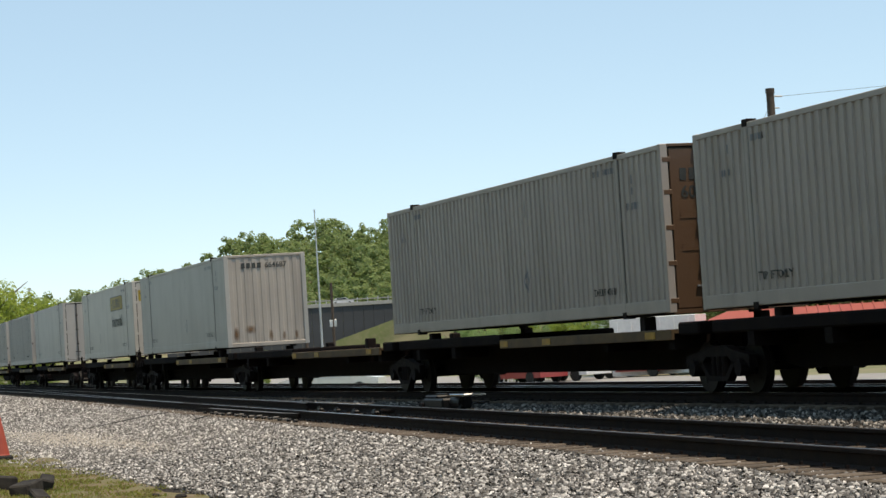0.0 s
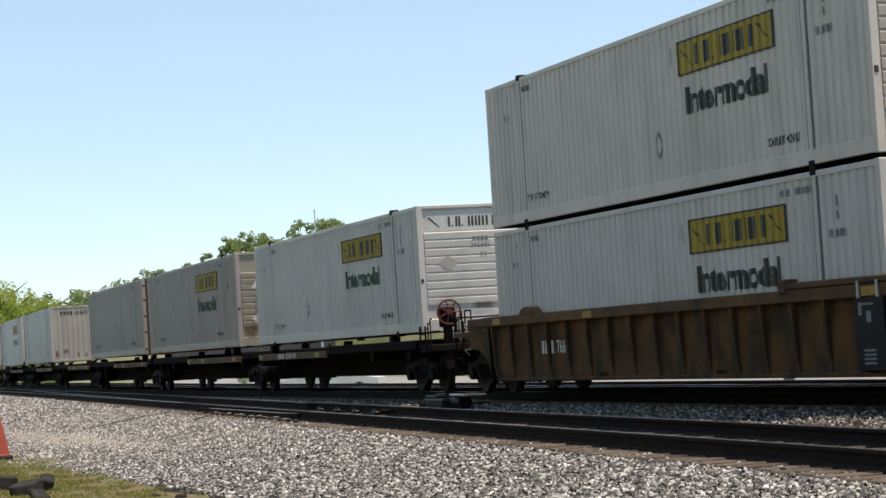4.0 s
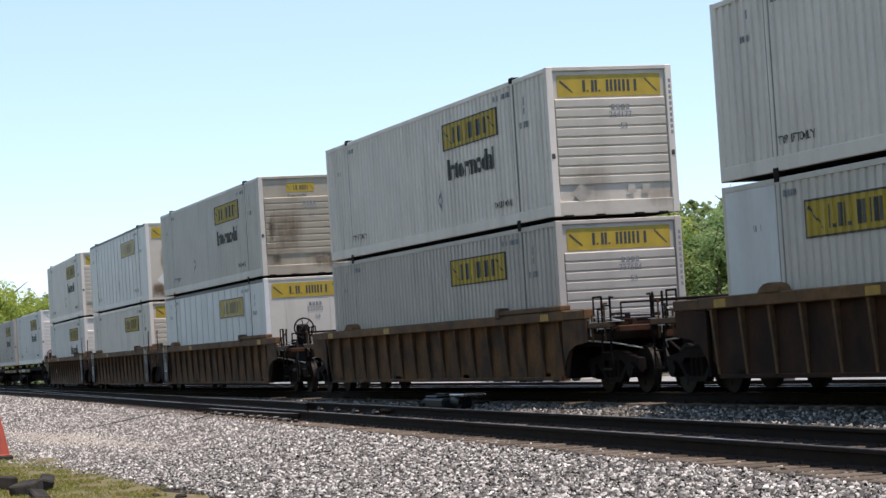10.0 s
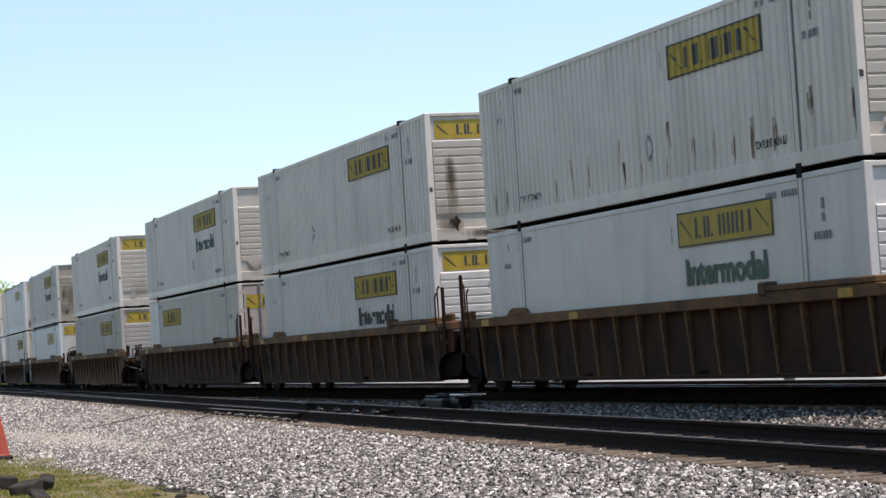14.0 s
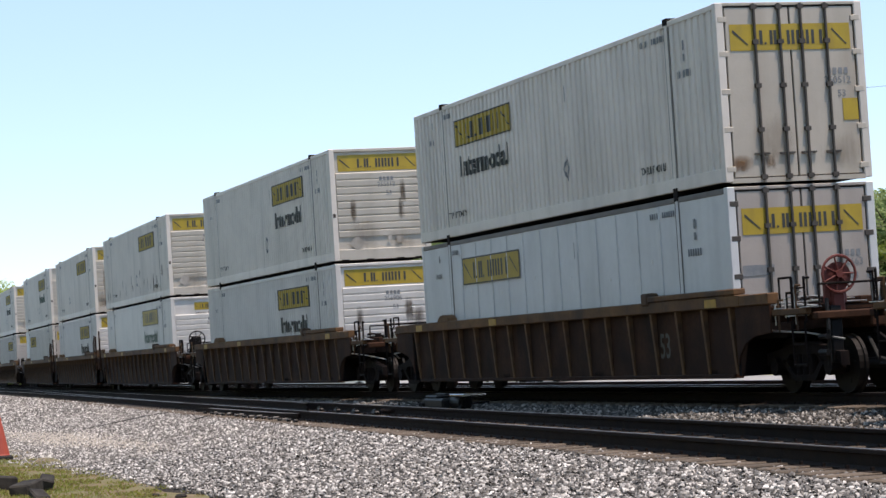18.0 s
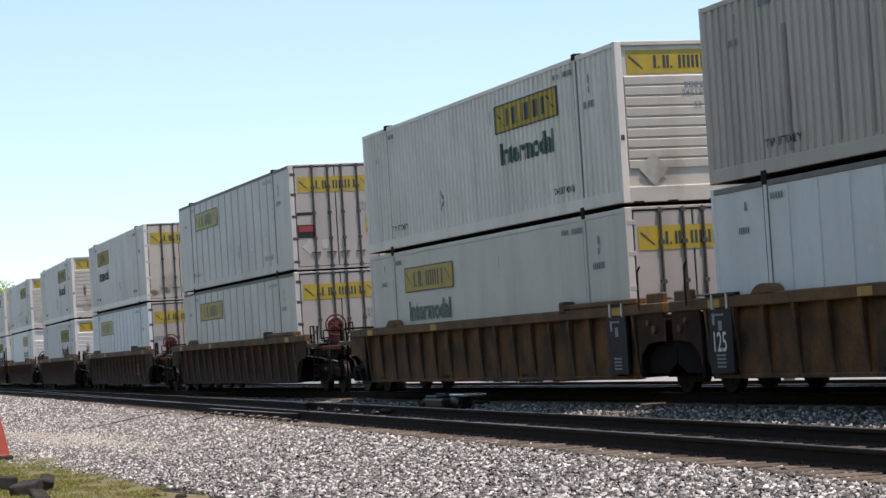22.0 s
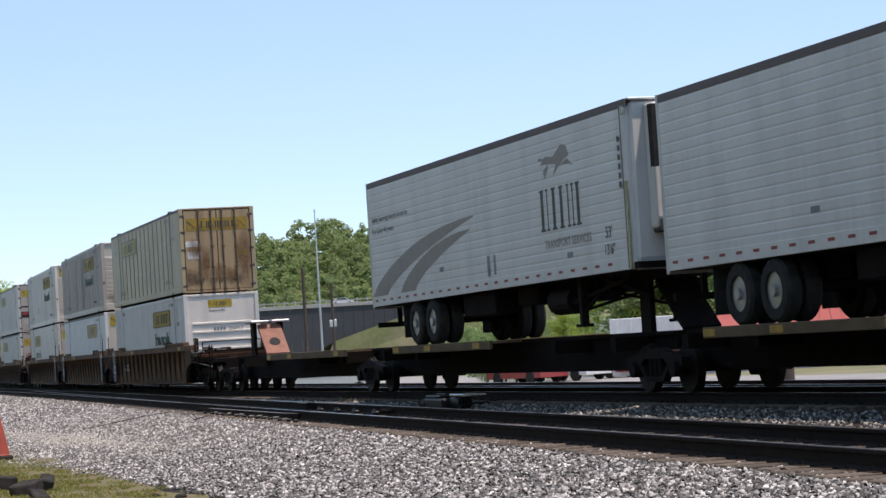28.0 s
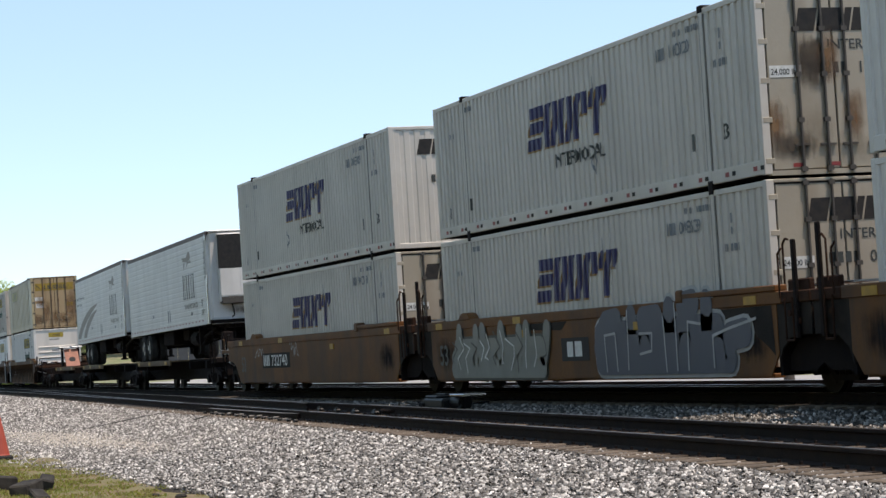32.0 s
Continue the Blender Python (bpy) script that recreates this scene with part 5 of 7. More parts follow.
    beast = joined(poly((12.05, 3.22), (12.35, 3.42), (12.75, 3.36), (13.2, 3.62), (13.45, 3.58), (13.6, 3.3), (13.3, 3.2), (13.0, 3.05), (12.7, 2.85), (12.9, 3.15), (12.5, 3.2)), poly((12.0, 3.42), (12.35, 3.36), (12.3, 3.3), (11.95, 3.34)), poly((12.2, 3.05), (12.5, 3.22), (12.45, 3.05), (12.25, 2.82)), poly((13.1, 3.1), (13.5, 3.22), (13.8, 3.0), (13.55, 3.08)))
    drawn("emblem", "print_stone", tr, on_side(([(x, 3.28 + (z - 3.3) * 0.72) for x, z in beast[0]], beast[1]), y, False, 0.005), "trailer_emblem")
    drawn("firm_text", "print_stone", tr, on_side(moved(letters("TRANSPORT SERVICES", 0.155), 12.05, 1.62, 1.08), y, False, 0.005), "trailer_words")
    drawn("dimension", "print_dark", tr, on_side(joined(moved(letters("53'", 0.2), 15.15, 1.62), moved(letters("13'6\"", 0.18), 15.05, 1.32)), y, False, 0.005), "trailer_dims")
    drawn("warning_plate", "print_grey", tr, on_side(rects((13.2, 13.5, 1.38, 1.48), (8.6, 8.78, 1.28, 1.7), (9.0, 9.14, 1.3, 1.7), (5.4, 5.7, 1.55, 1.65)), y, False, 0.005), "warning_plate")
    strip = joined(*[rects((L - 0.52, L - 0.42, 2.45 + k * 0.16, 2.55 + k * 0.16)) for k in range(6)])
    drawn("fleet_mark", "print_dark", tr, on_side(strip, y - 0.01, False, 0.006), "fleet_mark")
    if rear_swoosh:
        def arc(x0, z0, x1, z1, w0, w1, n=10):
            up, lo = [], []
            for i in range(n + 1):
                f = i / n
                a = f * math.pi / 2
                x, z = x0 + (x1 - x0) * math.sin(a) ** 1.1, z0 + (z1 - z0) * math.sin(a) ** 0.9
                x = x0 + (x1 - x0) * f ** 1.25
                up.append((x, z)), lo.append((x + (w0 + (w1 - w0) * f) * (1 - f * 0.6), z - (w0 + (w1 - w0) * f) * 0.9 * f))
            vs = up + lo[::-1]
            fs = [(i, i + 1, 2 * n + 1 - i - 1, 2 * n + 1 - i) for i in range(n)]
            return vs, fs
        drawn("swoosh", "print_stone", tr, on_side(joined(arc(0.1, 1.24, 7.9, 2.60, 1.25, 0.03), arc(2.4, 1.24, 7.6, 2.34, 1.15, 0.03)), y, False, 0.005), "trailer_swoosh")
        drawn("motto", "print_dark", tr, on_side(joined(moved(letters("Safely Serving North America", 0.125), 0.35, 3.0, 1.35), moved(letters("For Over 40 years", 0.125), 0.35, 2.72, 1.3)), y, False, 0.005), "trailer_motto")
    MOVERS.append((tr, (u, L), 1.06))
    return tr


def tyre_mesh(bm, r, w):
    prof = [(r * 0.58, -w / 2), (r * 0.9, -w / 2), (r, -w / 2 + 0.05), (r, w / 2 - 0.05), (r * 0.9, w / 2), (r * 0.58, w / 2)]
    n = 24
    rings = [[bm.verts.new((p * math.cos(k * math.tau / n), q, p * math.sin(k * math.tau / n))) for p, q in prof] for k in range(n)]
    for k in range(n):
        a, b = rings[k], rings[(k + 1) % n]
        for i in range(len(prof)):
            j = (i + 1) % len(prof)
            bm.faces.new((a[i], b[i], b[j], a[j]))


# ---- the tracks ----
def line_b(x):
    """Near rail of the train's track."""
    return 16.13 + bend(x)


def line_a(x):
    """Near rail of the near track, which closes in on the other one."""
    return min(8.185 - 0.0603 * x, line_b(x) - 2.95)


def bed(x, y):
    """Height of the ballast."""
    b = line_b(x)
    z = -0.47
    for c, w, top, fall in ((line_a(x) + 0.75, 1.30, -0.212, 0.06), (b + 0.75, 0.95, -0.21, 0.06)):
        z = max(z, top - fall * max(0.0, abs(y - c) - w))
    z = max(z, -0.342 - 0.07 * max(0.0, abs(y - b - 5.35) - 1.3))
    return z


RAIL = ((-0.07, -0.18), (0.07, -0.18), (0.07, -0.165), (0.012, -0.14), (0.012, -0.045), (0.036, -0.035), (0.036, -0.004), (0.028, 0.0), (-0.028, 0.0), (-0.036, -0.004), (-0.036, -0.035), (-0.012, -0.045), (-0.012, -0.14), (-0.07, -0.165))


def rail_along(name, parent, pts, label=""):
    """A rail swept along points (x, y): rusty web and foot, bright head."""
    n = len(RAIL)
    vs, fs, head = [], [], []
    for x, y in pts:
        vs += [(x, y + a, b) for a, b in RAIL]
    for i in range(len(pts) - 1):
        for k in range(n):
            j = (k + 1) % n
            fs.append((i * n + k, i * n + j, (i + 1) * n + j, (i + 1) * n + k))
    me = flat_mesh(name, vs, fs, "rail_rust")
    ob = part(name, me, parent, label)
    hv, hf = [], []
    for x, y in pts:
        hv += [(x, y - 0.027, 0.003), (x, y + 0.027, 0.003)]
    for i in range(len(pts) - 1):
        hf.append((2 * i, 2 * i + 1, 2 * i + 3, 2 * i + 2))
    part("running_surface", flat_mesh("running_surface", hv, hf, "rail_head"), ob, "polished rail head")
    return ob


STATIONS = [12, 0, -12, -24, -36, -48, -54, -60, -66, -72, -78, -84, -90, -96, -102, -108, -114, -125, -140, -160, -190, -230]


def tie_mesh(bm):
    bx(bm, -0.11, 0.11, -0.54, 2.05, -0.36, -0.168, 0.012)


def lay_track(label, first, last, y_of, step=0.51, seed=1, near=None):
    track = thing("track", label, "railway track", "", "structure")
    for off in (0.0, 1.505):
        rail_along("rail", track, [(x, y_of(x) + off) for x in STATIONS])
    r = random.Random(seed)
    me = shared("tie", tie_mesh, "tie_wood")
    x = first
    hardware = []
    k = 0
    far = bmesh.new()
    while x > last:
        dy, dz, rz = r.uniform(-0.06, 0.06), r.uniform(-0.006, 0.004), r.uniform(-1.2, 1.2)
        y = y_of(x)
        if near is None or near[0] > x > near[1]:
            part("tie", me, track, "", pose(x, y + dy, dz, 0, 0, rz))
        else:
            bx(far, x - 0.11, x + 0.11, y - 0.54, y + 2.05, -0.36, -0.178)
        for off in (0.0, 1.505):
            hardware.append((x, y + off))
        x -= step * r.uniform(0.94, 1.06)
    if len(far.verts):
        ob = part("far_tie", finish(far, "far_tie", "tie_wood"), track)
        ob["kind"] = "stuff"
    vs, fs = [], []
    for x, y in hardware:
        for a0, a1, b0, b1, z0, z1 in ((-0.1, 0.1, -0.17, 0.17, -0.178, -0.166), (-0.06, -0.03, -0.10, -0.075, -0.17, -0.135), (0.03, 0.06, 0.075, 0.10, -0.17, -0.135)):
            i = len(vs)
            vs += [(x + a, y + b, z) for z in (z0, z1) for a, b in ((a0, b0), (a1, b0), (a1, b1), (a0, b1))]
            fs += [tuple(i + q for q in f) for f in ((4, 5, 6, 7), (0, 1, 5, 4), (1, 2, 6, 5), (2, 3, 7, 6), (3, 0, 4, 7))]
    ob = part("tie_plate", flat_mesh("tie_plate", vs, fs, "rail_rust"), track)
    ob["kind"] = "stuff"
    return track


# the ground: one sheet to the horizon, and the ballast bed on it
def ground_height(x, y):
    near = -0.50 if y < 5.2 else -0.66
    f = min(max((y - 25.5) / 8.0, 0.0), 1.0)
    return near * (1 - f) - 1.3 * f


def build_ground():
    xs = [-3000, -2000, -1200, -800, -600, -450, -350, -280, -220, -180, -150, -120, -100, -80, -60, -45, -30, -15, 0, 20, 60, 150, 400, 1200, 3000]
    ys = [-3000, -1000, -300, -80, -20, 0, 3, 5.1, 5.3, 10, 18, 25, 27, 29, 31, 33.5, 40, 60, 90, 140, 220, 400, 800, 1600, 3000]
    vs = [(x, y, ground_height(x, y)) for x in xs for y in ys]
    m = len(ys)
    fs = [(i * m + j, (i + 1) * m + j, (i + 1) * m + j + 1, i * m + j + 1) for i in range(len(xs) - 1) for j in range(m - 1)]
    solid("ground", flat_mesh("ground", vs, fs, "ground_soil"), "grassy ground with bare earth patches", "ground", "", "structure")


def build_bed():
    xs = [14 - 1.5 * i for i in range(110)] + [-155 - 12 * i for i in range(9)]
    m = 70
    vs = []
    for x in xs:
        y0, y1 = 4.7, line_b(x) + 9.5
        for j in range(m):
            y = y0 + (y1 - y0) * j / (m - 1)
            z = bed(x, y) if 0 < j < m - 1 else -0.8
            vs.append((x, y, z + 0.012 * noise.noise(Vector((x * 2.1, y * 2.1, 0)))))
    fs = [(i * m + j, (i + 1) * m + j, (i + 1) * m + j + 1, i * m + j + 1) for i in range(len(xs) - 1) for j in range(m - 1)]
    solid("ballast_bed", flat_mesh("ballast_bed", vs, fs, "ballast_base"), "grey crushed-stone ballast under the tracks", "ballast", "", "structure")


def build_stones():
    """Loose stones over the bed, finer where it lies far off."""
    rng = np.random.default_rng(4)
    ico = np.array([(0, 0, 1), (0.89, 0, 0.45), (0.28, 0.85, 0.45), (-0.72, 0.53, 0.45), (-0.72, -0.53, 0.45), (0.28, -0.85, 0.45), (0.72, 0.53, -0.45), (-0.28, 0.85, -0.45), (-0.89, 0, -0.45), (-0.28, -0.85, -0.45), (0.72, -0.53, -0.45), (0, 0, -1)])
    ico_f = np.array([(0, 1, 2), (0, 2, 3), (0, 3, 4), (0, 4, 5), (0, 5, 1), (1, 6, 2), (2, 7, 3), (3, 8, 4), (4, 9, 5), (5, 10, 1), (6, 7, 2), (7, 8, 3), (8, 9, 4), (9, 10, 5), (10, 6, 1)])
    oct_ = np.array([(1, 0, 0), (0, 1, 0), (-1, 0, 0), (0, -1, 0), (0, 0, 1.0), (0, 0, -1)], float)
    oct_f = np.array([(0, 1, 4), (1, 2, 4), (2, 3, 4), (3, 0, 4), (1, 0, 5), (2, 1, 5), (3, 2, 5), (0, 3, 5)])

    def heap(name, pts, sizes, base, faces, label, material="ballast_stone"):
        n = len(pts)
        ang = rng.uniform(0, math.tau, (n, 3))
        ca, sa = np.cos(ang), np.sin(ang)
        v = base[None] * (1 + rng.uniform(-0.32, 0.32, (n, len(base), 3))) * (sizes[:, None, None] * np.stack([rng.uniform(0.75, 1.35, n), rng.uniform(0.75, 1.25, n), rng.uniform(0.55, 0.95, n)], -1)[:, None])
        for ax, (p, q) in enumerate(((0, 1), (1, 2), (0, 2))):
            a, b = v[..., p].copy(), v[..., q].copy()
            v[..., p], v[..., q] = a * ca[:, ax, None] - b * sa[:, ax, None], a * sa[:, ax, None] + b * ca[:, ax, None]
        v += pts[:, None]
        idx = (faces[None] + (np.arange(n) * len(base))[:, None, None]).ravel()
        solid(name, raw_mesh(name, v.reshape(-1, 3), idx, 3, material), label, "ballast", "", "stuff")

    def strip(n, x_far, x_near, y_lo, y_hi):
        x = rng.uniform(x_far, x_near, n)
        u = rng.uniform(0, 1, n)
        lo = np.array([y_lo(a) for a in x])
        hi = np.array([y_hi(a) for a in x])
        keep = hi > lo
        x, y = x[keep], (lo + (hi - lo) * u)[keep]
        return np.stack([x, y, [bed(a, b) + 0.004 for a, b in zip(x, y)]], -1)

    edge = lambda x: float(np.interp(x, [-66, -41.6, -38.9, -35.4, -32.3, -27, -13], [6.93, 4.8, 4.92, 5.14, 5.32, 5.42, 5.5]))
    shoulder = lambda x: line_a(x) - 0.15
    a = strip(72000, -36, -13, lambda x: edge(x) + rng.normal(0, 0.06), lambda x: min(shoulder(x), -0.60 * x))
    heap("ballast_stones", a, rng.uniform(0.5, 1.0, len(a)) ** 2 * 0.037, ico, ico_f, "pale grey crushed stones on the near shoulder")
    b = strip(60000, -66, -36, lambda x: edge(x) + rng.normal(0, 0.06), shoulder)
    heap("ballast_stones", b, rng.uniform(0.6, 1.0, len(b)) ** 2 * 0.043, oct_, oct_f, "pale grey crushed stones along the near track")
    c = strip(26000, -130, -66, lambda x: max(5.0, -0.105 * x), shoulder)
    heap("ballast_stones", c, rng.uniform(0.6, 1.0, len(c)) ** 2 * 0.065, oct_, oct_f, "far crushed stones along the near track")
    e = strip(15000, -58, -37, lambda x: 6.3, lambda x: 8.1)
    away = np.abs(e[:, 1] - 7.2) / 0.75 + np.abs(e[:, 0] + 48) / 12
    e = e[rng.uniform(0, 1.3, len(e)) > away]
    heap("dusty_stones", e + np.array([0, 0, 0.006]), rng.uniform(0.02, 0.036, len(e)), oct_, oct_f, "pale dusty fines strewn over the shoulder", "dust_stone")
    # stones between the tracks: the train's shade is deepened in their colour
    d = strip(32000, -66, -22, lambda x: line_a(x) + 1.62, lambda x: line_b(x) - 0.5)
    heap("ballast_stones", d, rng.uniform(0.6, 1.0, len(d)) ** 2 * 0.05, oct_, oct_f, "crushed stones between the two tracks, toned down for the train's shade", "shaded_stone")


def build_verge():
    """The strip of earth and grass at the foot of the ballast."""
    xs = [-60 + i * 0.8 for i in range(54)]
    ys = [2.6, 3.2, 3.8, 4.4, 4.9, 5.4, 5.9]
    vs = [(x, y - 0.03 * (x + 30) * (x < -30) + 0.10 * noise.noise(Vector((x * 0.7, y, 2))) + (0.0 if x < -26 else -0.11 * (x + 26)), -0.452 + 0.03 * noise.noise(Vector((x, y, 5))) - 0.08 * (y > 5.6)) for x in xs for y in ys]
    m = len(ys)
    fs = [(i * m + j, (i + 1) * m + j, (i + 1) * m + j + 1, i * m + j + 1) for i in range(len(xs) - 1) for j in range(m - 1)]
    solid("verge", flat_mesh("verge", vs, fs, "verge_soil"), "brown earth strip with thin grass", "ground", "", "structure")
    rng = np.random.default_rng(9)
    n = 24000
    x = rng.uniform(-45, -22, n)
    y = rng.uniform(3.3, 5.45, n)
    keep = np.array([noise.noise(Vector((a * 1.3, b * 2.2, 7))) + 0.35 * (5.0 - b) > -0.02 for a, b in zip(x, y)])
    x, y = x[keep], y[keep]
    n = len(x)
    h, t, w = rng.uniform(0.012, 0.05, n), rng.uniform(0, math.tau, n), rng.uniform(0.006, 0.014, n)
    base = np.stack([x, y, np.full(n, -0.45)], -1)
    side = np.stack([np.cos(t) * w, np.sin(t) * w, np.zeros(n)], -1)
    tip = base + np.stack([rng.normal(0, 0.03, n), rng.normal(0, 0.03, n), h], -1)
    v = np.stack([base - side, base + side, tip], 1).reshape(-1, 3)
    solid("grass", raw_mesh("grass", v, np.arange(3 * n), 3, "grass_blades"), "sparse green and dry grass blades", "grass", "", "stuff")


build_ground()
build_bed()
build_verge()

# ---- what stands by the tracks ----
def switch_machine():
    t = thing("switch_machine", "black switch motor with a bright cover beside the rail", "switch motor", m=pose(-45.4, 14.75, -0.33))
    drawn("base_plate", "machine_black", t, lambda bm: (bx(bm, -1.3, 1.3, -0.4, 0.5, 0.0, 0.06, 0.01), bx(bm, -0.9, -0.7, -0.5, 1.9, -0.02, 0.05), bx(bm, 0.7, 0.9, -0.5, 1.9, -0.02, 0.05)))
    case = drawn("gear_case", "machine_black", t, lambda bm: bx(bm, -1.05, 0.25, -0.3, 0.3, 0.06, 0.30, 0.04))
    drawn("cover", "machine_black", case, lambda bm: (bx(bm, -1.0, -0.2, -0.27, 0.27, 0.30, 0.36, 0.03), bx(bm, -0.9, -0.3, -0.05, 0.05, 0.36, 0.39, 0.01)))
    drawn("motor", "machine_black", t, lambda bm: (rod(bm, (0.25, 0, 0.2), (0.85, 0, 0.2), 0.15, 16), rod(bm, (0.85, 0, 0.2), (0.93, 0, 0.2), 0.09, 12)))
    drawn("junction_box", "bright_steel", t, lambda bm: bx(bm, 0.45, 1.35, -0.2, 0.28, 0.33, 0.39, 0.015), label="bright metal cover plate")
    drawn("throw_rod", "bright_steel", t, lambda bm: (rod(bm, (-0.5, 0.2, 0.14), (-0.5, 2.3, 0.16), 0.025, 8), rod(bm, (-0.2, 0.2, 0.14), (-0.2, 2.3, 0.16), 0.02, 8)))
    drawn("crank_arm", "truck_iron", t, lambda bm: (bx(bm, -1.2, -0.95, -0.36, -0.2, 0.08, 0.2, 0.02), rod(bm, (-1.1, -0.34, 0.12), (-0.2, -0.4, 0.1), 0.025, 6)))
    drawn("conduit", "rubber", t, lambda bm: bent(bm, [(0.9, -0.1, 0.15), (1.2, -0.3, 0.05), (1.6, -0.5, 0.02)], 0.03, 6))


def frog():
    t = thing("rail_frog", "rusty cast crossing frog beside the near rail", "rail crossing")
    y = lambda x: line_a(x)
    drawn("wing_rail", "rail_rust", t, lambda bm: prism_top(bm, [(-53.0, y(-53) - 0.34), (-51.8, y(-51.8) - 0.24), (-43.4, y(-43.4) - 0.14), (-42.2, y(-42.2) - 0.04)], 0.035, -0.12, -0.05))
    drawn("worn_top", "worn_iron", t, lambda bm: prism_top(bm, [(-51.8, y(-51.8) - 0.24), (-43.4, y(-43.4) - 0.14), (-42.3, y(-42.3) - 0.05)], 0.055, -0.05, -0.044))
    for i in range(34):
        x = -70.5 + i * 0.49
        drawn("spike", "bolt_grey", t, lambda bm: rod(bm, (0, 0, -0.17), (0, 0, -0.125), 0.022, 6), "frog_spike", m=pose(x, y(x) - 0.3, 0))
        drawn("spike", "bolt_grey", t, lambda bm: rod(bm, (0, 0, -0.17), (0, 0, -0.125), 0.022, 6), "frog_spike", m=pose(x + 1.2, y(x + 1.2) + 1.16, 0))
    for i in range(10):
        x = -50.6 + i * 0.92 - 0.3 * (i % 3 == 1)
        drawn("bolt", "bolt_grey", t, lambda bm: rod(bm, (0, -0.04, -0.12), (0, 0.06, -0.12), 0.024, 8), "frog_bolt", m=pose(x, y(x) - 0.3, -0.02 * (i % 2)))
    r = random.Random(21)
    for i in range(14):
        x = -52.0 + i * 0.85 + r.uniform(-0.2, 0.2)
        drawn("rail_chair", "machine_black", t, lambda bm: bx(bm, -0.05, 0.05, -0.12, -0.04, -0.18, -0.12, 0.015), "rail_chair", m=pose(x, y(x) - 0.24, 0))
    c = thing("closure_rail", "rusty curved closure rail of the turnout", "rail")
    rail_along("rail", c, [(-118, line_a(-118) + 1.0), (-90, line_a(-90) + 0.42), (-70, line_a(-70) + 0.16), (-54, line_a(-54) - 0.02)])
    g = thing("guard_rail", "rusty guard rail inside the near track", "rail")
    rail_along("rail", g, [(-66, line_a(-66) + 1.28), (-64, line_a(-64) + 1.38), (-50, line_a(-50) + 1.39), (-48, line_a(-48) + 1.28)])
    j = thing("joint_bar", "bolted joint bars on the far rail of the near track", "rail joint")
    drawn("bar", "rail_rust", j, lambda bm: bx(bm, -0.46, 0.46, -0.035, -0.012, -0.12, -0.045, 0.008), m=pose(-41.2, line_a(-41.2) + 1.505, 0))
    for i in range(6):
        drawn("bolt", "rail_rust", j, lambda bm: rod(bm, (0, -0.075, -0.085), (0, -0.03, -0.085), 0.022, 6), "joint_bolt", m=pose(-41.58 + i * 0.15, line_a(-41.2) + 1.505, 0))
    for i in range(5):
        x = -49.0 + i * 1.75
        drawn("brace", "machine_black", j, lambda bm: (bx(bm, -0.12, 0.12, -0.16, -0.05, -0.17, -0.10, 0.02), rod(bm, (-0.1, -0.12, -0.10), (0.1, -0.12, -0.08), 0.025, 8)), "rail_brace", m=pose(x, line_a(x) + 1.505, 0))


def prism_top(bm, pts, half, z0, z1):
    lo = [[bm.verts.new((x, y + s * half, z)) for s, z in ((-1, z0), (1, z0), (1, z1), (-1, z1))] for x, y in pts]
    for a, b in zip(lo, lo[1:]):
        for k in range(4):
            bm.faces.new((a[k], a[(k + 1) % 4], b[(k + 1) % 4], b[k]))
    bm.faces.new(lo[0]), bm.faces.new(lo[-1][::-1])


def cable():
    c = thing("cable", "black cable lying across the ballast", "cable")
    for pts in (((-52.25, 8.23), (-53.0, 8.7), (-53.81, 9.18), (-54.8, 9.75), (-55.59, 10.17), (-56.2, 10.6), (-56.39, 11.0)), ((-49.2, 10.15), (-49.9, 10.45), (-50.3, 10.75))):
        drawn("strand", "rubber", c, lambda bm: bent(bm, [(x, y, bed(x, y) + 0.028) for x, y in pts], 0.022, 6))


def traffic_cone():
    t = thing("traffic_cone", "faded orange traffic cone with a black base", "traffic cone", m=pose(-40.8, 4.97, -0.47))
    drawn("base", "rubber", t, lambda bm: bx(bm, -0.2, 0.2, -0.2, 0.2, 0.0, 0.10, 0.03))
    drawn("body", "cone_orange", t, lambda bm: (rod(bm, (0, 0, 0.09), (0, 0, 0.80), 0.165, 20, 0.03), rod(bm, (0, 0, 0.09), (0, 0, 0.12), 0.175, 20, 0.16)))
    drawn("collar", "cone_orange", t, lambda bm: rod(bm, (0, 0, 0.38), (0, 0, 0.40), 0.112, 20, 0.108))


def rubble():
    r = random.Random(3)
    for x, y, a, b, c in ((-30.6, 3.74, 0.26, 0.15, 0.16), (-29.0, 3.82, 0.3, 0.13, 0.13), (-29.6, 4.16, 0.2, 0.09, 0.15), (-27.8, 3.82, 0.18, 0.1, 0.07), (-25.7, 5.1, 0.08, 0.04, 0.04), (-26.4, 4.95, 0.06, 0.04, 0.03), (-24.8, 5.0, 0.09, 0.04, 0.03)):
        bm = bmesh.new()
        bx(bm, -a, a, -b, b, -c * 0.65, c * 0.65, 0.02)
        for v in bm.verts:
            v.co *= 1 + 0.22 * noise.noise(v.co * 3.0 + Vector((x, y, 0)))
        solid("rock", finish(bm, "rock", "creek_stone"), "dark angular rock lying on the verge", "rock", "rocks on the verge", m=pose(x, y, -0.45 + c * 0.5, r.uniform(-14, 14), r.uniform(-14, 14), r.uniform(-30, 50)))


switch_machine()
frog()
cable()
traffic_cone()
rubble()

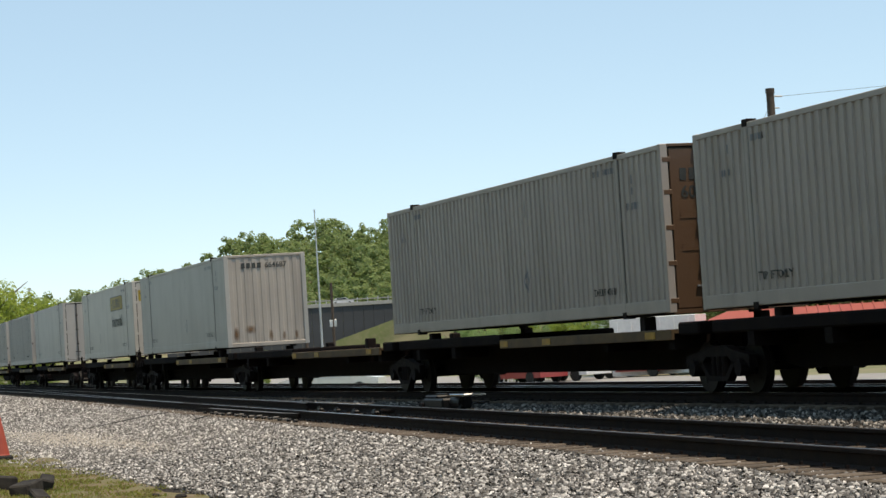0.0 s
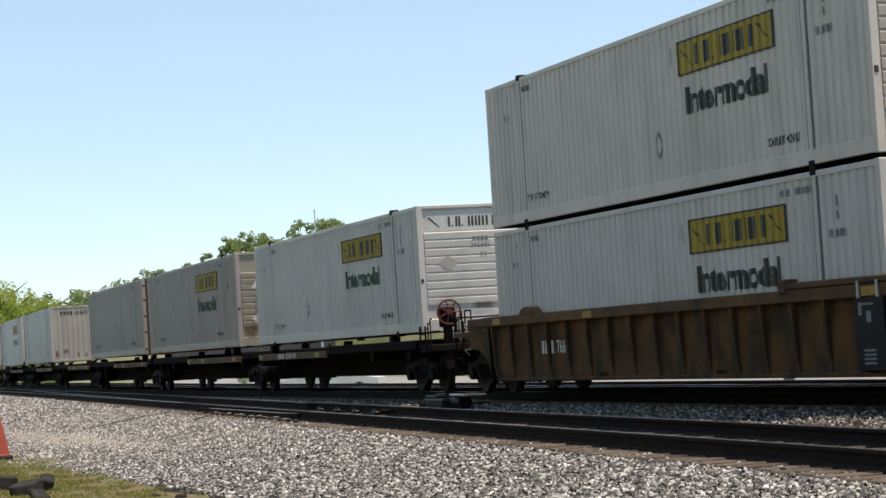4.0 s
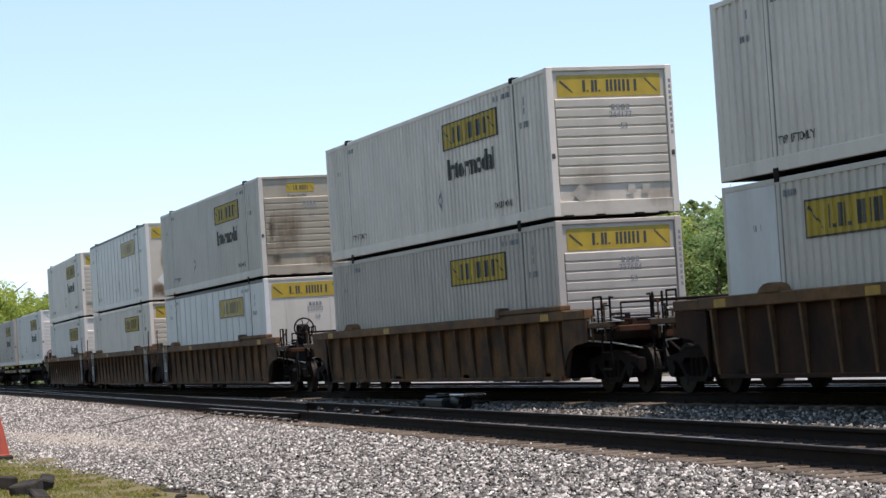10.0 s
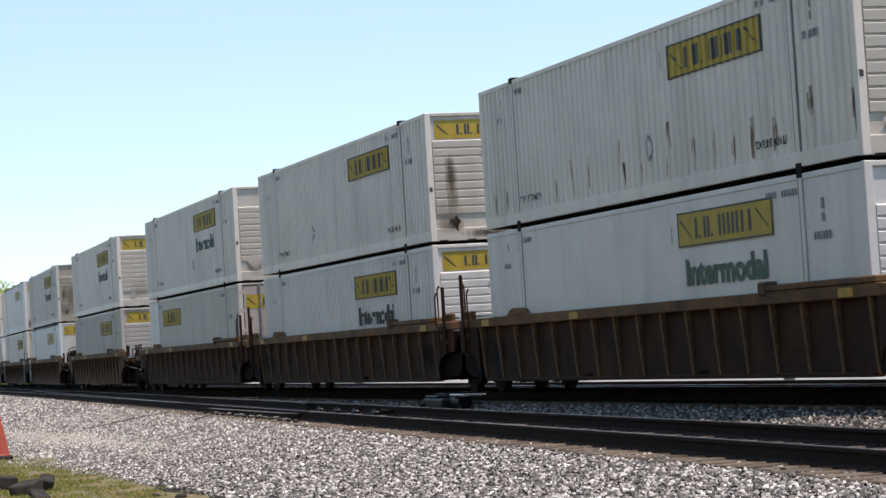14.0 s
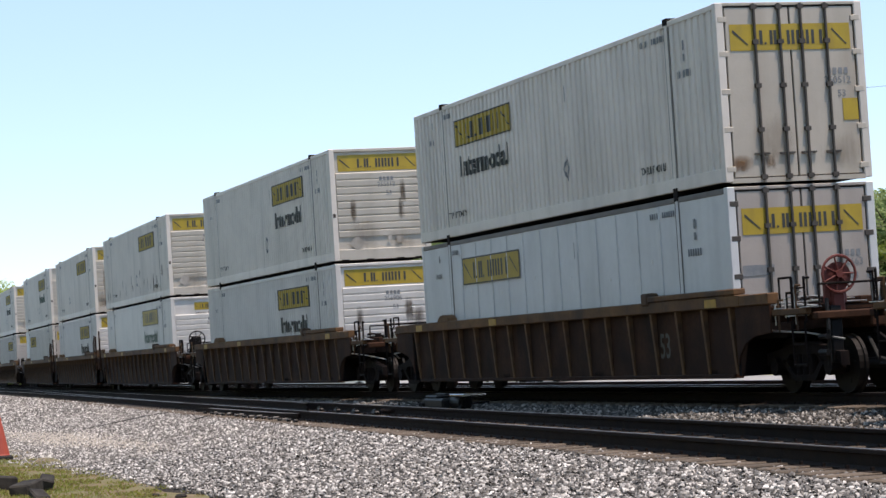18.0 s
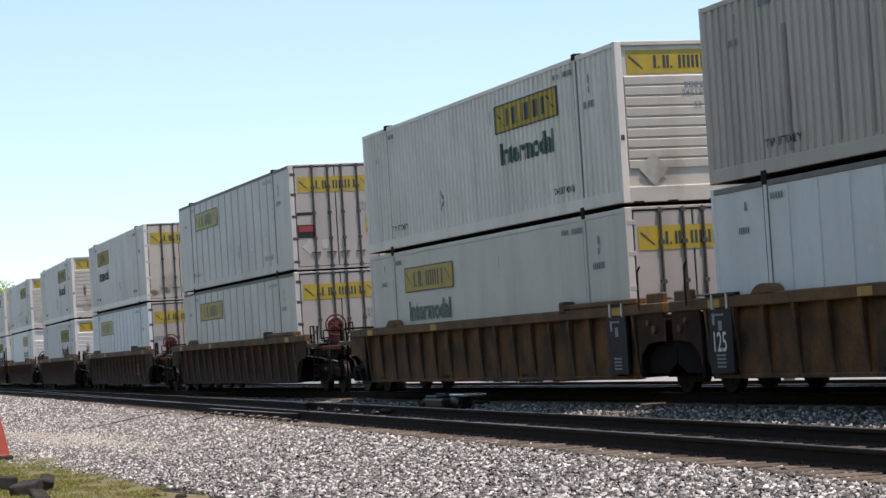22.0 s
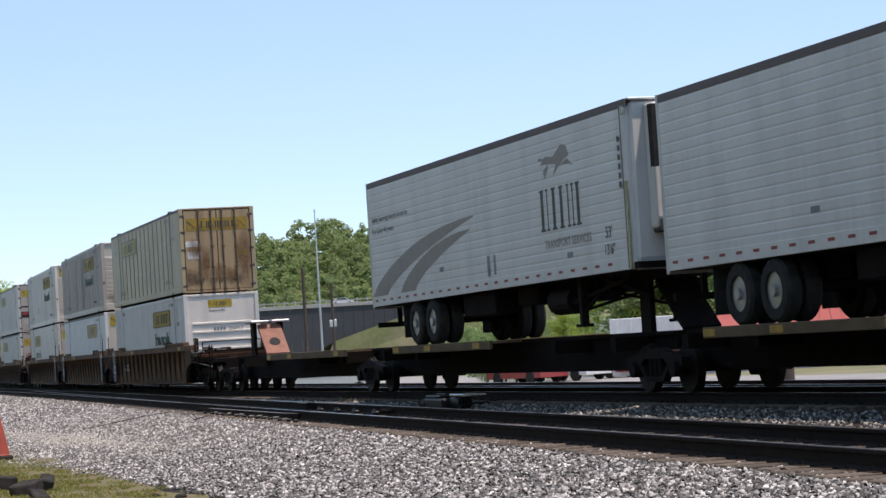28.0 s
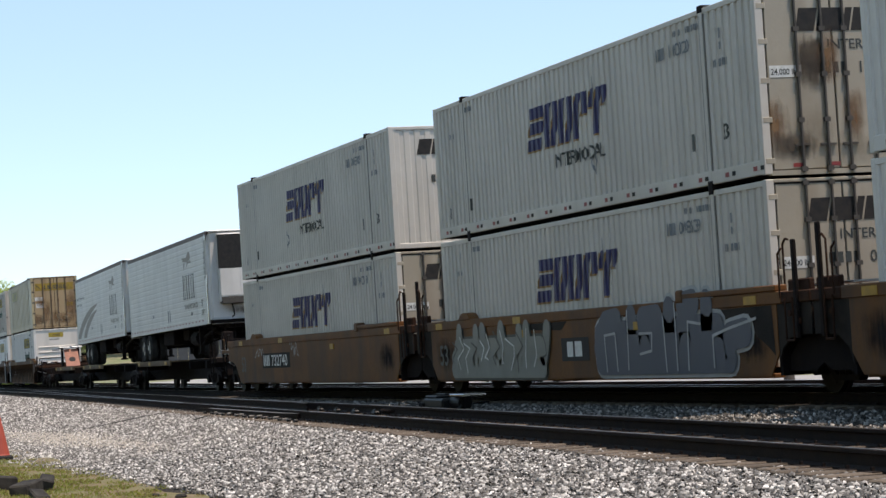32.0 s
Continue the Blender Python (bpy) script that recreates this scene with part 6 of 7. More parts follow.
# ---- behind the train ----
def leaves(rng, centres, radii, per, size, squash=0.8):
    """Small four-sided leaves in clumps."""
    n = len(centres) * per
    c = np.repeat(np.asarray(centres, float), per, 0)
    r = np.repeat(np.asarray(radii, float), per, 0)
    d = rng.normal(size=(n, 3))
    d /= np.linalg.norm(d, axis=1)[:, None]
    p = c + d * (r * rng.uniform(0.45, 1.05, n) ** 0.6)[:, None] * np.array([1, 1, squash])
    nrm = d + rng.normal(0, 0.6, (n, 3)) + np.array([0, 0, 1.0])
    nrm /= np.linalg.norm(nrm, axis=1)[:, None]
    t = np.cross(nrm, rng.normal(size=(n, 3)))
    t /= np.linalg.norm(t, axis=1)[:, None] + 1e-9
    b = np.cross(nrm, t)
    s = (size * rng.uniform(0.6, 1.3, n))[:, None]
    q = np.stack([p - t * s, p + b * s * 0.6, p + t * s, p - b * s * 0.6], 1)
    return q.reshape(-1, 3)


def crown_mesh(name, seed, h, spread, clumps, per, size, material, low=0.3):
    rng = np.random.default_rng(seed)
    cs, rs = [], []
    for k in range(clumps):
        f = rng.uniform(low, 1.0)
        w = spread * (1.15 - 0.75 * abs(f - 0.55) ** 1.2 / 0.45) * rng.uniform(0.25, 1.0)
        a = rng.uniform(0, math.tau)
        cs.append((w * math.cos(a), w * math.sin(a), h * f - 0.3))
        rs.append(spread * rng.uniform(0.2, 0.38))
    v = leaves(rng, cs, rs, per, size)
    return raw_mesh(name, v, np.arange(len(v)), 4, material)


def trunk_mesh(name, seed, h, r):
    rnd = random.Random(seed)
    bm = bmesh.new()
    p, d = Vector((0, 0, -0.4)), Vector((0, 0, 1))
    for i in range(6):
        q = p + (d + Vector((rnd.uniform(-0.12, 0.12), rnd.uniform(-0.12, 0.12), 0))) * h * 0.15
        rod(bm, p, q, r * (1 - i * 0.14), 8, r * (0.86 - i * 0.14))
        if i > 1:
            for k in range(2):
                a = rnd.uniform(0, math.tau)
                e = q + Vector((math.cos(a), math.sin(a), rnd.uniform(0.5, 1.0))) * h * 0.2
                rod(bm, q, e, r * 0.4, 6, r * 0.1)
        p = q
    return finish(bm, name, "bark")


TREES = [(crown_mesh("crown", 20 + k, 9.0, 3.3, 46, 160, 0.125, m, 0.12), trunk_mesh("trunk", 30 + k, 9.0, 0.2)) for k, m in enumerate(("leaf_spring", "leaf_bright", "leaf_spring", "leaf_far", "leaf_bright"))]


def tree(kind, x, y, z, h, turn, label, group="trees behind the track", slim=1.0):
    t = thing("tree", label, "tree", group)
    s = h / 9.0
    t.matrix_basis = pose(x, y, z, 0, 0, turn) @ Matrix.Diagonal((s * slim, s * slim, s, 1))
    part("trunk", TREES[kind][1], t)
    part("crown", TREES[kind][0], t)


def near_trees():
    r = random.Random(12)
    # a belt of trees across the yard, rising to the tail of the train
    for i in range(26):
        f = i / 25
        x = -123 + 14 * f + r.uniform(-3, 3)
        y = 50 + 20 * f + r.uniform(-2.5, 2.5)
        h = 8.4 + 1.4 * f + r.uniform(-1.6, 0.9)
        k = r.choice((0, 1, 2, 3, 0, 2))
        tree(k, x, y, -1.3, h, r.uniform(0, 360), ("bright" if k in (1, 4) else "deep green") + " leafy tree in the belt behind the yard")
    for x, y, h in ((-121, 41.4, 3.4), (-119.5, 42.6, 3.0), (-123, 43.2, 3.8), (-118.5, 43.8, 2.8)):
        tree(r.choice((0, 2, 3)), x, y, -1.3, h, r.uniform(0, 360), "low leafy shrub by the yard")
    for x, y, h in ((-196, 25.4, 10.0), (-199, 27.6, 8.2), (-194, 23.4, 9.4)):
        tree(4, x, y, -1.3, h, r.uniform(0, 360), "light green leafy tree beyond the curve of the line")
    for x, y, h in ((-190, 62.5, 5.4), (-186, 64.5, 4.2), (-178, 59.5, 3.6), (-175, 62.0, 5.6), (-160, 57.5, 5.2), (-158, 60.5, 6.0), (-140, 55.0, 4.8), (-137, 52.4, 3.8), (-180.5, 43.3, 2.6), (-176, 40.4, 2.2), (-168, 42.6, 2.0)):
        tree(r.choice((0, 1)), x, y, -1.3, h, r.uniform(0, 360), "rounded green bush by the yard road")


def far_hill():
    """The wooded rise beyond the road bridge."""
    def ridge(p):
        """Height of the tree tops along the crest."""
        pts = ((-60, 19), (88, 19.4), (95, 21.5), (107, 22.0), (115, 24.3), (121, 26.2), (132, 28), (141, 30), (143, 33.6), (147, 36.5), (152, 34.8), (157, 35), (163, 36.4), (168, 38.6), (177, 38), (211, 39), (353, 41), (460, 42))
        return float(np.interp(p, [a for a, b in pts], [b for a, b in pts]))
    ys = [-60 + 20 * i for i in range(26)]
    vs, fs = [], []
    depth = ((-480, -1.4), (-520, 0.25), (-560, 0.5), (-600, 0.8), (-640, 1.0), (-760, 0.9), (-1000, -0.1))
    for x, f in depth:
        for y in ys:
            vs.append((x + 6 * noise.noise(Vector((x * 0.01, y * 0.02, 0))), y * (1.0 if x > -650 else 1.1), (ridge(y) - 8.0) * f if f > 0 else -1.6))
    m = len(ys)
    fs = [(i * m + j, (i + 1) * m + j, (i + 1) * m + j + 1, i * m + j + 1) for i in range(len(depth) - 1) for j in range(m - 1)]
    solid("hill", flat_mesh("hill", vs, fs, "ground_soil"), "green wooded hillside in the distance", "hill", "", "structure")
    rng = np.random.default_rng(31)
    def woods(count, y0, y1, per, size, label):
        cs, rs = [], []
        for i in range(count):
            x, y = rng.uniform(-645, -515), rng.uniform(y0, y1)
            f = np.interp(-x, [520, 560, 600, 640], [0.25, 0.5, 0.8, 1.0])
            z, h, w = (ridge(y) - 8.0) * f, rng.uniform(6.0, 9.6), rng.uniform(2.2, 3.8)
            for k in range(8):
                a, q = rng.uniform(0, math.tau), rng.uniform(0.15, 1.0)
                cs.append((x + w * (1.25 - q) * math.cos(a), y + w * (1.25 - q) * math.sin(a), z + h * q - 0.8))
                rs.append(w * rng.uniform(0.36, 0.56))
        v = leaves(rng, cs, rs, per, size)
        solid("hill_woods", raw_mesh("hill_woods", v, np.arange(len(v)), 4, "leaf_far"), label, "woods", "", "stuff")

    woods(900, 60, 225, 32, 0.5, "dense spring woods covering the hillside")
    woods(500, 225, 420, 12, 1.0, "woods on the far end of the hillside")


def unseen_bank():
    """Unseen wooded bank added behind the camera, closing off low sky light there."""
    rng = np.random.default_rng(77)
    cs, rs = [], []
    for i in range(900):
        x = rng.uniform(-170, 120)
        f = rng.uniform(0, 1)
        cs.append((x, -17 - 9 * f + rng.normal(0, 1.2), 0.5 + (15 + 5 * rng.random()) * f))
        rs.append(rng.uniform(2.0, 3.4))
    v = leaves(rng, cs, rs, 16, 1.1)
    solid("woods_behind", raw_mesh("woods_behind", v, np.arange(len(v)), 4, "leaf_far"), "added unseen woods behind the camera that block sky light", "woods", "", "stuff")
    # solid slope inside the leaves, added so that no sky shines through
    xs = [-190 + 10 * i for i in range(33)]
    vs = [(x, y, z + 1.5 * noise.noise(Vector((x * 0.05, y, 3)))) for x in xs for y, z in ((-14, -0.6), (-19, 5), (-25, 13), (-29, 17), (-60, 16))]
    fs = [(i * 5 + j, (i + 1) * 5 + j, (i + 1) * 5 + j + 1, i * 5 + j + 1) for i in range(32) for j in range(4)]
    solid("bank", flat_mesh("bank", vs, fs, "ground_soil"), "added unseen bank behind the camera that blocks sky light", "bank", "", "structure")


unseen_bank()


def parked_car(name, label, x, y, z, turn, paint, length=4.6):
    c = thing(name, label, "car", m=pose(x, y, z, 0, 0, turn))
    h = length / 2
    drawn("body", paint, c, lambda bm: prism(bm, ((-h, 0.3), (-h, 0.85), (-h + 0.5, 0.95), (-h * 0.55, 1.45), (h * 0.3, 1.48), (h * 0.6, 0.98), (h, 0.82), (h, 0.3)), -0.9, 0.9), ("car_body", length))
    for s in (-1, 1):
        drawn("window", "glass_dark", c, lambda bm: prism(bm, ((-h * 0.6, 1.0), (-h * 0.48, 1.4), (h * 0.27, 1.42), (h * 0.5, 1.0)), min(s * 0.9, s * 0.91), max(s * 0.9, s * 0.91)), ("car_window", s, length))
        for xw in (-h * 0.6, h * 0.62):
            drawn("wheel", "rubber", c, lambda bm: rod(bm, (xw, s * 0.72, 0.33), (xw, s * 0.93, 0.33), 0.33, 16), ("car_wheel", s, xw))


def road_bridge():
    b = thing("road_bridge", "grey road bridge with a dark retaining wall", "bridge")
    ax, ay, bx_, by = -449.0, 88.0, -436.0, 150.0
    n = 31
    d = Vector((bx_ - ax, by - ay, 0)) / n
    turn = math.degrees(math.atan2(d.y, d.x))
    L = d.length
    for i in range(n):
        p = Vector((ax, ay, 0)) + d * (i + 0.5)
        drawn("wall_panel", "wall_block", b, lambda bm: bx(bm, -L / 2 + 0.02, L / 2 - 0.02, -0.3, 0.3, -2.0, 9.6, 0.03), "bridge_panel", m=pose(p.x, p.y, 0, 0, 0, turn))
        drawn("parapet", "concrete", b, lambda bm: bx(bm, -L / 2, L / 2, -0.5, 0.45, 9.6, 10.3, 0.03), "bridge_parapet", m=pose(p.x, p.y, 0, 0, 0, turn))
        drawn("rail_post", "galvanised", b, lambda bm: bx(bm, -0.08, 0.08, -0.1, 0.1, 10.3, 11.2), "bridge_post", m=pose(p.x, p.y, 0, 0, 0, turn))
        drawn("guard_rail", "concrete", b, lambda bm: bx(bm, -L / 2, L / 2, -0.16, -0.1, 10.75, 10.95), "bridge_rail", m=pose(p.x, p.y, 0, 0, 0, turn))
    drawn("deck", "asphalt", b, lambda bm: bx(bm, 0, n * L, 0.0, 12, 9.7, 9.9), "bridge_deck", m=pose(ax - 1.0, ay, 0, 0, 0, turn))
    bm = bmesh.new()
    for p in ((-405, 108, -1.3), (-398, 150, -1.3), (-402, 150, 10.5), (-404, 128, 8.0), (-405.5, 110, 2.6), (-440, 112, -1.3), (-436, 152, 10.5)):
        bm.verts.new(p)
    bm.verts.ensure_lookup_table()
    for f in ((0, 1, 2, 3), (0, 3, 4), (4, 3, 2, 6, 5)):
        bm.faces.new([bm.verts[i] for i in f])
    solid("embankment", finish(bm, "embankment", "ground_soil"), "grassy embankment beside the bridge wall", "embankment", "", "structure")
    parked_car("car", "white car driving over the road bridge", -444.5, 122.8, 9.9, turn, "car_white")
    parked_car("car", "pale car on the road bridge", -442.0, 136.0, 9.9, turn, "car_white")


def poles():
    t = thing("utility_pole", "dark wooden utility pole with a side arm", "utility pole", m=pose(-78.9, 38.95, -1.3))
    drawn("shaft", "pole_wood", t, lambda bm: rod(bm, (0, 0, -0.3), (0, 0, 11.2), 0.21, 14, 0.145))
    drawn("cap", "pole_wood", t, lambda bm: rod(bm, (0, 0, 11.0), (0, 0, 11.2), 0.17, 12))
    drawn("arm", "galvanised", t, lambda bm: rod(bm, (0, 0, 7.72), (-0.9, -1.55, 7.5), 0.04, 8))
    drawn("stay_wire", "galvanised", t, lambda bm: rod(bm, (0, 0, 10.6), (-0.9, -1.55, 7.52), 0.012, 5))
    drawn("insulator", "galvanised", t, lambda bm: (rod(bm, (0.05, 0.15, 10.9), (0.12, 0.42, 10.88), 0.035, 8), rod(bm, (-0.9, -1.55, 7.35), (-0.9, -1.55, 7.55), 0.05, 8), rod(bm, (0.05, 0.12, 10.45), (0.1, 0.3, 10.45), 0.03, 8)))
    for z, sag, end in ((9.58, 0.0, (-40, 120, 11.8)), (4.6, 0.3, (-40, 105, 7.6)), (4.35, 0.3, (-40, 105, 7.2))):
        w = thing("wire", "thin overhead wire leaving the wooden pole", "wire")
        a, b = Vector((-78.85, 39.2, z)), Vector(end)
        pts = [a.lerp(b, k / 10) - Vector((0, 0, sag * 4 * (k / 10) * (1 - k / 10))) for k in range(11)]
        drawn("strand", "hinge_iron", w, lambda bm: bent(bm, pts, 0.007, 4), ("strand", z))
    m = thing("mast", "tall thin galvanised mast", "mast", m=pose(-193.3, 51.4, -1.3))
    drawn("tube", "galvanised", m, lambda bm: (rod(bm, (0, 0, 0), (0, 0, 8), 0.11, 10, 0.085), rod(bm, (0, 0, 8), (0, 0, 14.4), 0.085, 10, 0.04)))
    drawn("tip", "galvanised", m, lambda bm: (rod(bm, (0, 0, 14.3), (0, 0, 14.6), 0.07, 8)))
    p = thing("dark_post", "short dark wooden post with a fitting", "post", m=pose(-193.0, 52.4, -1.3))
    drawn("shaft", "pole_wood", p, lambda bm: rod(bm, (0, 0, 0), (0, 0, 8.2), 0.15, 10, 0.11), "dark_shaft")
    drawn("fitting", "galvanised", p, lambda bm: bx(bm, -0.1, 0.1, -0.3, 0.3, 4.4, 5.0, 0.02), "post_fitting")
    q = thing("dark_post", "dark wooden post at the yard's edge", "post", m=pose(-150.3, 38.9, -1.3))
    drawn("shaft", "pole_wood", q, lambda bm: rod(bm, (0, 0, 0), (0, 0, 8.0), 0.14, 10, 0.1), "dark_shaft_b")
    f = thing("lamp_post", "distant thin lamp post on the skyline", "lamp post", m=pose(-297.2, 41.0, -1.3))
    drawn("shaft", "galvanised", f, lambda bm: (rod(bm, (0, 0, 0), (0, 0, 12.6), 0.12, 8, 0.08), bx(bm, -0.25, 0.25, -0.15, 0.15, 12.3, 12.7)), "lamp_shaft")


def red_roof_building():
    b = thing("workshop", "long pale workshop with a red ribbed metal roof", "building", m=pose(-109.6, 48.9, -1.75, 0, 0, 64.5))
    L, D, H = 46.0, 9.0, 2.75
    drawn("wall", "wall_pale", b, lambda bm: bx(bm, 0, L, 0, D, -0.4, H))
    drawn("plinth_band", "wall_red", b, lambda bm: bx(bm, -0.03, 10.0, -0.03, 0.05, 1.05, 1.9))
    drawn("roof", "roof_red", b, lambda bm: hip(bm, -0.5, L + 0.5, -0.5, D + 0.5, H, H + 0.85, 2.2))
    for i in range(74):
        x = 2.4 + i * 0.58
        drawn("roof_seam", "roof_red", b, lambda bm: prism_seam(bm, -0.5, D / 2, H, H + 0.85), "roof_seam", m=pose(x, 0, 0))
    for i in range(9):
        x = 9.5 + i * 3.6
        drawn("downpipe", "galvanised", b, lambda bm: rod(bm, (0, -0.08, -0.3), (0, -0.08, H), 0.06, 8), "downpipe", m=pose(x, 0, 0))
        drawn("door_panel", "galvanised", b, lambda bm: bx(bm, 0.6, 2.6, -0.05, 0.02, -0.3, 2.1, 0.02), "door_panel", m=pose(x, 0, 0)) if i % 3 == 1 else None
    v = thing("roof_vent", "round bright vent on the red roof", "vent", m=pose(-107.2, 52.6, 1.6))
    drawn("cowl", "galvanised", v, lambda bm: (rod(bm, (0, 0, -0.5), (0, 0, 0.2), 0.12, 10), rod(bm, (0, 0, 0.2), (0, 0, 0.42), 0.22, 12, 0.12)))
    k = thing("storage_box", "white storage box standing beside the workshop", "storage box", m=pose(-112.5, 45.4, -1.3, 0, 0, 52))
    drawn("wall", "car_white", k, lambda bm: bx(bm, 0, 4.6, 0, 2.4, 0.1, 3.1, 0.03), "box_wall")
    for i in range(6):
        drawn("rib", "car_white", k, lambda bm: bx(bm, -0.04, 0.04, -0.04, 0.02, 0.2, 3.0), "box_rib", m=pose(0.4 + i * 0.76, 0, 0))
    w = thing("shed", "low white shed behind the yard", "building", m=pose(-187, 71.5, -1.3, 0, 0, 66))
    drawn("wall", "car_white", w, lambda bm: bx(bm, 0, 12, 0, 8, -0.3, 3.35), "shed_wall")
    drawn("roof", "galvanised", w, lambda bm: bx(bm, -0.3, 12.3, -0.3, 8.3, 3.35, 3.6, 0.03), "shed_roof")
    for i, x in enumerate((3.0, 7.0, 10.0)):
        drawn("door", "galvanised", w, lambda bm: bx(bm, -0.9, 0.9, -0.05, 0.02, -0.2, 2.4), "shed_door", m=pose(x, 0, 0))


def hip(bm, x0, x1, y0, y1, z0, z1, inset):
    ym = (y0 + y1) / 2
    v = [bm.verts.new(p) for p in ((x0, y0, z0), (x1, y0, z0), (x1, y1, z0), (x0, y1, z0), (x0 + inset, ym, z1), (x1 - inset, ym, z1))]
    for f in ((0, 1, 5, 4), (1, 2, 5), (2, 3, 4, 5), (3, 0, 4), (3, 2, 1, 0)):
        bm.faces.new([v[i] for i in f])


def prism_seam(bm, y0, y1, z0, z1):
    v = [bm.verts.new(p) for p in ((-0.03, y0, z0 + 0.01), (0.03, y0, z0 + 0.01), (0.03, y1, z1 + 0.01), (-0.03, y1, z1 + 0.01), (-0.03, y0, z0 + 0.07), (0.03, y0, z0 + 0.07), (0.03, y1, z1 + 0.07), (-0.03, y1, z1 + 0.07))]
    for f in ((0, 1, 5, 4), (1, 2, 6, 5), (2, 3, 7, 6), (3, 0, 4, 7), (4, 5, 6, 7)):
        bm.faces.new([v[i] for i in f])


def yard():
    vs = [(-260, 30.5, -1.27), (-20, 30.5, -1.27), (-20, 60, -1.27), (-92, 46, -1.27), (-260, 58, -1.27)]
    solid("yard_pavement", flat_mesh("yard_pavement", vs, [(0, 1, 2, 3, 4)], "pavement_pale"), "pale concrete yard beyond the tracks", "pavement", "", "structure")
    vs = [(-126, 36.6, -1.26), (-108, 33.6, -1.26), (-107, 37.4, -1.26), (-125, 41.5, -1.26)]
    solid("lawn", flat_mesh("lawn", vs, [(0, 1, 2, 3)], "lawn_green"), "green lawn strip in the yard", "lawn", "", "structure")
    parked_car("car", "red car parked before the workshop", -114.0, 41.2, -1.27, 18, "car_red")
    parked_car("car", "white car parked before the workshop", -113.6, 43.4, -1.27, 22, "car_white")
    parked_car("van", "white van standing in the pale yard", -118.0, 31.8, -1.27, 60, "car_white", 5.4)
    parked_car("car", "red car parked beside the white car", -112.0, 46.8, -1.27, 30, "car_red")


road_bridge()
far_hill()
near_trees()
poles()
red_roof_building()
yard()

# ---- the train, from its head to its tail ----
LOW, TOP, DECK = 0.40, 3.325, 1.345
RIB = "white corrugated container with a yellow carrier sign"

# spine cars at the head
for u, pitch, le, re, number, lab in ((-226.0, 17.6, False, True, "", "dark spine car under a dull container"), (-207.5, 17.6, False, False, "", "dark spine car under a grey container"), (-189.0, 17.6, False, False, "", "dark spine car under a grey container"),
                                      (-164.16, 17.6, True, True, "", "dark spine car under a signed container"), (-145.66, 17.6, True, False, "", "dark spine car under a white container"), (-128.2, 17.6, False, False, "", "empty dark spine car with rusty yellow edges"),
                                      (-110.74, 17.6, False, False, "", "dark spine car with rusty yellow edges"), (-93.24, 17.6, False, False, "", "dark spine car with rusty yellow edges"), (-75.83, 18.0, False, True, "654141", "dark spine car with a red brake wheel")):
    spine_unit(u, pitch, le, re, number, 0.0, lab, strip=(-7.2, 0.45) if number else (-1.1, 7.6), raised=((0.6, 8.3),) if number else ((-8.4, -1.25), (7.75, 8.6)))
container("dull grey corrugated container on a spine car", -234.5, DECK, "rib", "paint_dull", "ledge", sign="", seed=1)
container("grey corrugated container on a spine car", -215.8, DECK, "rib", "paint_smoke", "ledge", sign="", seed=2)
container("grey smooth container on a spine car", -197.1, DECK, "smooth", "paint_smoke", "door", sign="", seed=3)
container("white smooth container with a yellow sign", -171.98, DECK, "smooth", "paint_pale", "door", turned=False, sign="word", seed=4)
c = container("pale container with a fluted rusty end", -153.76, DECK, "smooth", "paint_sage", "fluted", sign="", seed=5, end_paint="paint_grey")
drawn("end_number", "print_dark", c, on_end(joined(bars([0.12] * 4, 0.16, 0.05, 0, -0.75, 2.45), moved(letters("664687", 0.16), 0.0, 2.45)), HL, -0.010))
smear(c, "rust_smear", [(-1.0, 0.1, 0.75, 0.1), (-0.55, 0.35, 0.75, 0.28), (0.1, 0.1, 0.6, 0.06), (0.5, 0.1, 0.5, 0.06), (0.9, 0.1, 0.55, 0.05)])
c = container("dull grey smooth container with wooden-brown doors", -119.34, DECK, "rib", "paint_clay", "door", sign="", seed=6, end_paint="paint_plank")
drawn("end_number", "print_dark", c, on_end(joined(bars([0.12] * 4, 0.2, 0.05, 0, -0.95, 2.25), moved(letters("6039", 0.2), -0.95, 1.95)), HL, -0.010))
drawn("end_patch", "paint_plank", c, on_end(rects((-0.98, -0.2, 1.6, 1.75), (-0.98, -0.2, 1.05, 1.2)), HL, -0.010))
c = container("dull white corrugated container with a rusted end", -101.83, DECK, "rib", "paint_clay", "ledge", sign="word", end_style="small", word_ink="print_green", seed=7, end_paint="paint_cream")
smear(c, "rust_smear", [(-0.55, 0.5, 1.6, 0.3), (-0.5, 1.2, 1.7, 0.35), (-0.9, 0.1, 0.9, 0.3), (-0.2, 0.1, 0.5, 0.4)])
drawn("placard_square", "print_white", c, on_end(joined(poly((-0.72, 1.95), (-0.45, 2.15), (-0.6, 1.78), (-0.85, 1.75)), poly((-0.6, 0.62), (-0.3, 0.86), (-0.6, 1.1), (-0.85, 0.86))), HL, -0.009))
c = container("clean white corrugated container with a yellow sign", -82.95, DECK, "rib", "paint_cool", "ledge", sign="word", end_style="pale", number="246445", seed=8, word_ink="print_green")
drawn("placard_square", "placard_grey", c, on_end(poly((-0.85, 1.55), (-0.6, 1.72), (-0.35, 1.55), (-0.6, 1.38)), HL, -0.009))
smear(c, "soot_smear", [(0.78, 0.85, 1.75, 0.14), (0.2, 0.45, 0.7, 0.5)])

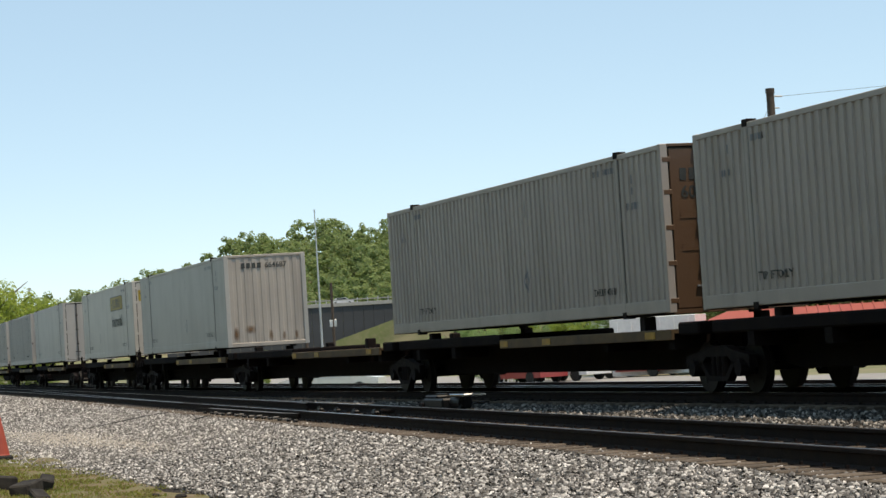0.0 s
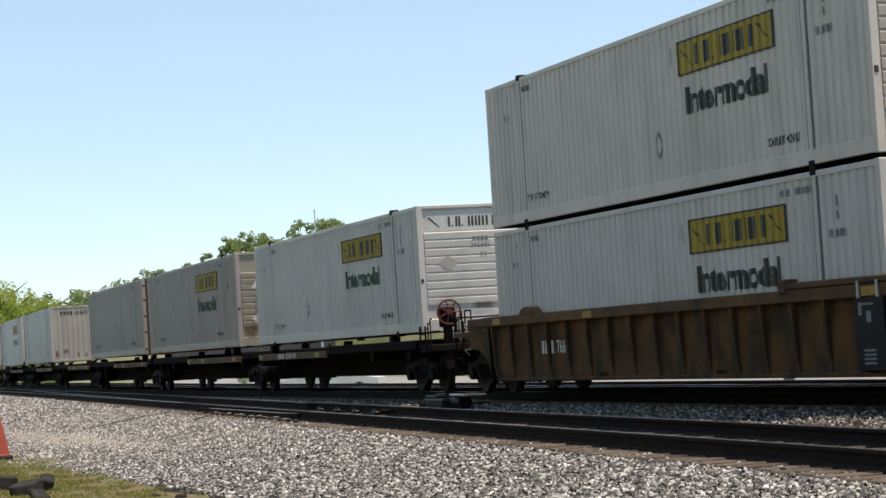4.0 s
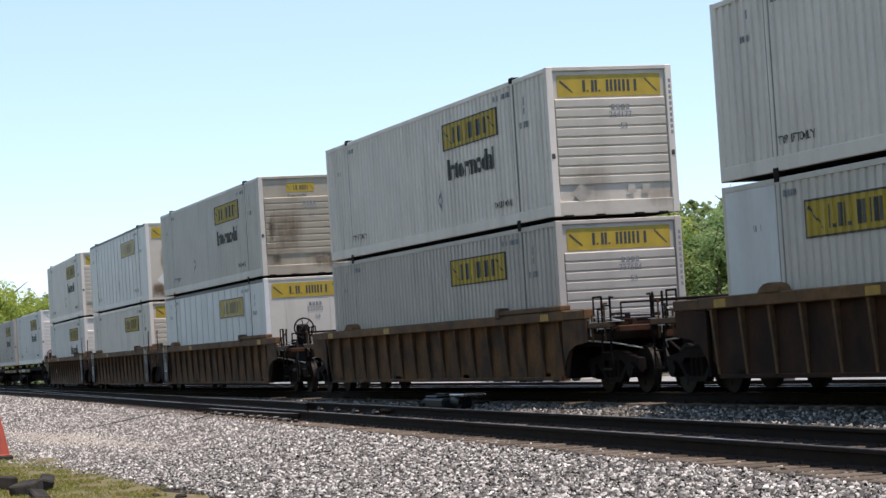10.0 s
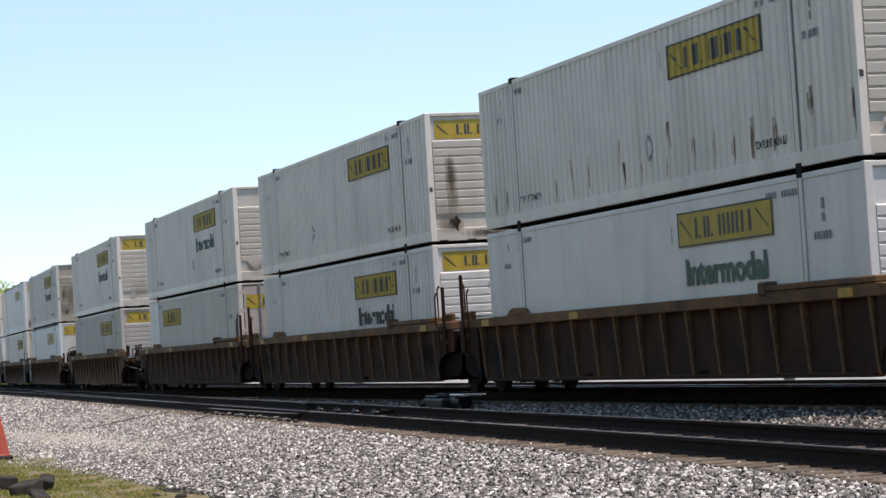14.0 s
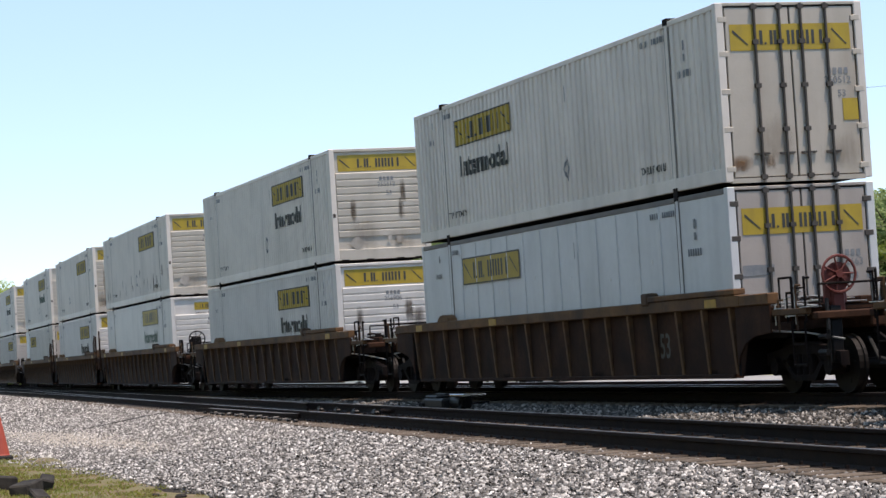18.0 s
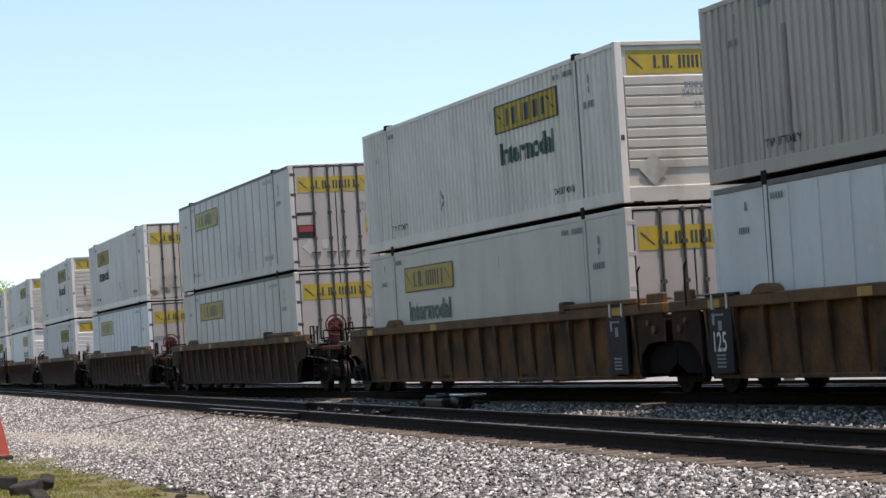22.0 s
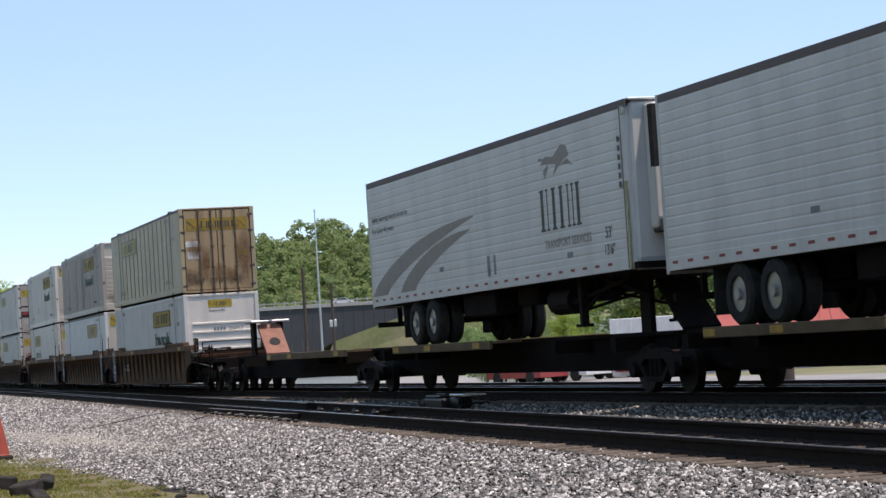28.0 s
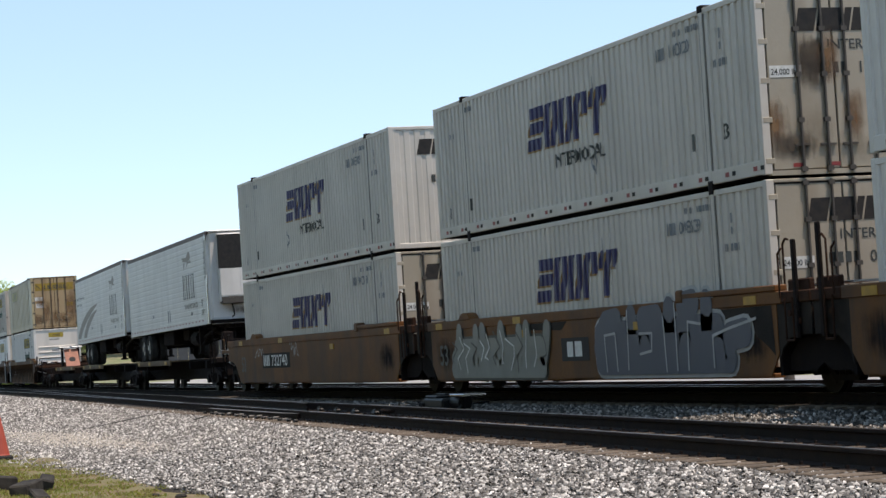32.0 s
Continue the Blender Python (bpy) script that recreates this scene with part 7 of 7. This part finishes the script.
# three-well car
WELL = "rusty yellow-brown well car carrying stacked containers"
well_car(-53.3, "coupler", "joint", "well_brown", "sill_brown", label=WELL, placards=True, number="766")
well_car(-33.46, "joint", "joint", "well_brown", "sill_brown", label=WELL, placards=True)
well_car(-13.82, "joint", "coupler", "well_brown", "sill_brown", label=WELL, placards=True)
c = container(RIB + " and a stained end", -61.6, TOP, "rib", "paint_white", "ledge", sign="word", number="244177", seed=11)
smear(c, "soot_smear", [(-0.55, 1.0, 1.7, 0.12), (-0.6, 0.1, 0.4, 0.3)])
container(RIB + " low in the well", -61.6, LOW, "rib", "paint_cool", "ledge", sign="word", seed=12, end_style="small")
c = container("smooth panelled white container with a rust-streaked end", -41.76, TOP, "plain", "paint_cool", "flat", sign="sign", number="226330", seed=13, end_paint="paint_end")
smear(c, "rust_smear", [(-0.62, 0.9, 2.15, 0.28), (-0.55, 1.0, 2.1, 0.16), (-0.85, 0.1, 0.75, 0.5), (0.0, 0.05, 0.35, 2.1), (0.5, 0.1, 0.5, 0.4)])
drawn("placard_square", "print_white", c, on_end(joined(poly((-0.95, 0.75), (-0.7, 1.0), (-0.45, 0.75), (-0.7, 0.5)), rects((0.75, 1.05, 0.75, 1.1))), HL, -0.009))
drawn("document_plate", "print_grey", c, on_end(rects((0.3, 0.65, 1.2, 1.5)), HL, -0.009))
container(RIB + " low in the well", -41.76, LOW, "rib", "paint_white", "ledge", sign="sign", number="250274", seed=14)
c = container("grey-white corrugated container with a sooty ribbed end", -22.12, TOP, "rib", "paint_pale", "ledge", sign="word", end_style="small", number="247656", seed=15, end_paint="paint_cream")
smear(c, "soot_smear", [(-0.95, 0.75, 2.0, 0.14), (-0.85, 0.3, 0.7, 0.14), (0.88, 0.8, 1.9, 0.16)])
smear(c, "dirt_smear", [(-0.5, 0.5, 2.2, 0.9), (0.5, 0.05, 0.8, 0.8)])
drawn("document_plate", "print_taupe", c, on_end(rects((0.3, 0.5, 0.35, 0.55), (0.72, 0.98, 0.33, 0.62)), HL, -0.009))
container("smooth bluish-white container low in the well", -22.12, LOW, "plain", "paint_ice", "flat", sign="sign", number="225502", seed=16, end_paint="paint_pale")

# single well car
well_car(9.85, "coupler", "coupler", "well_brown", "sill_brown", label="single rusty brown well car", brake=False)
c = container(RIB + " and pale ribbed end", 1.75, TOP, "rib", "paint_white", "ledge", sign="word", number="244177", seed=17)
drawn("placard_square", "placard_grey", c, on_end(joined(rects((0.25, 0.4, 0.42, 0.58), (0.55, 0.7, 0.42, 0.58)), poly((-0.9, 0.45), (-0.72, 0.65), (-0.5, 0.45), (-0.72, 0.25))), HL, -0.009))
container(RIB + " and grey ribs", 1.75, LOW, "rib", "paint_dull", "ledge", sign="sign", number="237684", seed=18)

# second three-well car
DARK = "dark rust-brown well car carrying stacked containers"
well_car(33.39, "coupler", "joint", "well_dark", "sill_brown", label=DARK)
well_car(53.15, "joint", "joint", "well_dark", "sill_brown", label=DARK)
well_car(73.01, "joint", "coupler", "well_dark", "sill_brown", label=DARK, number="")
c = container(RIB + " and green lettering", 25.39, TOP, "rib", "paint_white", "ledge", sign="word", word_ink="print_green", end_style="small", seed=19)
drawn("placard_square", "placard_grey", c, on_end(poly((-0.95, 0.6), (-0.7, 0.9), (-0.45, 0.6), (-0.7, 0.3)), HL, -0.009))
c = container("grey-white corrugated container with pale doors and a forward sign", 25.39, LOW, "rib", "paint_pale", "door", turned=True, sign="sign", end_paint="paint_clay", seed=20)
drawn("bay_panel", "paint_ice", c, lambda bm: bx(bm, -HL + 0.125, -POST - 0.09, -HW - 0.004, -HW + 0.01, 0.245, HC - 0.115, 0.003), label="flat white end bay")
c = container("white corrugated container with a burnt spot on its end", 45.07, TOP, "rib", "paint_white", "ledge", sign="sign", number="250370", seed=21)
drawn("burn_mark", "deck_black", c, on_end(poly((-0.84, 0.40), (-0.82, 0.52), (-0.74, 0.50), (-0.68, 0.60), (-0.62, 0.50), (-0.58, 0.44), (-0.64, 0.36), (-0.66, 0.22), (-0.74, 0.33)), HL, -0.004))
smear(c, "soot_smear", [(-0.75, 0.05, 0.6, 0.5), (-0.75, 1.0, 2.1, 0.12), (0.1, 0.02, 0.3, 1.2)])
smear(c, "dirt_smear", [(-0.75, 0.3, 2.2, 0.25)])
drawn("placard_square", "sign_yellow", c, on_end(rects((0.12, 0.3, 0.42, 0.55)), HL, -0.009))
container("bluish-white corrugated container lettered low in the well", 45.07, LOW, "rib", "paint_cool", "ledge", sign="word", number="239512", seed=22)
c = container("white corrugated container with rust runs down its side", 64.96, TOP, "rib", "paint_white", "ledge", sign="sign", number="230924", seed=23)
rs = random.Random(8)
drawn("rust_streak", "rust_run", c, on_side(stains(c, [(x, 0.27 + 0.3 * (z > 0.7), 0.27 + z * 0.5 + rs.uniform(0.25, 0.8), rs.uniform(0.06, 0.13)) for x, z in ((-7.4, 0.5), (-6.7, 0.4), (-3.9, 0.35), (-3.1, 0.3), (-2.2, 0.35), (-0.7, 0.9), (-0.6, 0.3), (0.2, 0.4), (1.3, 0.35), (1.4, 1.0), (2.4, 0.4), (3.2, 0.5), (3.9, 0.4), (4.6, 0.45), (5.4, 0.35), (6.6, 0.8), (7.9, 0.3))]), -HW, True, 0.005), label="thin brown rust runs")
drawn("placard_square", "placard_grey", c, on_end(joined(rects((0.02, 0.12, 0.45, 0.58), (0.4, 0.55, 0.4, 0.58)), poly((-0.95, 0.5), (-0.75, 0.75), (-0.5, 0.55), (-0.72, 0.3))), HL, -0.009))
container("clean white container with green lettering low in the well", 64.96, LOW, "smooth", "paint_cool", "ledge", sign="word", word_ink="print_green", end_style="small", number="229772", seed=24, sign_z=2.02)

# three single well cars
well_car(96.08, "coupler", "coupler", "well_dark", "sill_brown", label=DARK, brake=False)
c = container(RIB + " and sooty end streaks", 88.03, TOP, "rib", "paint_white", "ledge", sign="word", number="255612", seed=25)
smear(c, "soot_smear", [(-0.72, 0.85, 1.75, 0.1), (0.55, 0.9, 1.7, 0.12), (0.62, 1.3, 2.2, 0.08)])
drawn("placard_square", "placard_grey", c, on_end(joined(rects((0.15, 0.26, 0.5, 0.62), (0.38, 0.56, 0.42, 0.6)), poly((-0.9, 0.45), (-0.66, 0.65), (-0.45, 0.45), (-0.66, 0.25))), HL, -0.009))
c = container("white corrugated container with a soot-streaked end", 88.03, LOW, "rib", "paint_cool", "ledge", sign="word", number="256906", seed=26)
smear(c, "soot_smear", [(-0.72, 1.1, 1.9, 0.12), (0.6, 1.1, 2.1, 0.16), (0.85, 1.1, 1.8, 0.2)])
well_car(119.55, "coupler", "coupler", "well_dark", "sill_brown", label=DARK, wheel_color="brake_red")
w = MOVERS[-1][0]
drawn("unit_number", "print_dark", w, on_side(moved(letters("53", 0.4), 5.35, 0.62, 0.8), -1.4, False), label="dark painted 53")
c = container("white corrugated container with barred doors and a forward sign", 111.55, TOP, "rib", "paint_white", "door", turned=True, sign="word", end_style="dark", number="250512", seed=27, end_paint="paint_ivory")
smear(c, "rust_smear", [(-1.0, 0.1, 0.5, 0.3), (-0.5, 0.15, 0.5, 0.12)])
drawn("document_plate", "sign_yellow", c, on_end(rects((0.85, 1.12, 0.95, 1.3)), HL, -0.010))
c = container("smooth bluish-white container with dark door bars", 111.55, LOW, "plain", "paint_ice", "door", turned=True, sign="sign", end_style="dark", number="222663", seed=28, end_paint="paint_clay")
drawn("document_plate", "print_grey", c, on_end(rects((-1.1, -0.55, 1.45, 1.62)), HL, -0.010))
well_car(143.33, "coupler", "coupler", "well_dark", "sill_brown", label=DARK, wheel_color="brake_red")
c = container("smooth panelled grey-white container with black-hinged doors", 135.33, TOP, "plain", "paint_pale", "door", turned=True, sign="faded", end_style="dark", number="224257", seed=29, end_paint="paint_clay")
drawn("warning_sign", "print_red", c, on_end(rects((-1.08, -0.68, 1.03, 1.19)), HL, -0.006), label="red and black warning sticker")
drawn("warning_text", "seal_black", c, on_end(rects((-1.12, -0.64, 0.86, 1.22), (-1.12, -0.68, 1.48, 1.56)), HL, -0.010))
drawn("document_plate", "sign_yellow", c, on_end(rects((0.8, 1.08, 0.95, 1.32)), HL, -0.010))
drawn("plate_text", "print_dark", c, on_end(rects((0.82, 1.06, 0.97, 1.0), (0.84, 1.04, 1.05, 1.08), (0.84, 1.04, 1.14, 1.16), (0.82, 1.06, 1.27, 1.30)), HL, -0.007))
drawn("placard_square", "placard_grey", c, on_end(joined(poly((-1.02, 0.62), (-0.8, 0.84), (-0.58, 0.62), (-0.8, 0.4)), rects((-0.45, -0.2, 0.55, 0.8))), HL, -0.010))
container("smooth panelled grey-white container low in the well", 135.33, LOW, "plain", "paint_pale", "door", turned=True, sign="sign", end_style="dark", number="224231", seed=30, end_paint="paint_clay")

# third three-well car
well_car(167.24, "coupler", "joint", "well_brown", "sill_brown", label=WELL, placards=True)
well_car(186.91, "joint", "joint", "well_brown", "sill_brown", label=WELL, placards=True)
well_car(206.43, "joint", "coupler", "well_brown", "sill_brown", label=WELL, placards=True, number="726", brake=False)
c = container(RIB + " and green lettering", 158.94, TOP, "rib", "paint_white", "ledge", sign="word", word_ink="print_green", number="245137", seed=31)
drawn("placard_square", "placard_grey", c, on_end(poly((-0.95, 0.6), (-0.68, 0.9), (-0.4, 0.6), (-0.68, 0.3)), HL, -0.009))
container("grey smooth container with doors and green lettering", 158.94, LOW, "smooth", "paint_pale", "door", turned=True, sign="word", word_ink="print_green", end_paint="paint_clay", seed=32)
c = container("weathered grey corrugated container with dark side streaks", 178.71, TOP, "rib", "paint_grey", "ledge", sign="word", end_style="small", number="260438", seed=33, end_paint="paint_end", word_ink="print_green")
drawn("grime_streak", "print_taupe", c, on_side(joined(*[rects((x, x + 0.11, 0.3, z)) for x, z in ((-5.2, 2.2), (-3.6, 2.5), (-2.6, 2.65), (-2.0, 2.65), (-1.7, 2.6), (-0.6, 2.5), (0.2, 2.65), (0.5, 2.65), (0.9, 2.65), (1.2, 2.6), (3.1, 1.1), (4.4, 1.3))]), -HW, True, 0.003))
drawn("placard_square", "placard_grey", c, on_end(poly((-0.9, 0.55), (-0.65, 0.8), (-0.4, 0.55), (-0.65, 0.3)), HL, -0.009))
container("smooth bluish-white container low in the well", 178.71, LOW, "plain", "paint_ice", "flat", sign="sign", number="225502", seed=34, end_paint="paint_end")
c = container("smooth beige container with tarnished brown doors", 198.18, TOP, "plain", "paint_beige", "door", turned=True, sign="faded", end_style="dark", seed=35, end_paint="paint_tarnished")
drawn("document_plate", "print_white", c, on_end(rects((-1.1, -0.6, 1.55, 1.75), (-1.05, -0.6, 1.15, 1.4)), HL, -0.010))
drawn("warning_sign", "sign_yellow", c, on_end(rects((0.6, 1.0, 1.2, 1.4)), HL, -0.010))
smear(c, "rust_smear", [(-0.95, 0.05, 1.0, 0.4), (0.0, 0.1, 1.2, 0.2), (0.85, 0.05, 2.3, 0.45), (-0.45, 0.05, 1.9, 0.3), (0.4, 0.05, 1.0, 0.4), (-0.8, 0.9, 2.0, 0.4)])
c = container("bright white corrugated container with a broad-ribbed end", 198.18, LOW, "rib", "paint_cool", "broad", sign="word", word_ink="print_green", end_style="small", number="", seed=36, end_paint="paint_white")
drawn("number", "print_grey", c, on_end(joined(bars([0.08] * 4, 0.12, 0.03, 0, -0.3, 1.6), moved(letters("266917", 0.12), 0.2, 1.6)), HL, -0.010))

# spine cars with road trailers
spine_unit(227.81, 17.8, True, False, "", -5.8, "empty dark spine car with a raised rusty hitch", False, True, raised=())
spine_unit(245.6, 17.8, False, False, "", 8.1, "dark spine car under a road trailer", False, strip=(-6.0, 1.0), raised=())
spine_unit(263.4, 17.8, False, True, "", 7.9, "dark spine car under a road trailer", False, strip=(-6.2, 1.0), wheel="truck_iron", raised=())
road_trailer("white ribbed refrigerated trailer with taupe swooshes", 238.1, True, 3.9)
road_trailer("white ribbed refrigerated trailer with a dark logo", 255.85, False, 3.3)

# three-well car with smooth ochre sides
OCHRE = "smooth-sided ochre well car carrying white containers"
w1 = well_car(285.57, "coupler", "joint", "well_ochre", "well_ochre", True, "732740", OCHRE)
w2 = well_car(305.15, "joint", "joint", "well_ochre", "well_ochre", True, "", OCHRE + ", covered in graffiti")
drawn("unit_number", "print_dark", w2, on_side(moved(letters("53", 0.42), -8.0, 0.62), -1.48, False), label="dark painted 53")
well_car(324.56, "joint", "coupler", "well_ochre", "well_ochre", True, "", OCHRE)
drawn("number_panel", "oil_smear", w1, on_side(rects((-5.25, -1.95, 0.70, 1.12)), -1.48, False, 0.003), label="dark painted number panel")
navy_box("white corrugated container with a slanted navy logo", 277.52, TOP, True, "008809", "fluted")
navy_box("white corrugated container with a navy logo low in the well", 277.52, LOW, False, "910810", "door")
navy_box("white corrugated container with a sooty door end", 297.1, TOP, True, "100020", "door")
soot_box = MOVERS[-1][0]
smear(soot_box, "soot_smear", [(-0.42, 1.3, 2.3, 0.5), (-0.4, 1.1, 2.1, 0.4), (-0.4, 1.4, 2.3, 0.3), (-0.75, 0.1, 0.8, 0.7)])
smear(soot_box, "rust_smear", [(-1.05, 0.2, 1.4, 0.4), (0.3, 0.3, 1.5, 0.3), (0.85, 0.9, 2.2, 0.25), (-0.1, 1.2, 2.4, 0.3)])
for y in (-0.8, -0.2, 0.7):
    drawn("reflector", "print_red", soot_box, on_end(rects((0.0, 0.2, 0.12, 0.18)), HL, -0.010), "end_reflector", m=pose(0, y, 0))
navy_box("white corrugated container with a navy logo low in the well", 297.1, LOW, False, "098639", "door")
navy_box("white corrugated container with a slanted navy logo", 316.56, TOP, True, "008812", "fluted", "paint_cool")
navy_box("white corrugated container low in the well", 316.56, LOW, False, "910844", "fluted", "paint_cool")


def stroke(pts, w):
    """A painted line of even width through points, with rounded ends and elbows."""
    shapes = []
    for (x0, z0), (x1, z1) in zip(pts, pts[1:]):
        d = math.hypot(x1 - x0, z1 - z0) or 1.0
        nx, nz = -(z1 - z0) / d * w / 2, (x1 - x0) / d * w / 2
        shapes.append(poly((x0 - nx, z0 - nz), (x1 - nx, z1 - nz), (x1 + nx, z1 + nz), (x0 + nx, z0 + nz)))
    for x, z in pts:
        shapes.append(poly(*[(x + w / 2 * math.cos(k * math.tau / 10), z + w / 2 * math.sin(k * math.tau / 10)) for k in range(10)]))
    return shapes


def graffiti(car):
    """Two painted tags: fat interlocking strokes with outlines and fills."""
    y = -1.482

    def coats(shapes, proud):
        """Each shape a hair over the one before it, as paint lies on paint."""
        def build(bm):
            for i, (vs, fs) in enumerate(shapes):
                bm.faces.new([bm.verts.new((x, y - proud - i * 0.00025, z)) for x, z in vs])
        return build

    def tag(name, lines, w, fill, edge, rim, label):
        base = drawn(name, edge, car, coats([q for p in lines for q in stroke(p, w + 2 * rim)], 0.004), (name, "edge"), label)
        for k, p in enumerate(lines):
            drawn("letter_shape", fill, base, coats(stroke(p, w), 0.026 + 0.002 * (k % 2)), (name, "fill", k))["kind"] = "stuff"
        return base

    r = random.Random(6)
    a = [[(-6.95, 0.52), (-1.5, 0.50)], [(-6.9, 0.74), (-1.5, 0.72)], [(-6.7, 0.98), (-1.6, 0.94)]]
    for k in range(9):
        x, lean = -6.85 + 0.66 * k, (0.35, -0.3, 0.1, -0.15)[k % 4]
        a.append([(x, 0.55 + r.uniform(0, 0.05)), (x + lean * 0.6, 0.86), (x + lean, 1.22 + r.uniform(-0.1, 0.14))])
    t = tag("graffiti_tag", a, 0.36, "graffiti_silver", "print_dark", 0.05, "silver-green painted tag")
    for k in range(13):
        x = -6.95 + 0.45 * k
        drawn("shine_line", "print_white" if k % 3 else "print_dark", t, coats(stroke([(x, 0.42 + r.uniform(0, 0.3)), (x + r.uniform(-0.2, 0.3), 0.75), (x + r.uniform(0, 0.35), 0.95), (x + r.uniform(-0.25, 0.1), 1.3 - r.uniform(0, 0.25))], 0.035), 0.034 + 0.003 * (k % 2)), ("tag_shine", k))["kind"] = "stuff"
    b = [[(1.45, 0.58), (6.9, 0.58)], [(1.4, 0.82), (6.9, 0.80)], [(1.45, 1.06), (6.5, 1.08)], [(1.5, 0.7), (1.45, 1.0), (1.75, 1.26), (2.3, 1.3)], [(2.9, 0.8), (2.95, 1.34)], [(3.5, 0.8), (3.45, 1.28), (4.1, 1.3)], [(4.55, 0.8), (4.6, 1.42)],
         [(5.2, 0.8), (5.15, 1.46), (5.6, 1.5)], [(6.05, 0.7), (6.1, 1.48)], [(6.5, 0.7), (6.9, 0.92), (7.5, 0.98)]]
    q = tag("graffiti_piece", b, 0.46, "graffiti_blue", "graffiti_rim", 0.06, "slate-blue painted piece with pale edges")
    for k, pts in enumerate(([(1.75, 0.42), (1.7, 1.05), (2.2, 1.08), (2.25, 0.42)], [(2.75, 0.45), (2.8, 1.45)], [(3.3, 1.05), (3.85, 1.05), (3.8, 0.75), (3.3, 0.7)], [(4.4, 0.4), (4.35, 1.3)], [(4.85, 0.42), (4.85, 1.52)], [(5.3, 0.42), (5.35, 1.2), (5.85, 1.15)], [(6.3, 0.45), (6.3, 0.95), (6.9, 1.05), (7.9, 1.18)])):
        drawn("rim_line", "graffiti_rim", q, coats(stroke(pts, 0.045), 0.036), ("piece_rim", k))["kind"] = "stuff"
    drawn("grime_patch", "oil_smear", car, on_side(joined(poly((6.6, 1.1), (6.4, 1.34), (7.6, 1.36), (8.4, 1.36), (8.45, 0.6), (8.2, 0.75), (7.4, 1.1)), poly((-2.9, 1.36), (-0.2, 1.36), (-0.5, 1.2), (-2.2, 1.24)), poly((3.6, 1.36), (4.2, 1.36), (4.1, 1.5))), y, False, 0.0025), "grime_patch", "dark oily grime")["kind"] = "stuff"
    drawn("owner_panel", "placard_black", car, on_side(rects((-0.55, 0.85, 0.62, 1.05)), y, False, 0.004), "owner_panel")
    drawn("owner_block", "print_white", car, on_side(bars([0.3, 0.35], 0.28, 0.1, 0, -0.25, 0.7), y, False, 0.008), "owner_blocks")


def scribble(car, x, z, w, h, seed, n):
    """A thin pale scrawl that nobody can read."""
    r = random.Random(seed)
    pts = [(x + w * k / n + r.uniform(-0.08, 0.08), z + r.uniform(0, h)) for k in range(n + 1)]
    drawn("scrawl", "graffiti_rim", car, on_side(joined(*stroke(pts, 0.03)), -1.482, False, 0.006), label="thin pale scrawl")


graffiti(w2)
scribble(w1, -6.1, 1.0, 1.0, 0.28, 4, 12)
scribble(w1, -1.9, 0.95, 0.9, 0.5, 5, 11)
drawn("unit_number", "print_dark", w1, on_side(moved(letters("53", 0.42), -8.0, 0.62), -1.48, False), label="dark painted 53")
for w, x in ((w1, 2.6), (w2, -2.7), (w2, 3.2)):
    drawn("reflector", "reflector", w, lambda bm: bx(bm, -0.16, 0.16, -1.51, -1.48, 1.12, 1.26), "plate_reflector", m=pose(x, 0, 0))

# ---- pieces of the setting ----
lay_track("near track with rusty rails on grey wooden ties", -14.0, -120.0, line_a, 0.51, 1, (-14, -80))
lay_track("main track under the train with shaded rails", 10.0, -150.0, line_b, 0.51, 2, (-24, -90))
far = lay_track("third track lying lower beyond the train", 8.0, -150.0, lambda x: line_b(x) + 4.6, 0.51, 3, (-30, -31))
far.location.z = -0.15
build_stones()


def motions():
    times = [t * 1.0 for t in range(33)]
    for ob, u, z in MOVERS:
        if isinstance(u, tuple):
            u0, length = u
            rows = [(t, on_track(u0 + length / 2 - gone(t), z) @ pose(-length / 2, 0, 0, 0, -0.42, 0)) for t in times]
        else:
            rows = [(t, on_track(u - gone(t), z)) for t in times]
        walk(ob, rows)
    for ob, u, xw in ROLLERS:
        turn = lambda t: -math.degrees(gone(t) / WR)
        seen = [k / FPS for k in range(0, 32 * FPS + 1) if -78 < u - gone(k / FPS) < -12]
        ts = seen or [0.0]
        rows = [(t, pose(xw, 0, WR, 0, turn(t), 0)) for t in seen]
        if not seen or seen[0] > 0.02:
            rows.insert(0, (0.0, pose(xw, 0, WR, 0, turn(seen[0]) if seen else 0.0, 0)))
        if not seen or seen[-1] < 31.98:
            rows.append((32.0, pose(xw, 0, WR, 0, turn(seen[-1]) if seen else 0.0, 0)))
        walk(ob, rows)


motions()
